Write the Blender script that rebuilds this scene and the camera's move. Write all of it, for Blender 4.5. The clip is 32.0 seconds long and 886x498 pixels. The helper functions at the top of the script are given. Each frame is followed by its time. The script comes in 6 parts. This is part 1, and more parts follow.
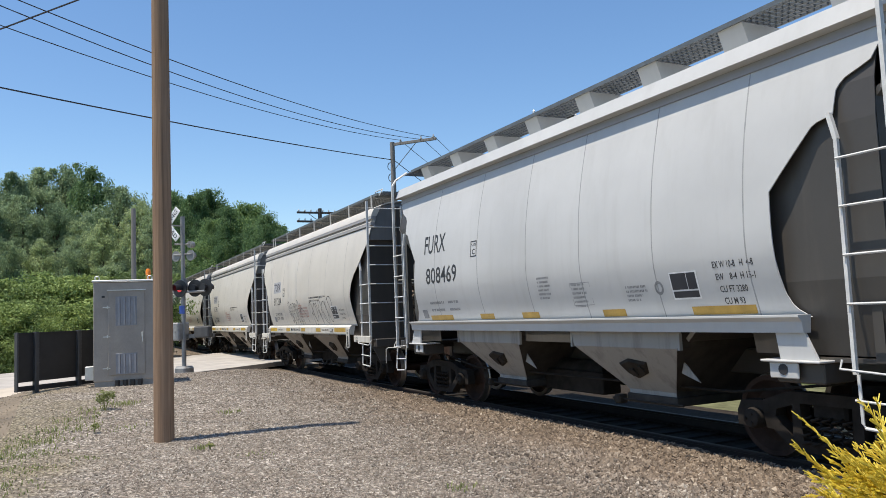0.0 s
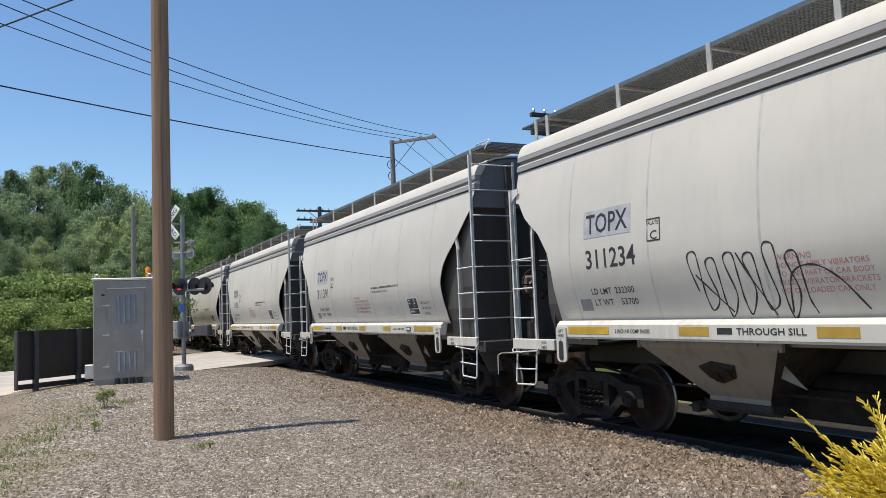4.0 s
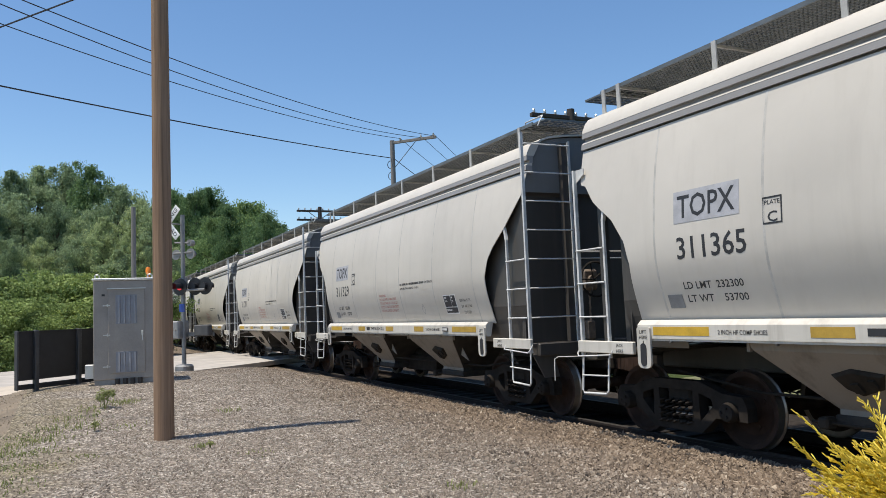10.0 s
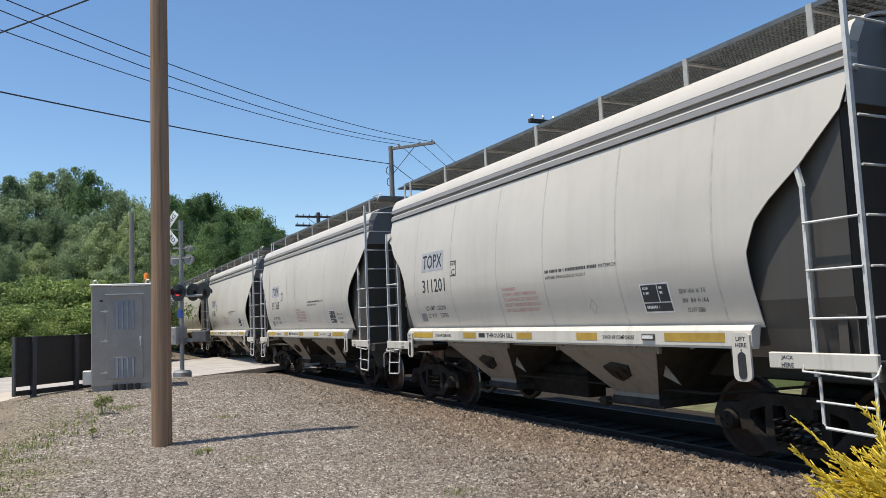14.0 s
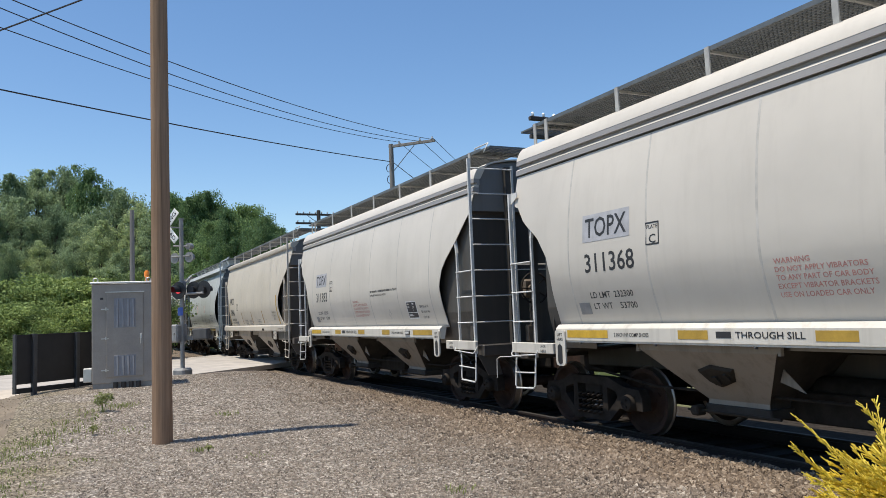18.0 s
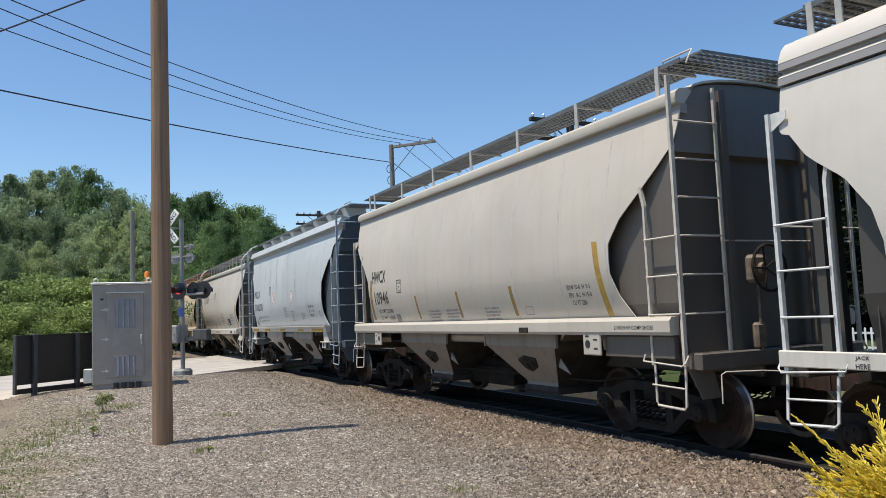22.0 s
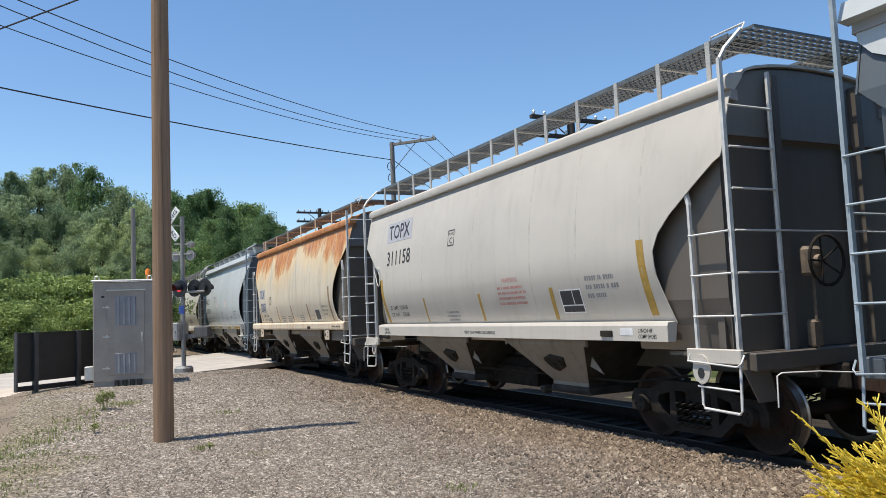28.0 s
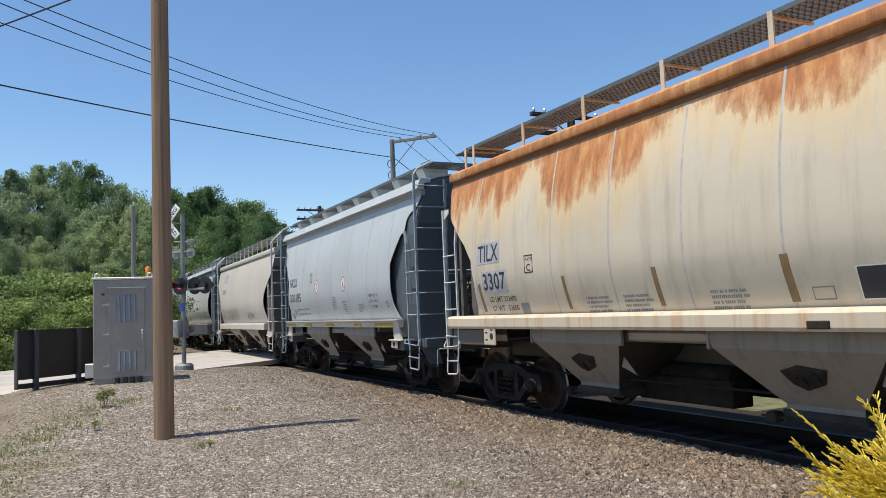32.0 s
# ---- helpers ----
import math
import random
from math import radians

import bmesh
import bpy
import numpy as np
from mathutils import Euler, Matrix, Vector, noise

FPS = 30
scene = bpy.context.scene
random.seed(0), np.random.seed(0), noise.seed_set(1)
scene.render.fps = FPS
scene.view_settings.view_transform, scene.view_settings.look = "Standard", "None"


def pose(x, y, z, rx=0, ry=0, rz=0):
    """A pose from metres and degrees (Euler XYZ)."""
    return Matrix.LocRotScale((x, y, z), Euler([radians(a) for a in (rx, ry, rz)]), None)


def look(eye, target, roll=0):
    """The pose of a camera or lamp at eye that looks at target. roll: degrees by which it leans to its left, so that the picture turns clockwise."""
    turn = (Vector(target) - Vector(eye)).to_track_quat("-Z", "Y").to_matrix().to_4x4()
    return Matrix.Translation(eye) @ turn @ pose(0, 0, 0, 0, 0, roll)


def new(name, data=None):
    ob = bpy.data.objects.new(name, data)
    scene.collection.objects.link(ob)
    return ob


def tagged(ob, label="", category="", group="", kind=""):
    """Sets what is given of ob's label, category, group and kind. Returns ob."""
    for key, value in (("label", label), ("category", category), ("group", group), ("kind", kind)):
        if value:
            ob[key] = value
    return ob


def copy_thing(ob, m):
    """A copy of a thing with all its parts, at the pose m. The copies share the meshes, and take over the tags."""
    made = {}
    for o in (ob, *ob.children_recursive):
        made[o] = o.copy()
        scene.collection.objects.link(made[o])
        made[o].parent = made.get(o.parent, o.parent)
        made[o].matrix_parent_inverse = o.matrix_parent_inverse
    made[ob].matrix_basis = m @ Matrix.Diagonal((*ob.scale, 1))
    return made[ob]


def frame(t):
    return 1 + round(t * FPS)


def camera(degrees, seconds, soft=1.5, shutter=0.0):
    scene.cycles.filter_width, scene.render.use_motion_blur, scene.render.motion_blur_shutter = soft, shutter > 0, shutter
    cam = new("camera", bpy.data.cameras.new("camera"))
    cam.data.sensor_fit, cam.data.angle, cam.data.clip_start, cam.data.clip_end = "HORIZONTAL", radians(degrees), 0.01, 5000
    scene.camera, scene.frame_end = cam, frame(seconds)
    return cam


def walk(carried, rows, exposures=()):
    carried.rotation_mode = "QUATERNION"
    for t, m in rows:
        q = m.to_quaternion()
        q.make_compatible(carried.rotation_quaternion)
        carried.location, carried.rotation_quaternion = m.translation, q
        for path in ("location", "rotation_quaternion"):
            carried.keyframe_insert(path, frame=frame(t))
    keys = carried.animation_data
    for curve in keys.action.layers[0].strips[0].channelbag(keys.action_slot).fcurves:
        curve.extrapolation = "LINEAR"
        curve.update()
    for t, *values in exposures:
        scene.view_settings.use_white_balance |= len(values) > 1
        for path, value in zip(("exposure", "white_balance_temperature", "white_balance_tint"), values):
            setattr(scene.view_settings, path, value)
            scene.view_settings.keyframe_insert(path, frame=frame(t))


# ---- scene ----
TRACK_Y = -7.90      # centreline of the track; the rail tops lie at z = 0
EYE = (0.0, 0.0, 1.76)


def aim(dx, dy):
    """The camera's pose, turned by a few thousandths from its rest."""
    yaw, pitch = -0.45494 + dx / 1345.8, 0.0887 + dy / 1345.8
    way = Vector((math.cos(yaw) * math.cos(pitch), math.sin(yaw) * math.cos(pitch), math.sin(pitch)))
    return look(EYE, Vector(EYE) + way, -2.34)


cam = camera(60.45, 32.0, soft=0.4)
SWAY = ((0.0, 2.4, -7.0), (1.0, 2.4, -8.3), (2.0, 2.5, -8.3), (3.0, 2.4, -8.5), (3.5, 2.4, -9.7), (5.5, 1.8, -10.6), (6.0, 2.2, -11.4), (7.0, 2.4, -11.4), (8.0, 2.4, -11.4), (9.0, 2.4, -11.4), (10.0, 2.4, -9.9), (10.5, 2.4, -8.3), (11.0, 1.5, -6.1), (11.5, 1.4, -3.8), (12.0, 1.2, -2.2), (13.0, 0.0, 0.0), (14.0, -0.7, 0.2), (14.5, -0.3, -0.7), (16.5, -0.2, -3.1), (17.0, 0.5, -3.8), (18.0, 0.0, -3.8), (19.0, 0.0, -3.8), (20.0, 0.2, -3.8), (21.0, 0.2, -3.8), (22.0, 0.4, -2.6), (23.0, 0.5, -2.7), (24.0, 0.9, -3.8), (25.0, 1.2, -5.1), (25.5, 1.1, -4.6), (27.5, 1.3, -6.5), (28.0, 1.8, -7.0), (29.0, 1.2, -7.0), (30.0, 0.9, -7.2), (31.0, 0.9, -8.3), (31.5, 1.7, -9.9), (32.0, 2.2, -11.4))
EXPOSURE = ((0.0, 0.19), (2.0, 0.15), (6.0, 0.10), (14.0, 0.09), (20.0, 0.10), (23.0, 0.12), (25.0, 0.18), (28.0, 0.21), (30.0, 0.13), (32.0, 0.12))     # the camera meters the passing cars
walk(cam, [(t, aim(dx, dy)) for t, dx, dy in SWAY], EXPOSURE)

# ---- light ----
world = bpy.data.worlds.new("sky")
scene.world = world
world.use_nodes = True
wn = world.node_tree.nodes
sky = wn.new("ShaderNodeTexSky")
sky.sky_type, sky.sun_disc = "NISHITA", False
SUN_TO = Vector((0.02, 1.0, 3.05)).normalized()
sky.sun_elevation = math.asin(SUN_TO.z)
sky.sun_rotation = math.atan2(SUN_TO.x, SUN_TO.y)
sky.air_density, sky.dust_density, sky.ozone_density = 1.06, 0.45, 3.0
sky.altitude = 300
wn["Background"].inputs["Strength"].default_value = 0.145
clear = wn.new("ShaderNodeHueSaturation")
clear.inputs["Saturation"].default_value = 1.12
world.node_tree.links.new(sky.outputs[0], clear.inputs["Color"])
world.node_tree.links.new(clear.outputs[0], wn["Background"].inputs["Color"])
sun = new("sun", bpy.data.lights.new("sun", "SUN"))
sun.data.energy, sun.data.angle, sun.data.color = 5.0, radians(0.53), (1.0, 0.925, 0.80)
sun.matrix_basis = look((0, 0, 40), Vector((0, 0, 40)) - SUN_TO)


# ---- materials ----
def nodes_of(name):
    m = bpy.data.materials.new(name)
    m.use_nodes = True
    return m, m.node_tree, m.node_tree.nodes["Principled BSDF"]


class Net:
    """Short hand for wiring a material."""

    def __init__(self, name):
        self.m, self.t, self.b = nodes_of(name)
        self.co = self.t.nodes.new("ShaderNodeTexCoord").outputs["Object"]

    def n(self, kind, operation="", blend=""):
        node = self.t.nodes.new(kind)
        if operation:
            node.operation = operation
        if blend:
            node.data_type, node.blend_type = "RGBA", blend
        return node

    def link(self, a, b):
        self.t.links.new(a, b)

    def shifted(self):
        """Object coordinates moved by a chance of the object's own."""
        info = self.n("ShaderNodeObjectInfo")
        mul = self.n("ShaderNodeVectorMath", operation="SCALE")
        mul.inputs[0].default_value = (37.0, 11.0, 23.0)
        self.link(info.outputs["Random"], mul.inputs["Scale"])
        add = self.n("ShaderNodeVectorMath", operation="ADD")
        self.link(self.co, add.inputs[0]), self.link(mul.outputs[0], add.inputs[1])
        return add.outputs[0]

    def noise(self, co, scale, detail=4.0, rough=0.55, stretch=None):
        if stretch:
            mp = self.n("ShaderNodeMapping")
            mp.inputs["Scale"].default_value = stretch
            self.link(co, mp.inputs["Vector"])
            co = mp.outputs[0]
        t = self.n("ShaderNodeTexNoise")
        t.inputs["Scale"].default_value, t.inputs["Detail"].default_value, t.inputs["Roughness"].default_value = scale, detail, rough
        self.link(co, t.inputs["Vector"])
        return t.outputs["Fac"]

    def ramp(self, fac, *stops):
        r = self.n("ShaderNodeValToRGB")
        e = r.color_ramp.elements
        while len(e) < len(stops):
            e.new(0.5)
        for el, (pos, col) in zip(e, stops):
            el.position = pos
            el.color = (*col, 1) if isinstance(col, tuple) else (col, col, col, 1)
        self.link(fac, r.inputs[0])
        return r.outputs[0]

    def mix(self, fac, a, b, blend="MIX"):
        x = self.n("ShaderNodeMix", blend=blend)
        if isinstance(fac, float):
            x.inputs["Factor"].default_value = fac
        else:
            self.link(fac, x.inputs["Factor"])
        for v, s in ((a, x.inputs[6]), (b, x.inputs[7])):
            if isinstance(v, tuple):
                s.default_value = (*v, 1)
            else:
                self.link(v, s)
        return x.outputs[2]

    def maths(self, op, a, b):
        x = self.n("ShaderNodeMath", operation=op)
        for v, s in ((a, x.inputs[0]), (b, x.inputs[1])):
            if isinstance(v, (int, float)):
                s.default_value = v
            else:
                self.link(v, s)
        return x.outputs[0]

    def bump(self, height, strength, distance=0.01):
        x = self.n("ShaderNodeBump")
        x.inputs["Strength"].default_value, x.inputs["Distance"].default_value = strength, distance
        self.link(height, x.inputs["Height"])
        self.link(x.outputs[0], self.b.inputs["Normal"])

    def done(self, col, rough=0.6, metal=0.0, spec=0.5):
        if isinstance(col, tuple):
            self.b.inputs["Base Color"].default_value = (*col, 1)
        else:
            self.link(col, self.b.inputs["Base Color"])
        if isinstance(rough, float):
            self.b.inputs["Roughness"].default_value = rough
        else:
            self.link(rough, self.b.inputs["Roughness"])
        self.b.inputs["Metallic"].default_value = metal
        self.b.inputs["Specular IOR Level"].default_value = spec
        return self.m


def plain(name, col, rough=0.6, metal=0.0, vary=0.18, scale=6.0, bump=0.15, spec=0.5):
    """A surface of one colour with stains and a fine grain."""
    k = Net(name)
    co = k.shifted()
    n1, n2 = k.noise(co, scale), k.noise(co, scale * 12, 3)
    a = tuple(c * (1 - vary) for c in col)
    b = tuple(min(1, c * (1 + vary)) for c in col)
    c = k.mix(k.ramp(n1, (0.3, 0.0), (0.7, 1.0)), a, b)
    c = k.mix(k.ramp(n2, (0.35, 0.0), (0.75, 0.25)), c, tuple(x * 0.6 for x in col))
    k.bump(n2, bump, 0.004)
    return k.done(c, rough, metal, spec)


def car_paint(name, col, grime=(0.20, 0.17, 0.13), streak=0.35, rust=0.0, rough=0.42):
    """Painted steel: dust in long runs down the side, clouded grime, chips."""
    k = Net(name)
    co = k.shifted()
    cloud = k.noise(co, 0.55, 5, 0.6)
    runs = k.noise(co, 1.0, 6, 0.65, (5.0, 5.0, 0.35))
    fine = k.noise(co, 40, 3)
    dark = tuple(c * 0.88 for c in col)
    c = k.mix(k.ramp(cloud, (0.35, 0.0), (0.7, 1.0)), col, dark)
    c = k.mix(k.maths("MULTIPLY", k.ramp(runs, (0.5, 0.0), (0.8, 1.0)), streak), c, grime)
    if rust:
        sep = k.n("ShaderNodeSeparateXYZ")
        k.link(k.co, sep.inputs[0])
        high = k.ramp(k.maths("MULTIPLY", sep.outputs["Z"], 0.2), (0.52, 0.0), (0.84, 1.0))
        run2 = k.noise(co, 1.0, 12, 0.72, (6.5, 6.5, 0.30))
        patch = k.noise(co, 0.62, 2, 0.5, (1.5, 1.5, 0.25))
        ragged = k.noise(co, 5.0, 10, 0.7, (1.0, 1.0, 0.45))
        amount = k.maths("ADD", k.maths("MULTIPLY", high, 0.25), k.maths("ADD", k.maths("MULTIPLY", run2, 0.20), k.maths("ADD", k.maths("MULTIPLY", patch, 0.40), k.maths("MULTIPLY", ragged, 0.11))))
        stain = k.ramp(amount, (0.485, 0.0), (0.505, 0.6), (0.55, 1.0))
        tone = k.ramp(k.maths("ADD", k.maths("MULTIPLY", run2, 0.6), k.maths("MULTIPLY", ragged, 0.4)), (0.38, (0.64, 0.36, 0.14)), (0.50, (0.50, 0.205, 0.07)), (0.64, (0.29, 0.115, 0.05)))
        wash = k.ramp(amount, (0.38, 0.0), (0.49, 0.65))
        c = k.mix(k.maths("MULTIPLY", wash, rust), c, (0.70, 0.51, 0.26))
        c = k.mix(k.maths("MULTIPLY", stain, rust), c, tone)
    k.bump(k.noise(co, 1.6, 3), 0.25, 0.02)
    r = k.ramp(fine, (0.3, rough - 0.06), (0.8, rough + 0.14))
    return k.done(c, r, 0.0, 0.4)


PAINT_A = car_paint("cream_white_car_paint", (0.605, 0.562, 0.495), streak=0.13)
PAINT_F = car_paint("pale_grey_car_paint", (0.545, 0.54, 0.525), streak=0.13)
PAINT_N = car_paint("pale_blue_car_paint", (0.485, 0.515, 0.52), streak=0.15)
PAINT_H = car_paint("weathered_cream_car_paint", (0.55, 0.497, 0.415), streak=0.18)
PAINT_K = car_paint("dusty_white_car_paint", (0.565, 0.52, 0.455), streak=0.2)
PAINT_RS = car_paint("rust_stained_sill_paint", (0.66, 0.56, 0.42), grime=(0.50, 0.22, 0.07), streak=1.0, rough=0.6)
PAINT_R = car_paint("rust_streaked_car_paint", (0.64, 0.56, 0.43), streak=0.45, rust=1.0, rough=0.55)
# Car paint greyed to stand for shade on the roof band and groove.
BAND_SHADE = car_paint("shaded_band_grey", (0.33, 0.315, 0.305), streak=0.15)
# End colours carry the shade of the recesses; END_UPPER is the lighter wall above.
END_SHADE = car_paint("dark_end_paint", (0.072, 0.065, 0.058), grime=(0.13, 0.11, 0.09), streak=0.35)
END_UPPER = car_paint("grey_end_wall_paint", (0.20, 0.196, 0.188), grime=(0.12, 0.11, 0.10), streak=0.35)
END_WARM = car_paint("dusty_shaded_end_paint", (0.13, 0.112, 0.095), grime=(0.18, 0.145, 0.11), streak=0.4)
END_BLUE = car_paint("shaded_blue_end_paint", (0.10, 0.118, 0.132), grime=(0.12, 0.11, 0.10), streak=0.3)
WELD_K = plain("faint_weld_line", (0.52, 0.48, 0.42), 0.6)
WELD = plain("weld_line", (0.49, 0.465, 0.425), 0.6)
WELD_F = plain("dark_weld_line", (0.33, 0.33, 0.325), 0.6)
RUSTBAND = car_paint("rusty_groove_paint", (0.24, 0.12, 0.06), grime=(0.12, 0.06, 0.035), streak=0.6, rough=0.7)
# Bay slopes and outlet gates are black; only the bay sides keep bay_paint.
BAYDARK = plain("black_underframe_steel", (0.045, 0.039, 0.033), 0.9, 0.0, 0.4, 4.0, 0.3)
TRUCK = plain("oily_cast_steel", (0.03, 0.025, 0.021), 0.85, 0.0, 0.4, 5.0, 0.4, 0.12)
TREAD = plain("worn_wheel_steel", (0.30, 0.27, 0.24), 0.35, 0.8, 0.2)
WHEEL = plain("rusty_wheel_plate", (0.05, 0.03, 0.022), 0.8, 0.0, 0.4, 4.0, 0.4, 0.15)
GRATE = plain("galvanised_grating", (0.17, 0.18, 0.18), 0.5, 0.5)
LADDER = plain("grey_ladder_steel", (0.66, 0.65, 0.62), 0.5, 0.0)
SILLWHITE = car_paint("white_sill_paint", (0.66, 0.62, 0.545), streak=0.5)
YELLOW = plain("yellow_reflective_strip", (0.60, 0.37, 0.035), 0.45)
DULLYELLOW = plain("dulled_yellow_strip", (0.46, 0.29, 0.045), 0.5)
MUSTARD = plain("faded_mustard_strip", (0.42, 0.26, 0.05), 0.55)
OCHRE = plain("dull_ochre_strip", (0.30, 0.185, 0.06), 0.6)
FADED = plain("faded_brown_strip", (0.26, 0.165, 0.075), 0.6)
INK = plain("black_stencil", (0.03, 0.03, 0.032), 0.6)
INK_RED = plain("faded_red_stencil", (0.50, 0.22, 0.19), 0.65)
INK_GREY = plain("grey_stencil", (0.24, 0.24, 0.245), 0.65)
PANEL_GREY = plain("grey_name_panel", (0.42, 0.42, 0.44), 0.6)
BLACKBOX = plain("black_data_panel", (0.03, 0.032, 0.04), 0.5)
WHITEINK = plain("white_stencil", (0.75, 0.75, 0.74), 0.6)
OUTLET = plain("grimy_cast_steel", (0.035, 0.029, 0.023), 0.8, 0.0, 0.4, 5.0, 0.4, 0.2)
BRAKE = plain("dusty_brown_steel", (0.19, 0.145, 0.105), 0.65, 0.0, 0.4, 8.0, 0.3)
POST = plain("weathered_post_steel", (0.44, 0.43, 0.405), 0.55)
GALVED = plain("oily_bare_steel", (0.16, 0.15, 0.14), 0.4, 0.6, 0.4, 8.0, 0.3)
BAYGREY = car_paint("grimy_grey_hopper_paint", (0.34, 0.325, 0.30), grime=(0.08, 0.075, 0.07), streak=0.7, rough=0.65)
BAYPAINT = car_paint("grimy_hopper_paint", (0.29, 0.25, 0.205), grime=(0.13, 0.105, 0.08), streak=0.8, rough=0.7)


# ---- mesh helpers ----
from mathutils.geometry import tessellate_polygon


class Form:
    """A mesh in the making: lists of corners and faces."""

    def __init__(self):
        self.v, self.f = [], []

    def add(self, vs, fs):
        o = len(self.v)
        self.v += [tuple(p) for p in vs]
        self.f += [tuple(i + o for i in f) for f in fs]
        return self

    def box(self, x0, x1, y0, y1, z0, z1, c=0.0):
        if c <= 0:
            vs = [(x, y, z) for x in (x0, x1) for y in (y0, y1) for z in (z0, z1)]
            return self.add(vs, [(0, 1, 3, 2), (4, 6, 7, 5), (0, 4, 5, 1), (2, 3, 7, 6), (0, 2, 6, 4), (1, 5, 7, 3)])
        c = min(c, abs(x1 - x0) * 0.4, abs(y1 - y0) * 0.4, abs(z1 - z0) * 0.4)
        ring = lambda xa, xb, ya, yb, z: [(xa + c, ya, z), (xb - c, ya, z), (xb, ya + c, z), (xb, yb - c, z), (xb - c, yb, z), (xa + c, yb, z), (xa, yb - c, z), (xa, ya + c, z)]
        inner = lambda z: [(min(max(x, x0 + c), x1 - c), min(max(y, y0 + c), y1 - c), z) for x, y, z in ring(x0, x1, y0, y1, z)]
        return self.rings([inner(z0), ring(x0, x1, y0, y1, z0 + c), ring(x0, x1, y0, y1, z1 - c), inner(z1)])

    def rings(self, rs, caps=True, loop=True):
        n, o = len(rs[0]), len(self.v)
        for r in rs:
            self.v += [tuple(p) for p in r]
        for i in range(len(rs) - 1):
            for j in range(n if loop else n - 1):
                a, b = o + i * n + j, o + i * n + (j + 1) % n
                self.f.append((a, b, b + n, a + n))
        if caps:
            self.f += [tuple(o + j for j in reversed(range(n))), tuple(o + (len(rs) - 1) * n + j for j in range(n))]
        return self

    def rod(self, path, r, n=6, r1=None):
        """A round bar along a list of points."""
        pts = [Vector(p) for p in path]
        rs = []
        for i, p in enumerate(pts):
            d = (pts[min(i + 1, len(pts) - 1)] - pts[max(i - 1, 0)]).normalized()
            u = d.cross(Vector((0.31, 0.52, 0.79)) if abs(d.z) > 0.6 else Vector((0, 0, 1))).normalized()
            w = d.cross(u)
            rr = r if r1 is None else r + (r1 - r) * i / (len(pts) - 1)
            rs.append([p + (u * math.cos(6.28319 * k / n) + w * math.sin(6.28319 * k / n)) * rr for k in range(n)])
        return self.rings(rs)

    def prism(self, outline, axis, a, b):
        """An outline in a plane, drawn out from a to b along the axis ('x', 'y' or 'z')."""
        put = {"x": lambda p, t: (t, p[0], p[1]), "y": lambda p, t: (p[0], t, p[1]), "z": lambda p, t: (p[0], p[1], t)}[axis]
        return self.rings([[put(p, t) for p in outline] for t in (a, b)])

    def sheet(self, rows, thick):
        """A grid of points given a thickness along its normal."""
        n, m = len(rows), len(rows[0])
        g = np.array(rows, float)
        du, dv = np.gradient(g, axis=0), np.gradient(g, axis=1)
        nor = np.cross(du, dv)
        nor /= np.linalg.norm(nor, axis=2, keepdims=True) + 1e-12
        back = g + nor * thick
        o = len(self.v)
        self.v += [tuple(p) for p in g.reshape(-1, 3)] + [tuple(p) for p in back.reshape(-1, 3)]
        k = n * m
        for i in range(n - 1):
            for j in range(m - 1):
                a = o + i * m + j
                self.f += [(a, a + m, a + m + 1, a + 1), (k + a, k + a + 1, k + a + m + 1, k + a + m)]
        for i in range(n - 1):
            a, b = o + i * m, o + i * m + m - 1
            self.f += [(a, k + a, k + a + m, a + m), (b, b + m, k + b + m, k + b)]
        for j in range(m - 1):
            a, b = o + j, o + (n - 1) * m + j
            self.f += [(a, a + 1, k + a + 1, k + a), (b, k + b, k + b + 1, b + 1)]
        return self

    def disc(self, c, r, axis, t, n=20, r2=None):
        c = Vector(c)
        e = {"x": (1, 0, 0), "y": (0, 1, 0), "z": (0, 0, 1)}[axis]
        e = Vector(e)
        u = Vector((0, 0, 1)) if axis != "z" else Vector((1, 0, 0))
        w = e.cross(u)
        ring = lambda rr, d: [c + e * d + (u * math.cos(6.28319 * k / n) + w * math.sin(6.28319 * k / n)) * rr for k in range(n)]
        return self.rings([ring(r, -t / 2), ring(r if r2 is None else r2, t / 2)])

    def lathe(self, c, outline, axis="y", n=24):
        """A turned body: outline of (radius, along)."""
        c = Vector(c)
        e = Vector({"x": (1, 0, 0), "y": (0, 1, 0), "z": (0, 0, 1)}[axis])
        u = Vector((0, 0, 1)) if axis != "z" else Vector((1, 0, 0))
        w = e.cross(u)
        return self.rings([[c + e * d + (u * math.cos(6.28319 * k / n) + w * math.sin(6.28319 * k / n)) * r for k in range(n)] for r, d in outline])

    def mesh(self, name, material, smooth=False):
        me = bpy.data.meshes.new(name)
        me.from_pydata(self.v, [], self.f)
        me.materials.append(material)
        if smooth:
            me.shade_smooth()
            me.set_sharp_from_angle(angle=radians(38))
        me.update()
        return me


def part(name, form, material, parent, label="", smooth=False, at=None):
    """Links a form as one mesh under a thing or under a part."""
    me = form if isinstance(form, bpy.types.Mesh) else form.mesh(name, material, smooth)
    ob = new(name, me)
    ob.parent = parent
    if at is not None:
        ob.matrix_basis = at
    if label:
        ob["label"] = label
    return ob


def thing(name, label, category, group="", at=None, form=None, material=None, smooth=False, kind=""):
    ob = new(name, form.mesh(name, material, smooth) if form else None)
    if not form:
        ob.empty_display_size = 0.3
    if at is not None:
        ob.matrix_basis = at
    return tagged(ob, label, category, group, kind)


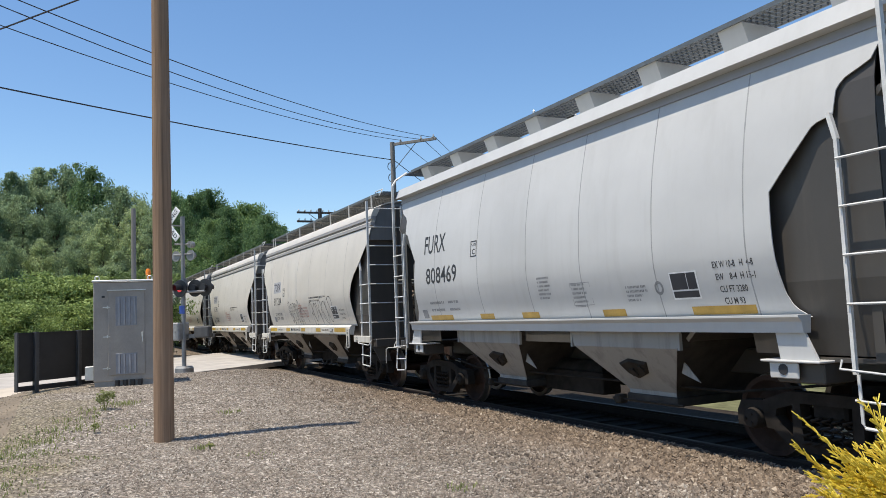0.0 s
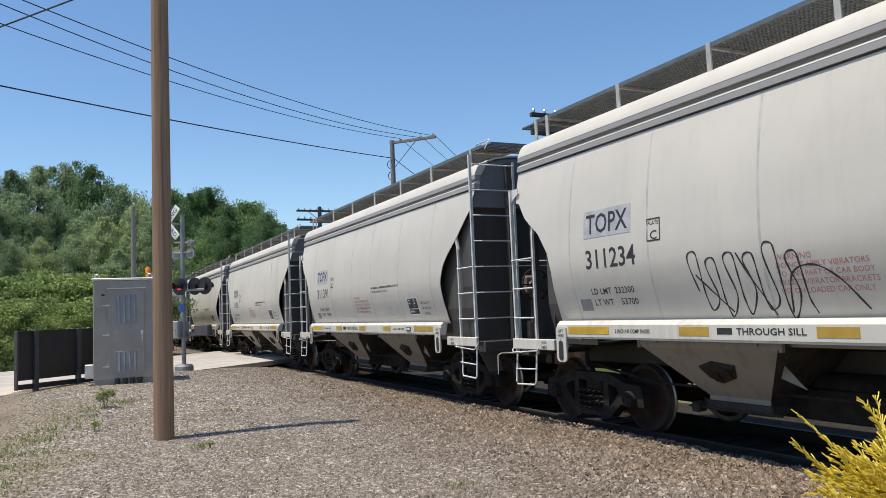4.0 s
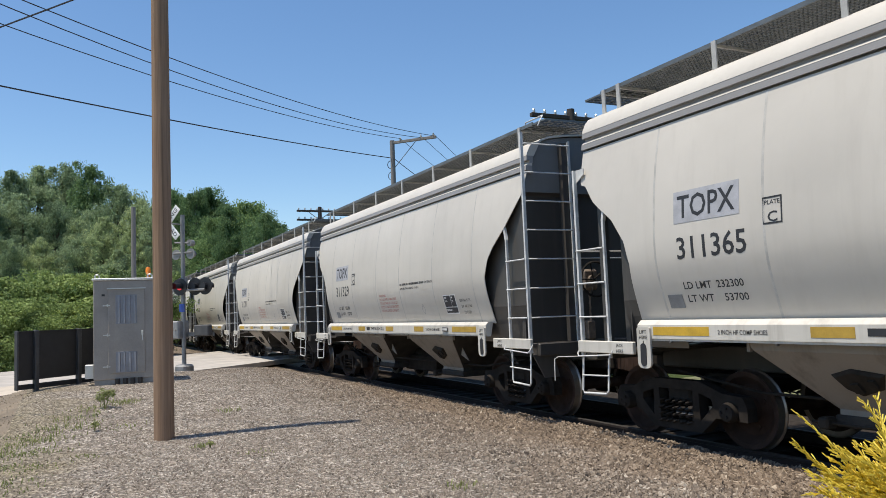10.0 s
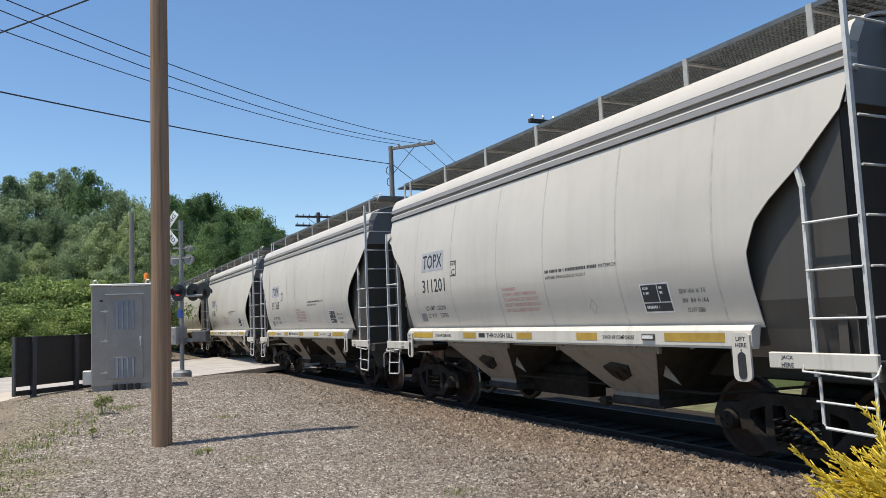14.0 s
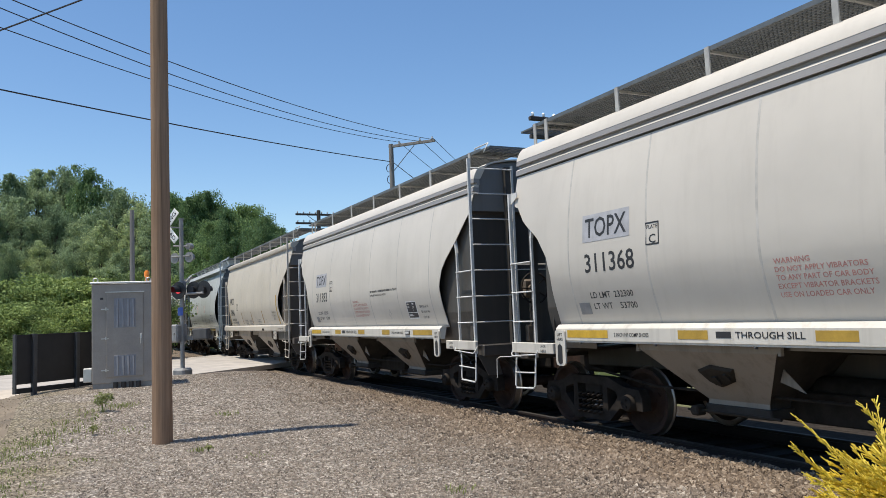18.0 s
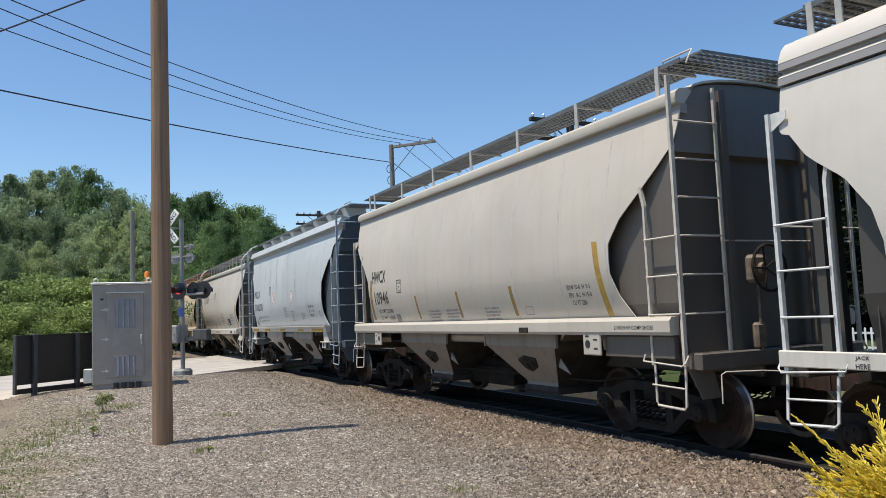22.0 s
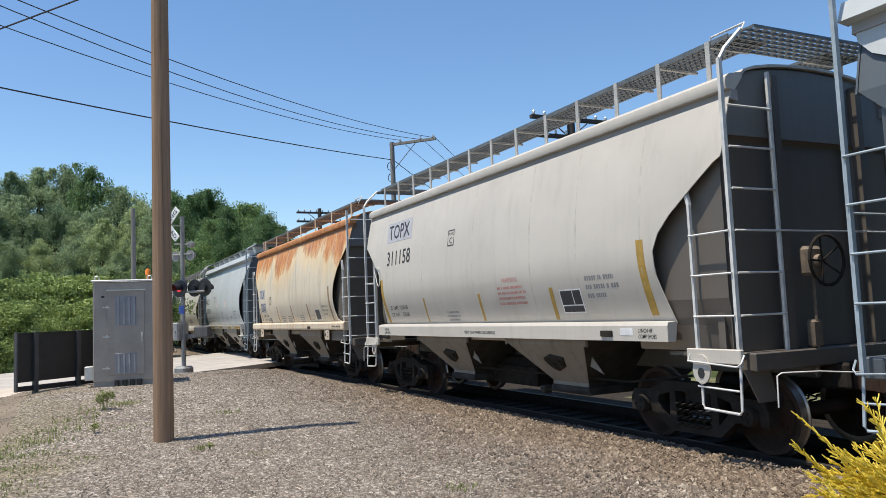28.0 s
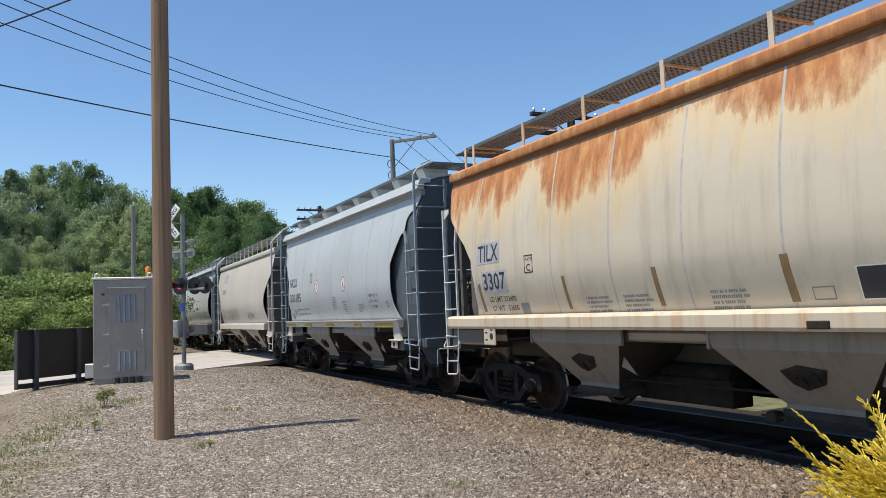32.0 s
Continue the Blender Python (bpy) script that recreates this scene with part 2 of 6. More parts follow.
def glyphs(text, width, height):
    """The outline of a line of writing, filled, fitted to a width and a height: corners in the plane and faces."""
    cu = bpy.data.curves.new("writing", "FONT")
    cu.body, cu.resolution_u, cu.offset = text, 2, 0.012
    ob = bpy.data.objects.new("writing", cu)
    me = bpy.data.meshes.new_from_object(ob)
    v = np.array([p.co[:2] for p in me.vertices])
    f = [tuple(p.vertices) for p in me.polygons]
    bpy.data.objects.remove(ob)
    bpy.data.curves.remove(cu)
    bpy.data.meshes.remove(me)
    lo, hi = v.min(0), v.max(0)
    v = (v - lo) / (hi - lo) * (width, height)
    if height > 0.12:
        # tall letters are cut across, so that they can follow a curve
        b = bmesh.new()
        vs = [b.verts.new((x, y, 0)) for x, y in v]
        for q in f:
            b.faces.new([vs[i] for i in q])
        n = int(height / 0.06)
        for k in range(1, n):
            bmesh.ops.bisect_plane(b, geom=b.verts[:] + b.edges[:] + b.faces[:], plane_co=(0, height * k / n, 0), plane_no=(0, 1, 0))
        b.verts.index_update()
        v = np.array([p.co[:2] for p in b.verts])
        f = [tuple(p.index for p in q.verts) for q in b.faces]
        b.free()
    return v, f


# ---- hopper cars ----
# Each car runs along x, with its rear towards +x; the rail tops are z = 0 and +y is the side that faces the eye.
def interp(z, table):
    zs, ws = zip(*table)
    return float(np.interp(z, zs, ws))


SIDE = ((1.30, 1.35), (1.46, 1.395), (1.6, 1.435), (1.8, 1.50), (2.1, 1.580), (2.35, 1.606), (2.7, 1.592), (3.1, 1.558), (3.5, 1.495), (3.9, 1.405), (4.25, 1.315), (4.4, 1.27))
KNOTS = [1.30 + 0.05 * i for i in range(63)]
SIDE = tuple((z, sum(interp(z + d, SIDE) for d in (-0.15, -0.1, -0.05, 0.0, 0.05, 0.1, 0.15)) / 7) for z in KNOTS)     # the same curve, rounded
STYLES = {
    "A": dict(open=((1.46, 4.46), (1.93, 4.45), (2.3, 4.45), (2.61, 4.58), (2.79, 4.75), (3.1, 5.14), (3.44, 5.46), (3.55, 5.56), (3.70, 5.60), (4.0, 5.66)),
              rear=((1.46, 4.60), (1.96, 4.58), (2.25, 4.57), (2.54, 4.65), (2.86, 4.90), (3.05, 5.17), (3.16, 5.31), (3.40, 5.50), (3.44, 5.62), (4.0, 5.66)),
              top=3.92, sill=4.46, seams=(4.08, 2.45, 0.76, -0.64, -2.34, -4.0), bay=(1.80, 1.22), edge=(1.30, 1.545), board=4.76, rungs=(1.60, 0.4585), ladder=(5.13, 5.72), inner=0.65, bend=3.08),
    "F": dict(open=((1.46, 4.85), (1.59, 4.66), (1.67, 4.53), (1.81, 4.47), (2.1, 4.44), (2.84, 4.42), (3.42, 4.93), (3.47, 5.14), (3.72, 5.16), (3.83, 5.28), (3.87, 5.48), (4.1, 5.6), (4.3, 5.66)),
              rear=((1.46, 4.95), (1.65, 4.70), (1.8, 4.58), (1.95, 4.53), (2.84, 4.50), (3.43, 5.0), (3.47, 5.12), (3.75, 5.16), (3.85, 5.25), (3.95, 5.45), (4.1, 5.6), (4.3, 5.66)),
              top=4.26, sill=4.72, seams=(3.55, 1.80, 0.21, -1.18, -2.67, -4.09), bay=(1.80, 1.25), edge=(1.425, 1.60), board=4.925, rungs=(1.69, 0.448), ladder=(5.18, 5.70), inner=0.84, bend=3.42),
    "N": dict(open=((1.46, 4.85), (1.55, 4.65), (1.65, 4.52), (1.8, 4.43), (1.95, 4.38), (2.84, 4.34), (3.43, 4.85), (3.47, 5.02), (3.75, 5.06), (3.85, 5.18), (3.95, 5.45), (4.1, 5.6), (4.3, 5.66)),
              rear=((1.46, 4.95), (1.65, 4.70), (1.8, 4.58), (1.95, 4.53), (2.84, 4.50), (3.43, 5.0), (3.47, 5.12), (3.75, 5.16), (3.85, 5.25), (3.95, 5.45), (4.1, 5.6), (4.3, 5.66)),
              top=4.26, sill=4.80, seams=(4.25, 2.85, 1.42, 0.0, -1.42, -2.85, -4.25), bay=(1.80, 1.25), edge=(1.425, 1.60), board=4.87, rungs=(1.69, 0.448), ladder=(5.18, 5.70), inner=0.84, bend=3.42),
    "H": dict(open=((1.46, 4.86), (1.7, 4.70), (1.9, 4.56), (2.2, 4.45), (2.6, 4.45), (2.9, 4.68), (3.2, 5.06), (3.45, 5.35), (3.7, 5.60), (4.0, 5.66)),
              rear=((1.46, 4.95), (1.5, 4.80), (1.6, 4.68), (1.8, 4.57), (2.2, 4.52), (2.6, 4.60), (2.9, 4.86), (3.2, 5.22), (3.43, 5.46), (3.47, 5.50), (3.7, 5.58), (4.0, 5.66)),
              top=4.10, sill=5.55, seams=(4.43, 2.1, 0.74, -0.6, -1.98, -3.3, -4.4), bay=(1.85, 1.30), edge=(1.415, 1.64), board=4.80, rungs=(1.66, 0.4585), ladder=(5.12, 5.66), inner=0.84, bend=3.20),
    "K": dict(open=((1.46, 4.68), (1.8, 4.60), (2.1, 4.53), (2.4, 4.52), (2.6, 4.62), (2.8, 4.82), (3.3, 5.50), (3.36, 5.62), (4.0, 5.66)),
              top=4.02, sill=4.72, seams=(4.2, 2.29, 0.15, -1.74, -2.95, -4.3), bay=(1.80, 1.25), edge=(1.31, 1.55), board=4.80, rungs=(1.60, 0.4585), ladder=(5.10, 5.70), inner=0.84, bend=3.08),
}
STYLES["R"] = dict(STYLES["H"], open=((1.46, 4.95), (1.64, 4.87), (1.70, 4.63), (1.92, 4.55), (2.3, 4.55), (2.66, 4.62), (3.03, 4.89), (3.2, 5.06), (3.45, 5.35), (3.7, 5.60), (4.0, 5.66)), rungs=(1.27, 0.50), ladder=(5.30, 5.76))
ROOF_END = 5.66


def span(style, z, rear=False):
    return interp(z, STYLES[style].get("rear", STYLES[style]["open"]) if rear else STYLES[style]["open"])


def on_side(x, z, off):
    return (x, interp(z, SIDE) + off, z)


def marking(parent, text, x, z, width, height, ink, off=0.002, name="lettering", label="", lean=0.0):
    """Writing on the side that faces the eye: its upper left corner, seen from outside, at x, z."""
    v, f = glyphs(text, width, height)
    form = Form().add([on_side(x - a - lean * b, z - height + b, off) for a, b in v], [tuple(reversed(q)) for q in f])
    ob = part(name, form, ink, parent, label)
    ob["kind"] = "stuff"
    return ob


def patch(parent, name, x, z, width, height, material, off=0.0015, label="", lean=0.0):
    """A painted panel that follows the curve of the side."""
    rows = [[on_side(x - width * i / 2 - lean * (height * (1 - k / 6)), z - height * k / 6, off) for i in range(3)] for k in range(7)]
    return part(name, Form().sheet(rows, 0.002), material, parent, label)


def bars(parent, x, z, widths, height, gap, ink, off=0.002, name="small_lettering"):
    """Lines of writing too small to read."""
    form = Form()
    for i, w in enumerate(widths):
        a = 0.0
        rnd = random.Random(int(x * 100) * 7 + i)
        while a < w:
            b = min(w, a + height * rnd.uniform(0.45, 0.8))
            zz = z - i * gap
            form.add([on_side(x - a, zz, off), on_side(x - b, zz, off), on_side(x - b, zz - height, off), on_side(x - a, zz - height, off)], [(3, 2, 1, 0)])
            a = b + height * (0.22 if rnd.random() < 0.82 else 0.8)
    ob = part(name, form, ink, parent)
    ob["kind"] = "stuff"
    return ob


def rimmed(me):
    """Gives the outer rings of the wheels their polished steel."""
    me.materials.append(TREAD)
    for p in me.polygons:
        if math.hypot(p.center.x, p.center.z) > 0.425:
            p.material_index = 1
    return me


def truck_meshes():
    """Meshes of a freight truck, centred on its bolster at rail height."""
    side = Form()
    rim = [(-1.14, 0.36), (-1.14, 0.52), (-1.08, 0.64), (-0.78, 0.66), (-0.42, 0.78), (0.42, 0.78), (0.78, 0.66), (1.08, 0.64), (1.14, 0.52), (1.14, 0.36), (1.02, 0.36), (1.0, 0.54), (0.78, 0.54), (0.74, 0.36),
           (0.66, 0.36), (0.42, 0.16), (-0.42, 0.16), (-0.66, 0.36), (-0.74, 0.36), (-0.78, 0.54), (-1.0, 0.54), (-1.02, 0.36)]
    holes = ([(-0.30, 0.66), (-0.28, 0.28), (0.28, 0.28), (0.30, 0.66)], [(0.40, 0.64), (0.41, 0.30), (0.62, 0.50), (0.60, 0.58)], [(-0.40, 0.64), (-0.60, 0.58), (-0.62, 0.50), (-0.41, 0.30)])
    loops = [rim] + list(holes)
    tris = tessellate_polygon([[Vector((x, z, 0)) for x, z in loop] for loop in loops])
    flat = [p for loop in loops for p in loop]
    n = len(flat)
    side.v = [(x, 0.92, z) for x, z in flat] + [(x, 1.07, z) for x, z in flat]
    side.f = [tuple(t) for t in tris] + [tuple(i + n for i in reversed(t)) for t in tris]
    o = 0
    for loop in loops:
        m = len(loop)
        side.f += [(o + i, o + (i + 1) % m, n + o + (i + 1) % m, n + o + i) for i in range(m)]
        o += m
    spring = Form()
    for x in (0.0,):
        pts = [(x + 0.05 * math.cos(i * 0.9), 1.06 + 0.05 * math.sin(i * 0.9), 0.24 + 0.012 * i) for i in range(26)]
        spring.rod(pts, 0.013, 5)
    bear = Form()
    bear.lathe((0, 1.0, 0.457), [(0.05, 0.0), (0.115, 0.0), (0.12, 0.10), (0.10, 0.15), (0.05, 0.165), (0.0, 0.167)], "y", 16)
    for k in range(3):
        a = 2.094 * k
        bear.disc((0.055 * math.cos(a), 1.172, 0.457 + 0.055 * math.sin(a)), 0.016, "y", 0.02, 6)
    bol = Form()
    bol.box(-0.20, 0.20, -1.02, 1.02, 0.50, 0.70, 0.03).box(-0.26, 0.26, -0.32, 0.32, 0.66, 0.80, 0.03)
    beam = Form()
    for s in (-1, 1):
        beam.rod([(s * 0.42, -0.86, 0.42), (s * 0.36, 0, 0.36), (s * 0.42, 0.86, 0.42)], 0.045, 6)
        for y in (-0.76, 0.76):
            beam.box(s * 0.44 - 0.05, s * 0.44 + 0.05, y - 0.06, y + 0.06, 0.26, 0.58, 0.02)
    wheel = [(0.0, 0.83), (0.11, 0.83), (0.13, 0.80), (0.16, 0.745), (0.30, 0.725), (0.375, 0.775), (0.395, 0.81), (0.452, 0.81), (0.457, 0.74), (0.462, 0.715), (0.482, 0.70), (0.482, 0.69),
             (0.470, 0.675), (0.40, 0.675), (0.36, 0.69), (0.29, 0.665), (0.15, 0.67), (0.10, 0.63), (0.0, 0.63)]
    wset = Form()
    for s in (-1, 1):
        wset.lathe((0, 0, 0), [(r, s * y) for r, y in wheel], "y", 28)
        for k in range(4):
            a = 1.571 * k + 0.4
            wset.box(0.22 * math.cos(a) - 0.03, 0.22 * math.cos(a) + 0.03, min(s * 0.735, s * 0.745), max(s * 0.735, s * 0.745), 0.22 * math.sin(a) - 0.02, 0.22 * math.sin(a) + 0.02)
    wset.disc((0, 0, 0), 0.085, "y", 2.1, 16)
    return dict(side=side.mesh("sideframe", TRUCK), spring=spring.mesh("spring", TRUCK, True), bear=bear.mesh("bearing", TRUCK, True), bol=bol.mesh("bolster", TRUCK),
                beam=beam.mesh("brake_beam", TRUCK, True), wset=rimmed(wset.mesh("wheelset", WHEEL, True)))


TM = truck_meshes()
TURN = Matrix.Rotation(math.pi, 4, "Z")


def add_truck(car, x):
    t = part("truck", TM["bol"], None, car, "oily cast steel freight truck", at=pose(x, 0, 0))
    for m in (Matrix.Identity(4), TURN):
        part("sideframe", TM["side"], None, t, at=m)
        for k in range(5):
            part("spring", TM["spring"], None, t, at=m @ pose(-0.24 + 0.12 * k, 0, 0))
        for s in (-0.89, 0.89):
            part("bearing", TM["bear"], None, t, at=m @ pose(s, 0, 0))
    part("brake_beam", TM["beam"], None, t)
    for s in (-0.89, 0.89):
        w = part("wheelset", TM["wset"], None, t, "pair of rusty steel wheels on an axle", at=pose(s, 0, 0.457))
        w["rolls"] = 1
    return t


def build_car(style, paint, ends, label, sill_paint, bay_paint, ladder):
    """A covered hopper with everything but its writing."""
    st = STYLES[style]
    car = thing("hopper_car", label, "freight car", "hopper cars of the train")
    top = st["top"]
    # side sheets, each a curved plate cut to the shape of the end openings
    zs = [1.46, 1.50, 1.60, 1.70, 1.85, 1.9, 2.0, 2.05, 2.15, 2.2, 2.25, 2.35, 2.4, 2.45, 2.55, 2.6, 2.65, 2.75, 2.8, 2.9, 2.95, 3.05, 3.1, 3.2, 3.25, 3.35, 3.4, 3.5, 3.55, 3.65, 3.7, 3.8, 3.9, 4.0, 4.05, 4.15, 4.2, 1.55, 1.65, 1.8, 1.95, 2.1, 2.3, 2.5, 2.7, 2.84, 3.0, 3.15, 3.3, 3.43, 3.47, 3.6, 3.75, 3.85, 3.95, 4.1, 4.26]
    lo, hi = st["edge"]
    zs = [hi - 0.03] + sorted(z for z in zs if hi < z < top - 0.01) + [top]
    for s in (1, -1):
        rows = []
        for z in zs:
            e, b, w = span(style, z), span(style, z, True), interp(z, SIDE)
            if s < 0:
                e, b = b, e
            rows.append([(b - (e + b) * i / 26, s * w, z) for i in range(27)])
        part("side_sheet", Form().sheet(rows, 0.012 * s), paint, car, "", True)
        wd = 0.009 if style in "FN" else 0.017
        for x in st["seams"]:
            seam = [[(x + d, s * (interp(z, SIDE) + h), z) for d, h in ((-wd, 0.0005), (0, 0.003), (wd, 0.0005))] for z in zs if abs(x) < span(style, z) - 0.03]
            part("weld_seam", Form().sheet(seam, -0.002 * s), WELD_K if style == "K" else WELD_F if style in "FN" else WELD, car)
        # side sill with a rolled top edge
        sl = st["sill"]
        f = Form()
        if style == "A":
            lip = [(1.52, lo), (1.60, lo), (1.60, lo + 0.026), (1.615, lo + 0.026), (1.615, hi - 0.055), (1.56, hi), (1.47, hi)]
        elif style in "FN":
            lip = [(1.50, lo), (1.60, lo), (1.615, lo + 0.11), (1.66, hi - 0.02), (1.66, hi), (1.48, hi)]
        elif style in "HR":
            lip = [(1.50, lo), (1.615, lo), (1.635, lo + 0.04), (1.635, hi - 0.05), (1.60, hi - 0.01), (1.48, hi)]
        else:
            lip = [(1.50, lo), (1.62, lo), (1.62, hi - 0.05), (1.60, hi - 0.01), (1.46, hi)]
        f.prism([(s * y, z) for y, z in lip][::s], "x", -sl, sl)
        part("side_sill", f, sill_paint, car)
        # roof edge
        L = ROOF_END
        if style == "A":
            # upright faces toned grey as shaded, the ledge between left in car paint
            part("roof_band", Form().prism([(s * 1.30, 3.90), (s * 1.355, 3.90), (s * 1.355, 3.945), (s * 1.422, 3.945), (s * 1.416, 4.022), (s * 1.30, 4.022)][::s], "x", -L, L), BAND_SHADE, car, "band below the roof edge in shade grey")
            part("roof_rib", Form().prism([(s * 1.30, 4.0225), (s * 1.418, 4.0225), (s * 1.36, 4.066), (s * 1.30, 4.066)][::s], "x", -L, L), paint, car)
            part("roof_band", Form().prism([(s * 1.28, 4.0665), (s * 1.345, 4.0665), (s * 1.345, 4.108), (s * 1.402, 4.108), (s * 1.395, 4.182), (s * 1.28, 4.182)][::s], "x", -L, L), BAND_SHADE, car, "band below the roof edge in shade grey")
            part("roof_edge", Form().prism([(s * 1.26, 4.1825), (s * 1.398, 4.1825), (s * 1.385, 4.225), (s * 1.335, 4.33), (s * 1.27, 4.40), (s * 1.15, 4.43), (s * 1.15, 4.38)][::s], "x", -L, L), paint, car, "", True)
        elif style in "FN":
            part("roof_edge", Form().prism([(s * 1.30, 4.30), (s * 1.455, 4.32), (s * 1.375, 4.52), (s * 1.33, 4.535), (s * 1.15, 4.52), (s * 1.15, 4.46), (s * 1.30, 4.43)][::s], "x", -L - 0.06, L + 0.06), paint, car)
            part("roof_groove", Form().prism([(s * 1.26, 4.18), (s * 1.345, 4.20), (s * 1.33, 4.315), (s * 1.26, 4.315)][::s], "x", -L, L), BAND_SHADE, car)
        else:
            d = 0.04 if style in "HR" else -0.04
            part("roof_edge", Form().prism([(s * 1.28, 4.14 + d), (s * 1.405, 4.15 + d), (s * 1.42, 4.20 + d), (s * 1.405, 4.28 + d), (s * 1.35, 4.325 + d), (s * 1.15, 4.36 + d), (s * 1.15, 4.30 + d)][::s], "x", -L, L), paint, car, "", True)
            part("roof_groove", Form().prism([(s * 1.24, 4.02 + d), (s * 1.352, 4.03 + d), (s * 1.335, 4.145 + d), (s * 1.24, 4.145 + d)][::s], "x", -L, L), RUSTBAND if style == "R" else BAND_SHADE, car)
    eave = {"A": 4.41, "F": 4.50, "N": 4.50, "H": 4.385, "R": 4.385, "K": 4.305}[style]
    arch = [(1.16 * math.cos(a), eave - 0.03 + 0.19 * math.sin(a)) for a in np.linspace(0, math.pi, 11)]
    part("roof", Form().sheet([[(x, y, z) for y, z in arch] for x in np.linspace(-ROOF_END, ROOF_END, 9)], -0.03), paint, car, "", True)
    part("hatch_cover", Form().box(-5.0, 5.0, -0.26, 0.26, eave + 0.13, eave + 0.24, 0.04), paint, car)
    # running boards of open grating on posts
    bz = st["board"]
    for s in (1, -1):
        g = Form()
        y0, y1 = (0.28 if style == "A" else 0.55), 1.14
        n = int(10.9 / (0.055 if style == "A" else 0.085))
        for i in range(n + 1):
            x = -5.45 + 10.9 * i / n
            g.box(x - 0.011, x + 0.011, s * y0, s * y1, bz - 0.012, bz + 0.010)
        m = 13 if style == "A" else 7
        for j in range(m):
            y = s * (y0 + (y1 - y0) * j / (m - 1))
            g.box(-5.47, 5.47, y - 0.012, y + 0.012, bz - 0.02, bz + 0.014)
        part("running_board", g, GRATE, car, "open steel grating walkway")
        part("board_edge", Form().box(-5.5, 5.5, s * 1.145 - 0.012, s * 1.145 + 0.012, bz - 0.035, bz + 0.02), GRATE, car)
        if style in "FN":
            for k in range(8):
                x = -5.08 + 1.42 * k
                part("bracket", Form().prism([(s * 1.12, bz - 0.03), (s * 0.5, bz - 0.03), (s * 0.5, eave), (s * 0.98, eave + 0.03), (s * 1.0, eave + 0.08)][::s], "x", x - 0.18, x + 0.18), paint, car)
        else:
            xs = (5.42, 5.1, 3.35, 1.68, 0.0, -1.68, -3.35, -5.1) if style != "K" else (5.2, 4.35, 3.5, 2.6, 1.75, 0.85, 0.0, -0.85, -1.75, -2.6, -3.5, -4.35, -5.2)
            for x in xs:
                q = Form()
                q.box(x - 0.035, x + 0.035, s * 1.155, s * 1.175, eave - 0.04, bz + 0.02)
                q.box(x - 0.02, x + 0.02, min(s * 0.5, s * 1.15), max(s * 0.5, s * 1.15), bz - 0.05, bz - 0.02)
                part("board_post", q, PAINT_RS if style == "R" else POST, car)
    for e in (-1, 1):
        g = Form()
        for i in range(19):
            y = -1.14 + 2.28 * i / 18
            g.box(min(e * 5.2, e * 5.86), max(e * 5.2, e * 5.86), y - 0.012, y + 0.012, bz - 0.03, bz - 0.005)
        for i in range(7):
            x = e * (5.2 + 0.11 * i)
            g.box(x - 0.012, x + 0.012, -1.15, 1.15, bz - 0.035, bz - 0.002)
        part("end_walkway", g, GRATE, car)
        # end of the body: upper wall, slope sheet, bolster web, posts
        lip = [(interp(z, SIDE) - 0.03, z) for z in (3.60, 3.75, 3.92, 4.2)]
        wall = [(w, z) for w, z in lip] + [(1.16 * math.cos(a), eave - 0.03 + 0.17 * math.sin(a)) for a in np.linspace(0.12, math.pi - 0.12, 9)] + [(-w, z) for w, z in reversed(lip)]
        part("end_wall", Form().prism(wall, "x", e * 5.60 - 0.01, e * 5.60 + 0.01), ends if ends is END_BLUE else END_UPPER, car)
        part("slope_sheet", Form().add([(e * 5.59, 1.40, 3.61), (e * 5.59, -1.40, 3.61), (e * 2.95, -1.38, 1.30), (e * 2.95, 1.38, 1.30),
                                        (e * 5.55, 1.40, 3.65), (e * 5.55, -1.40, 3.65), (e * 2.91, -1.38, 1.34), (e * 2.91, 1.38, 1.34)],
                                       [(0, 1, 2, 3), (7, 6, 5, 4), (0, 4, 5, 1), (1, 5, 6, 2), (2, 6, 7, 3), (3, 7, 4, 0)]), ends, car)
        # plates that close the end below the slope, coloured as its shaded recess: flush cheeks and a cross wall
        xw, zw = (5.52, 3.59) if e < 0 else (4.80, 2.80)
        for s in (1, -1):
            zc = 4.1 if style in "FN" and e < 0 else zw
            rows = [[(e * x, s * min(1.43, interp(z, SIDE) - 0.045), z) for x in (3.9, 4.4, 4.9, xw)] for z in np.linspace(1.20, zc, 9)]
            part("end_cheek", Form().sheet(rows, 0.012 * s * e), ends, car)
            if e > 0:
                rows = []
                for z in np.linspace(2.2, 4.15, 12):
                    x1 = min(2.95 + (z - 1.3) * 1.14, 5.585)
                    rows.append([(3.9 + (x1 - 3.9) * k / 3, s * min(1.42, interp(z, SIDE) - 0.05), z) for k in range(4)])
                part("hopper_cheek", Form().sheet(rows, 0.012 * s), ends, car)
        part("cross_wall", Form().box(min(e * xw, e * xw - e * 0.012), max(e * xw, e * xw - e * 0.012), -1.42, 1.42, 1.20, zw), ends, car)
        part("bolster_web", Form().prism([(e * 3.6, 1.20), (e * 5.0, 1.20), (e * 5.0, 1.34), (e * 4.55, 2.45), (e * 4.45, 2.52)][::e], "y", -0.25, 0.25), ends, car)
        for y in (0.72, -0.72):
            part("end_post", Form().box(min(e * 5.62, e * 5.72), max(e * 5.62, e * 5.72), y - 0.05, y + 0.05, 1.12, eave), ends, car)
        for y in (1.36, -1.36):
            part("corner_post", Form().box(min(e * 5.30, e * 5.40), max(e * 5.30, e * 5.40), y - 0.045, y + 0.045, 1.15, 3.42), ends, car)
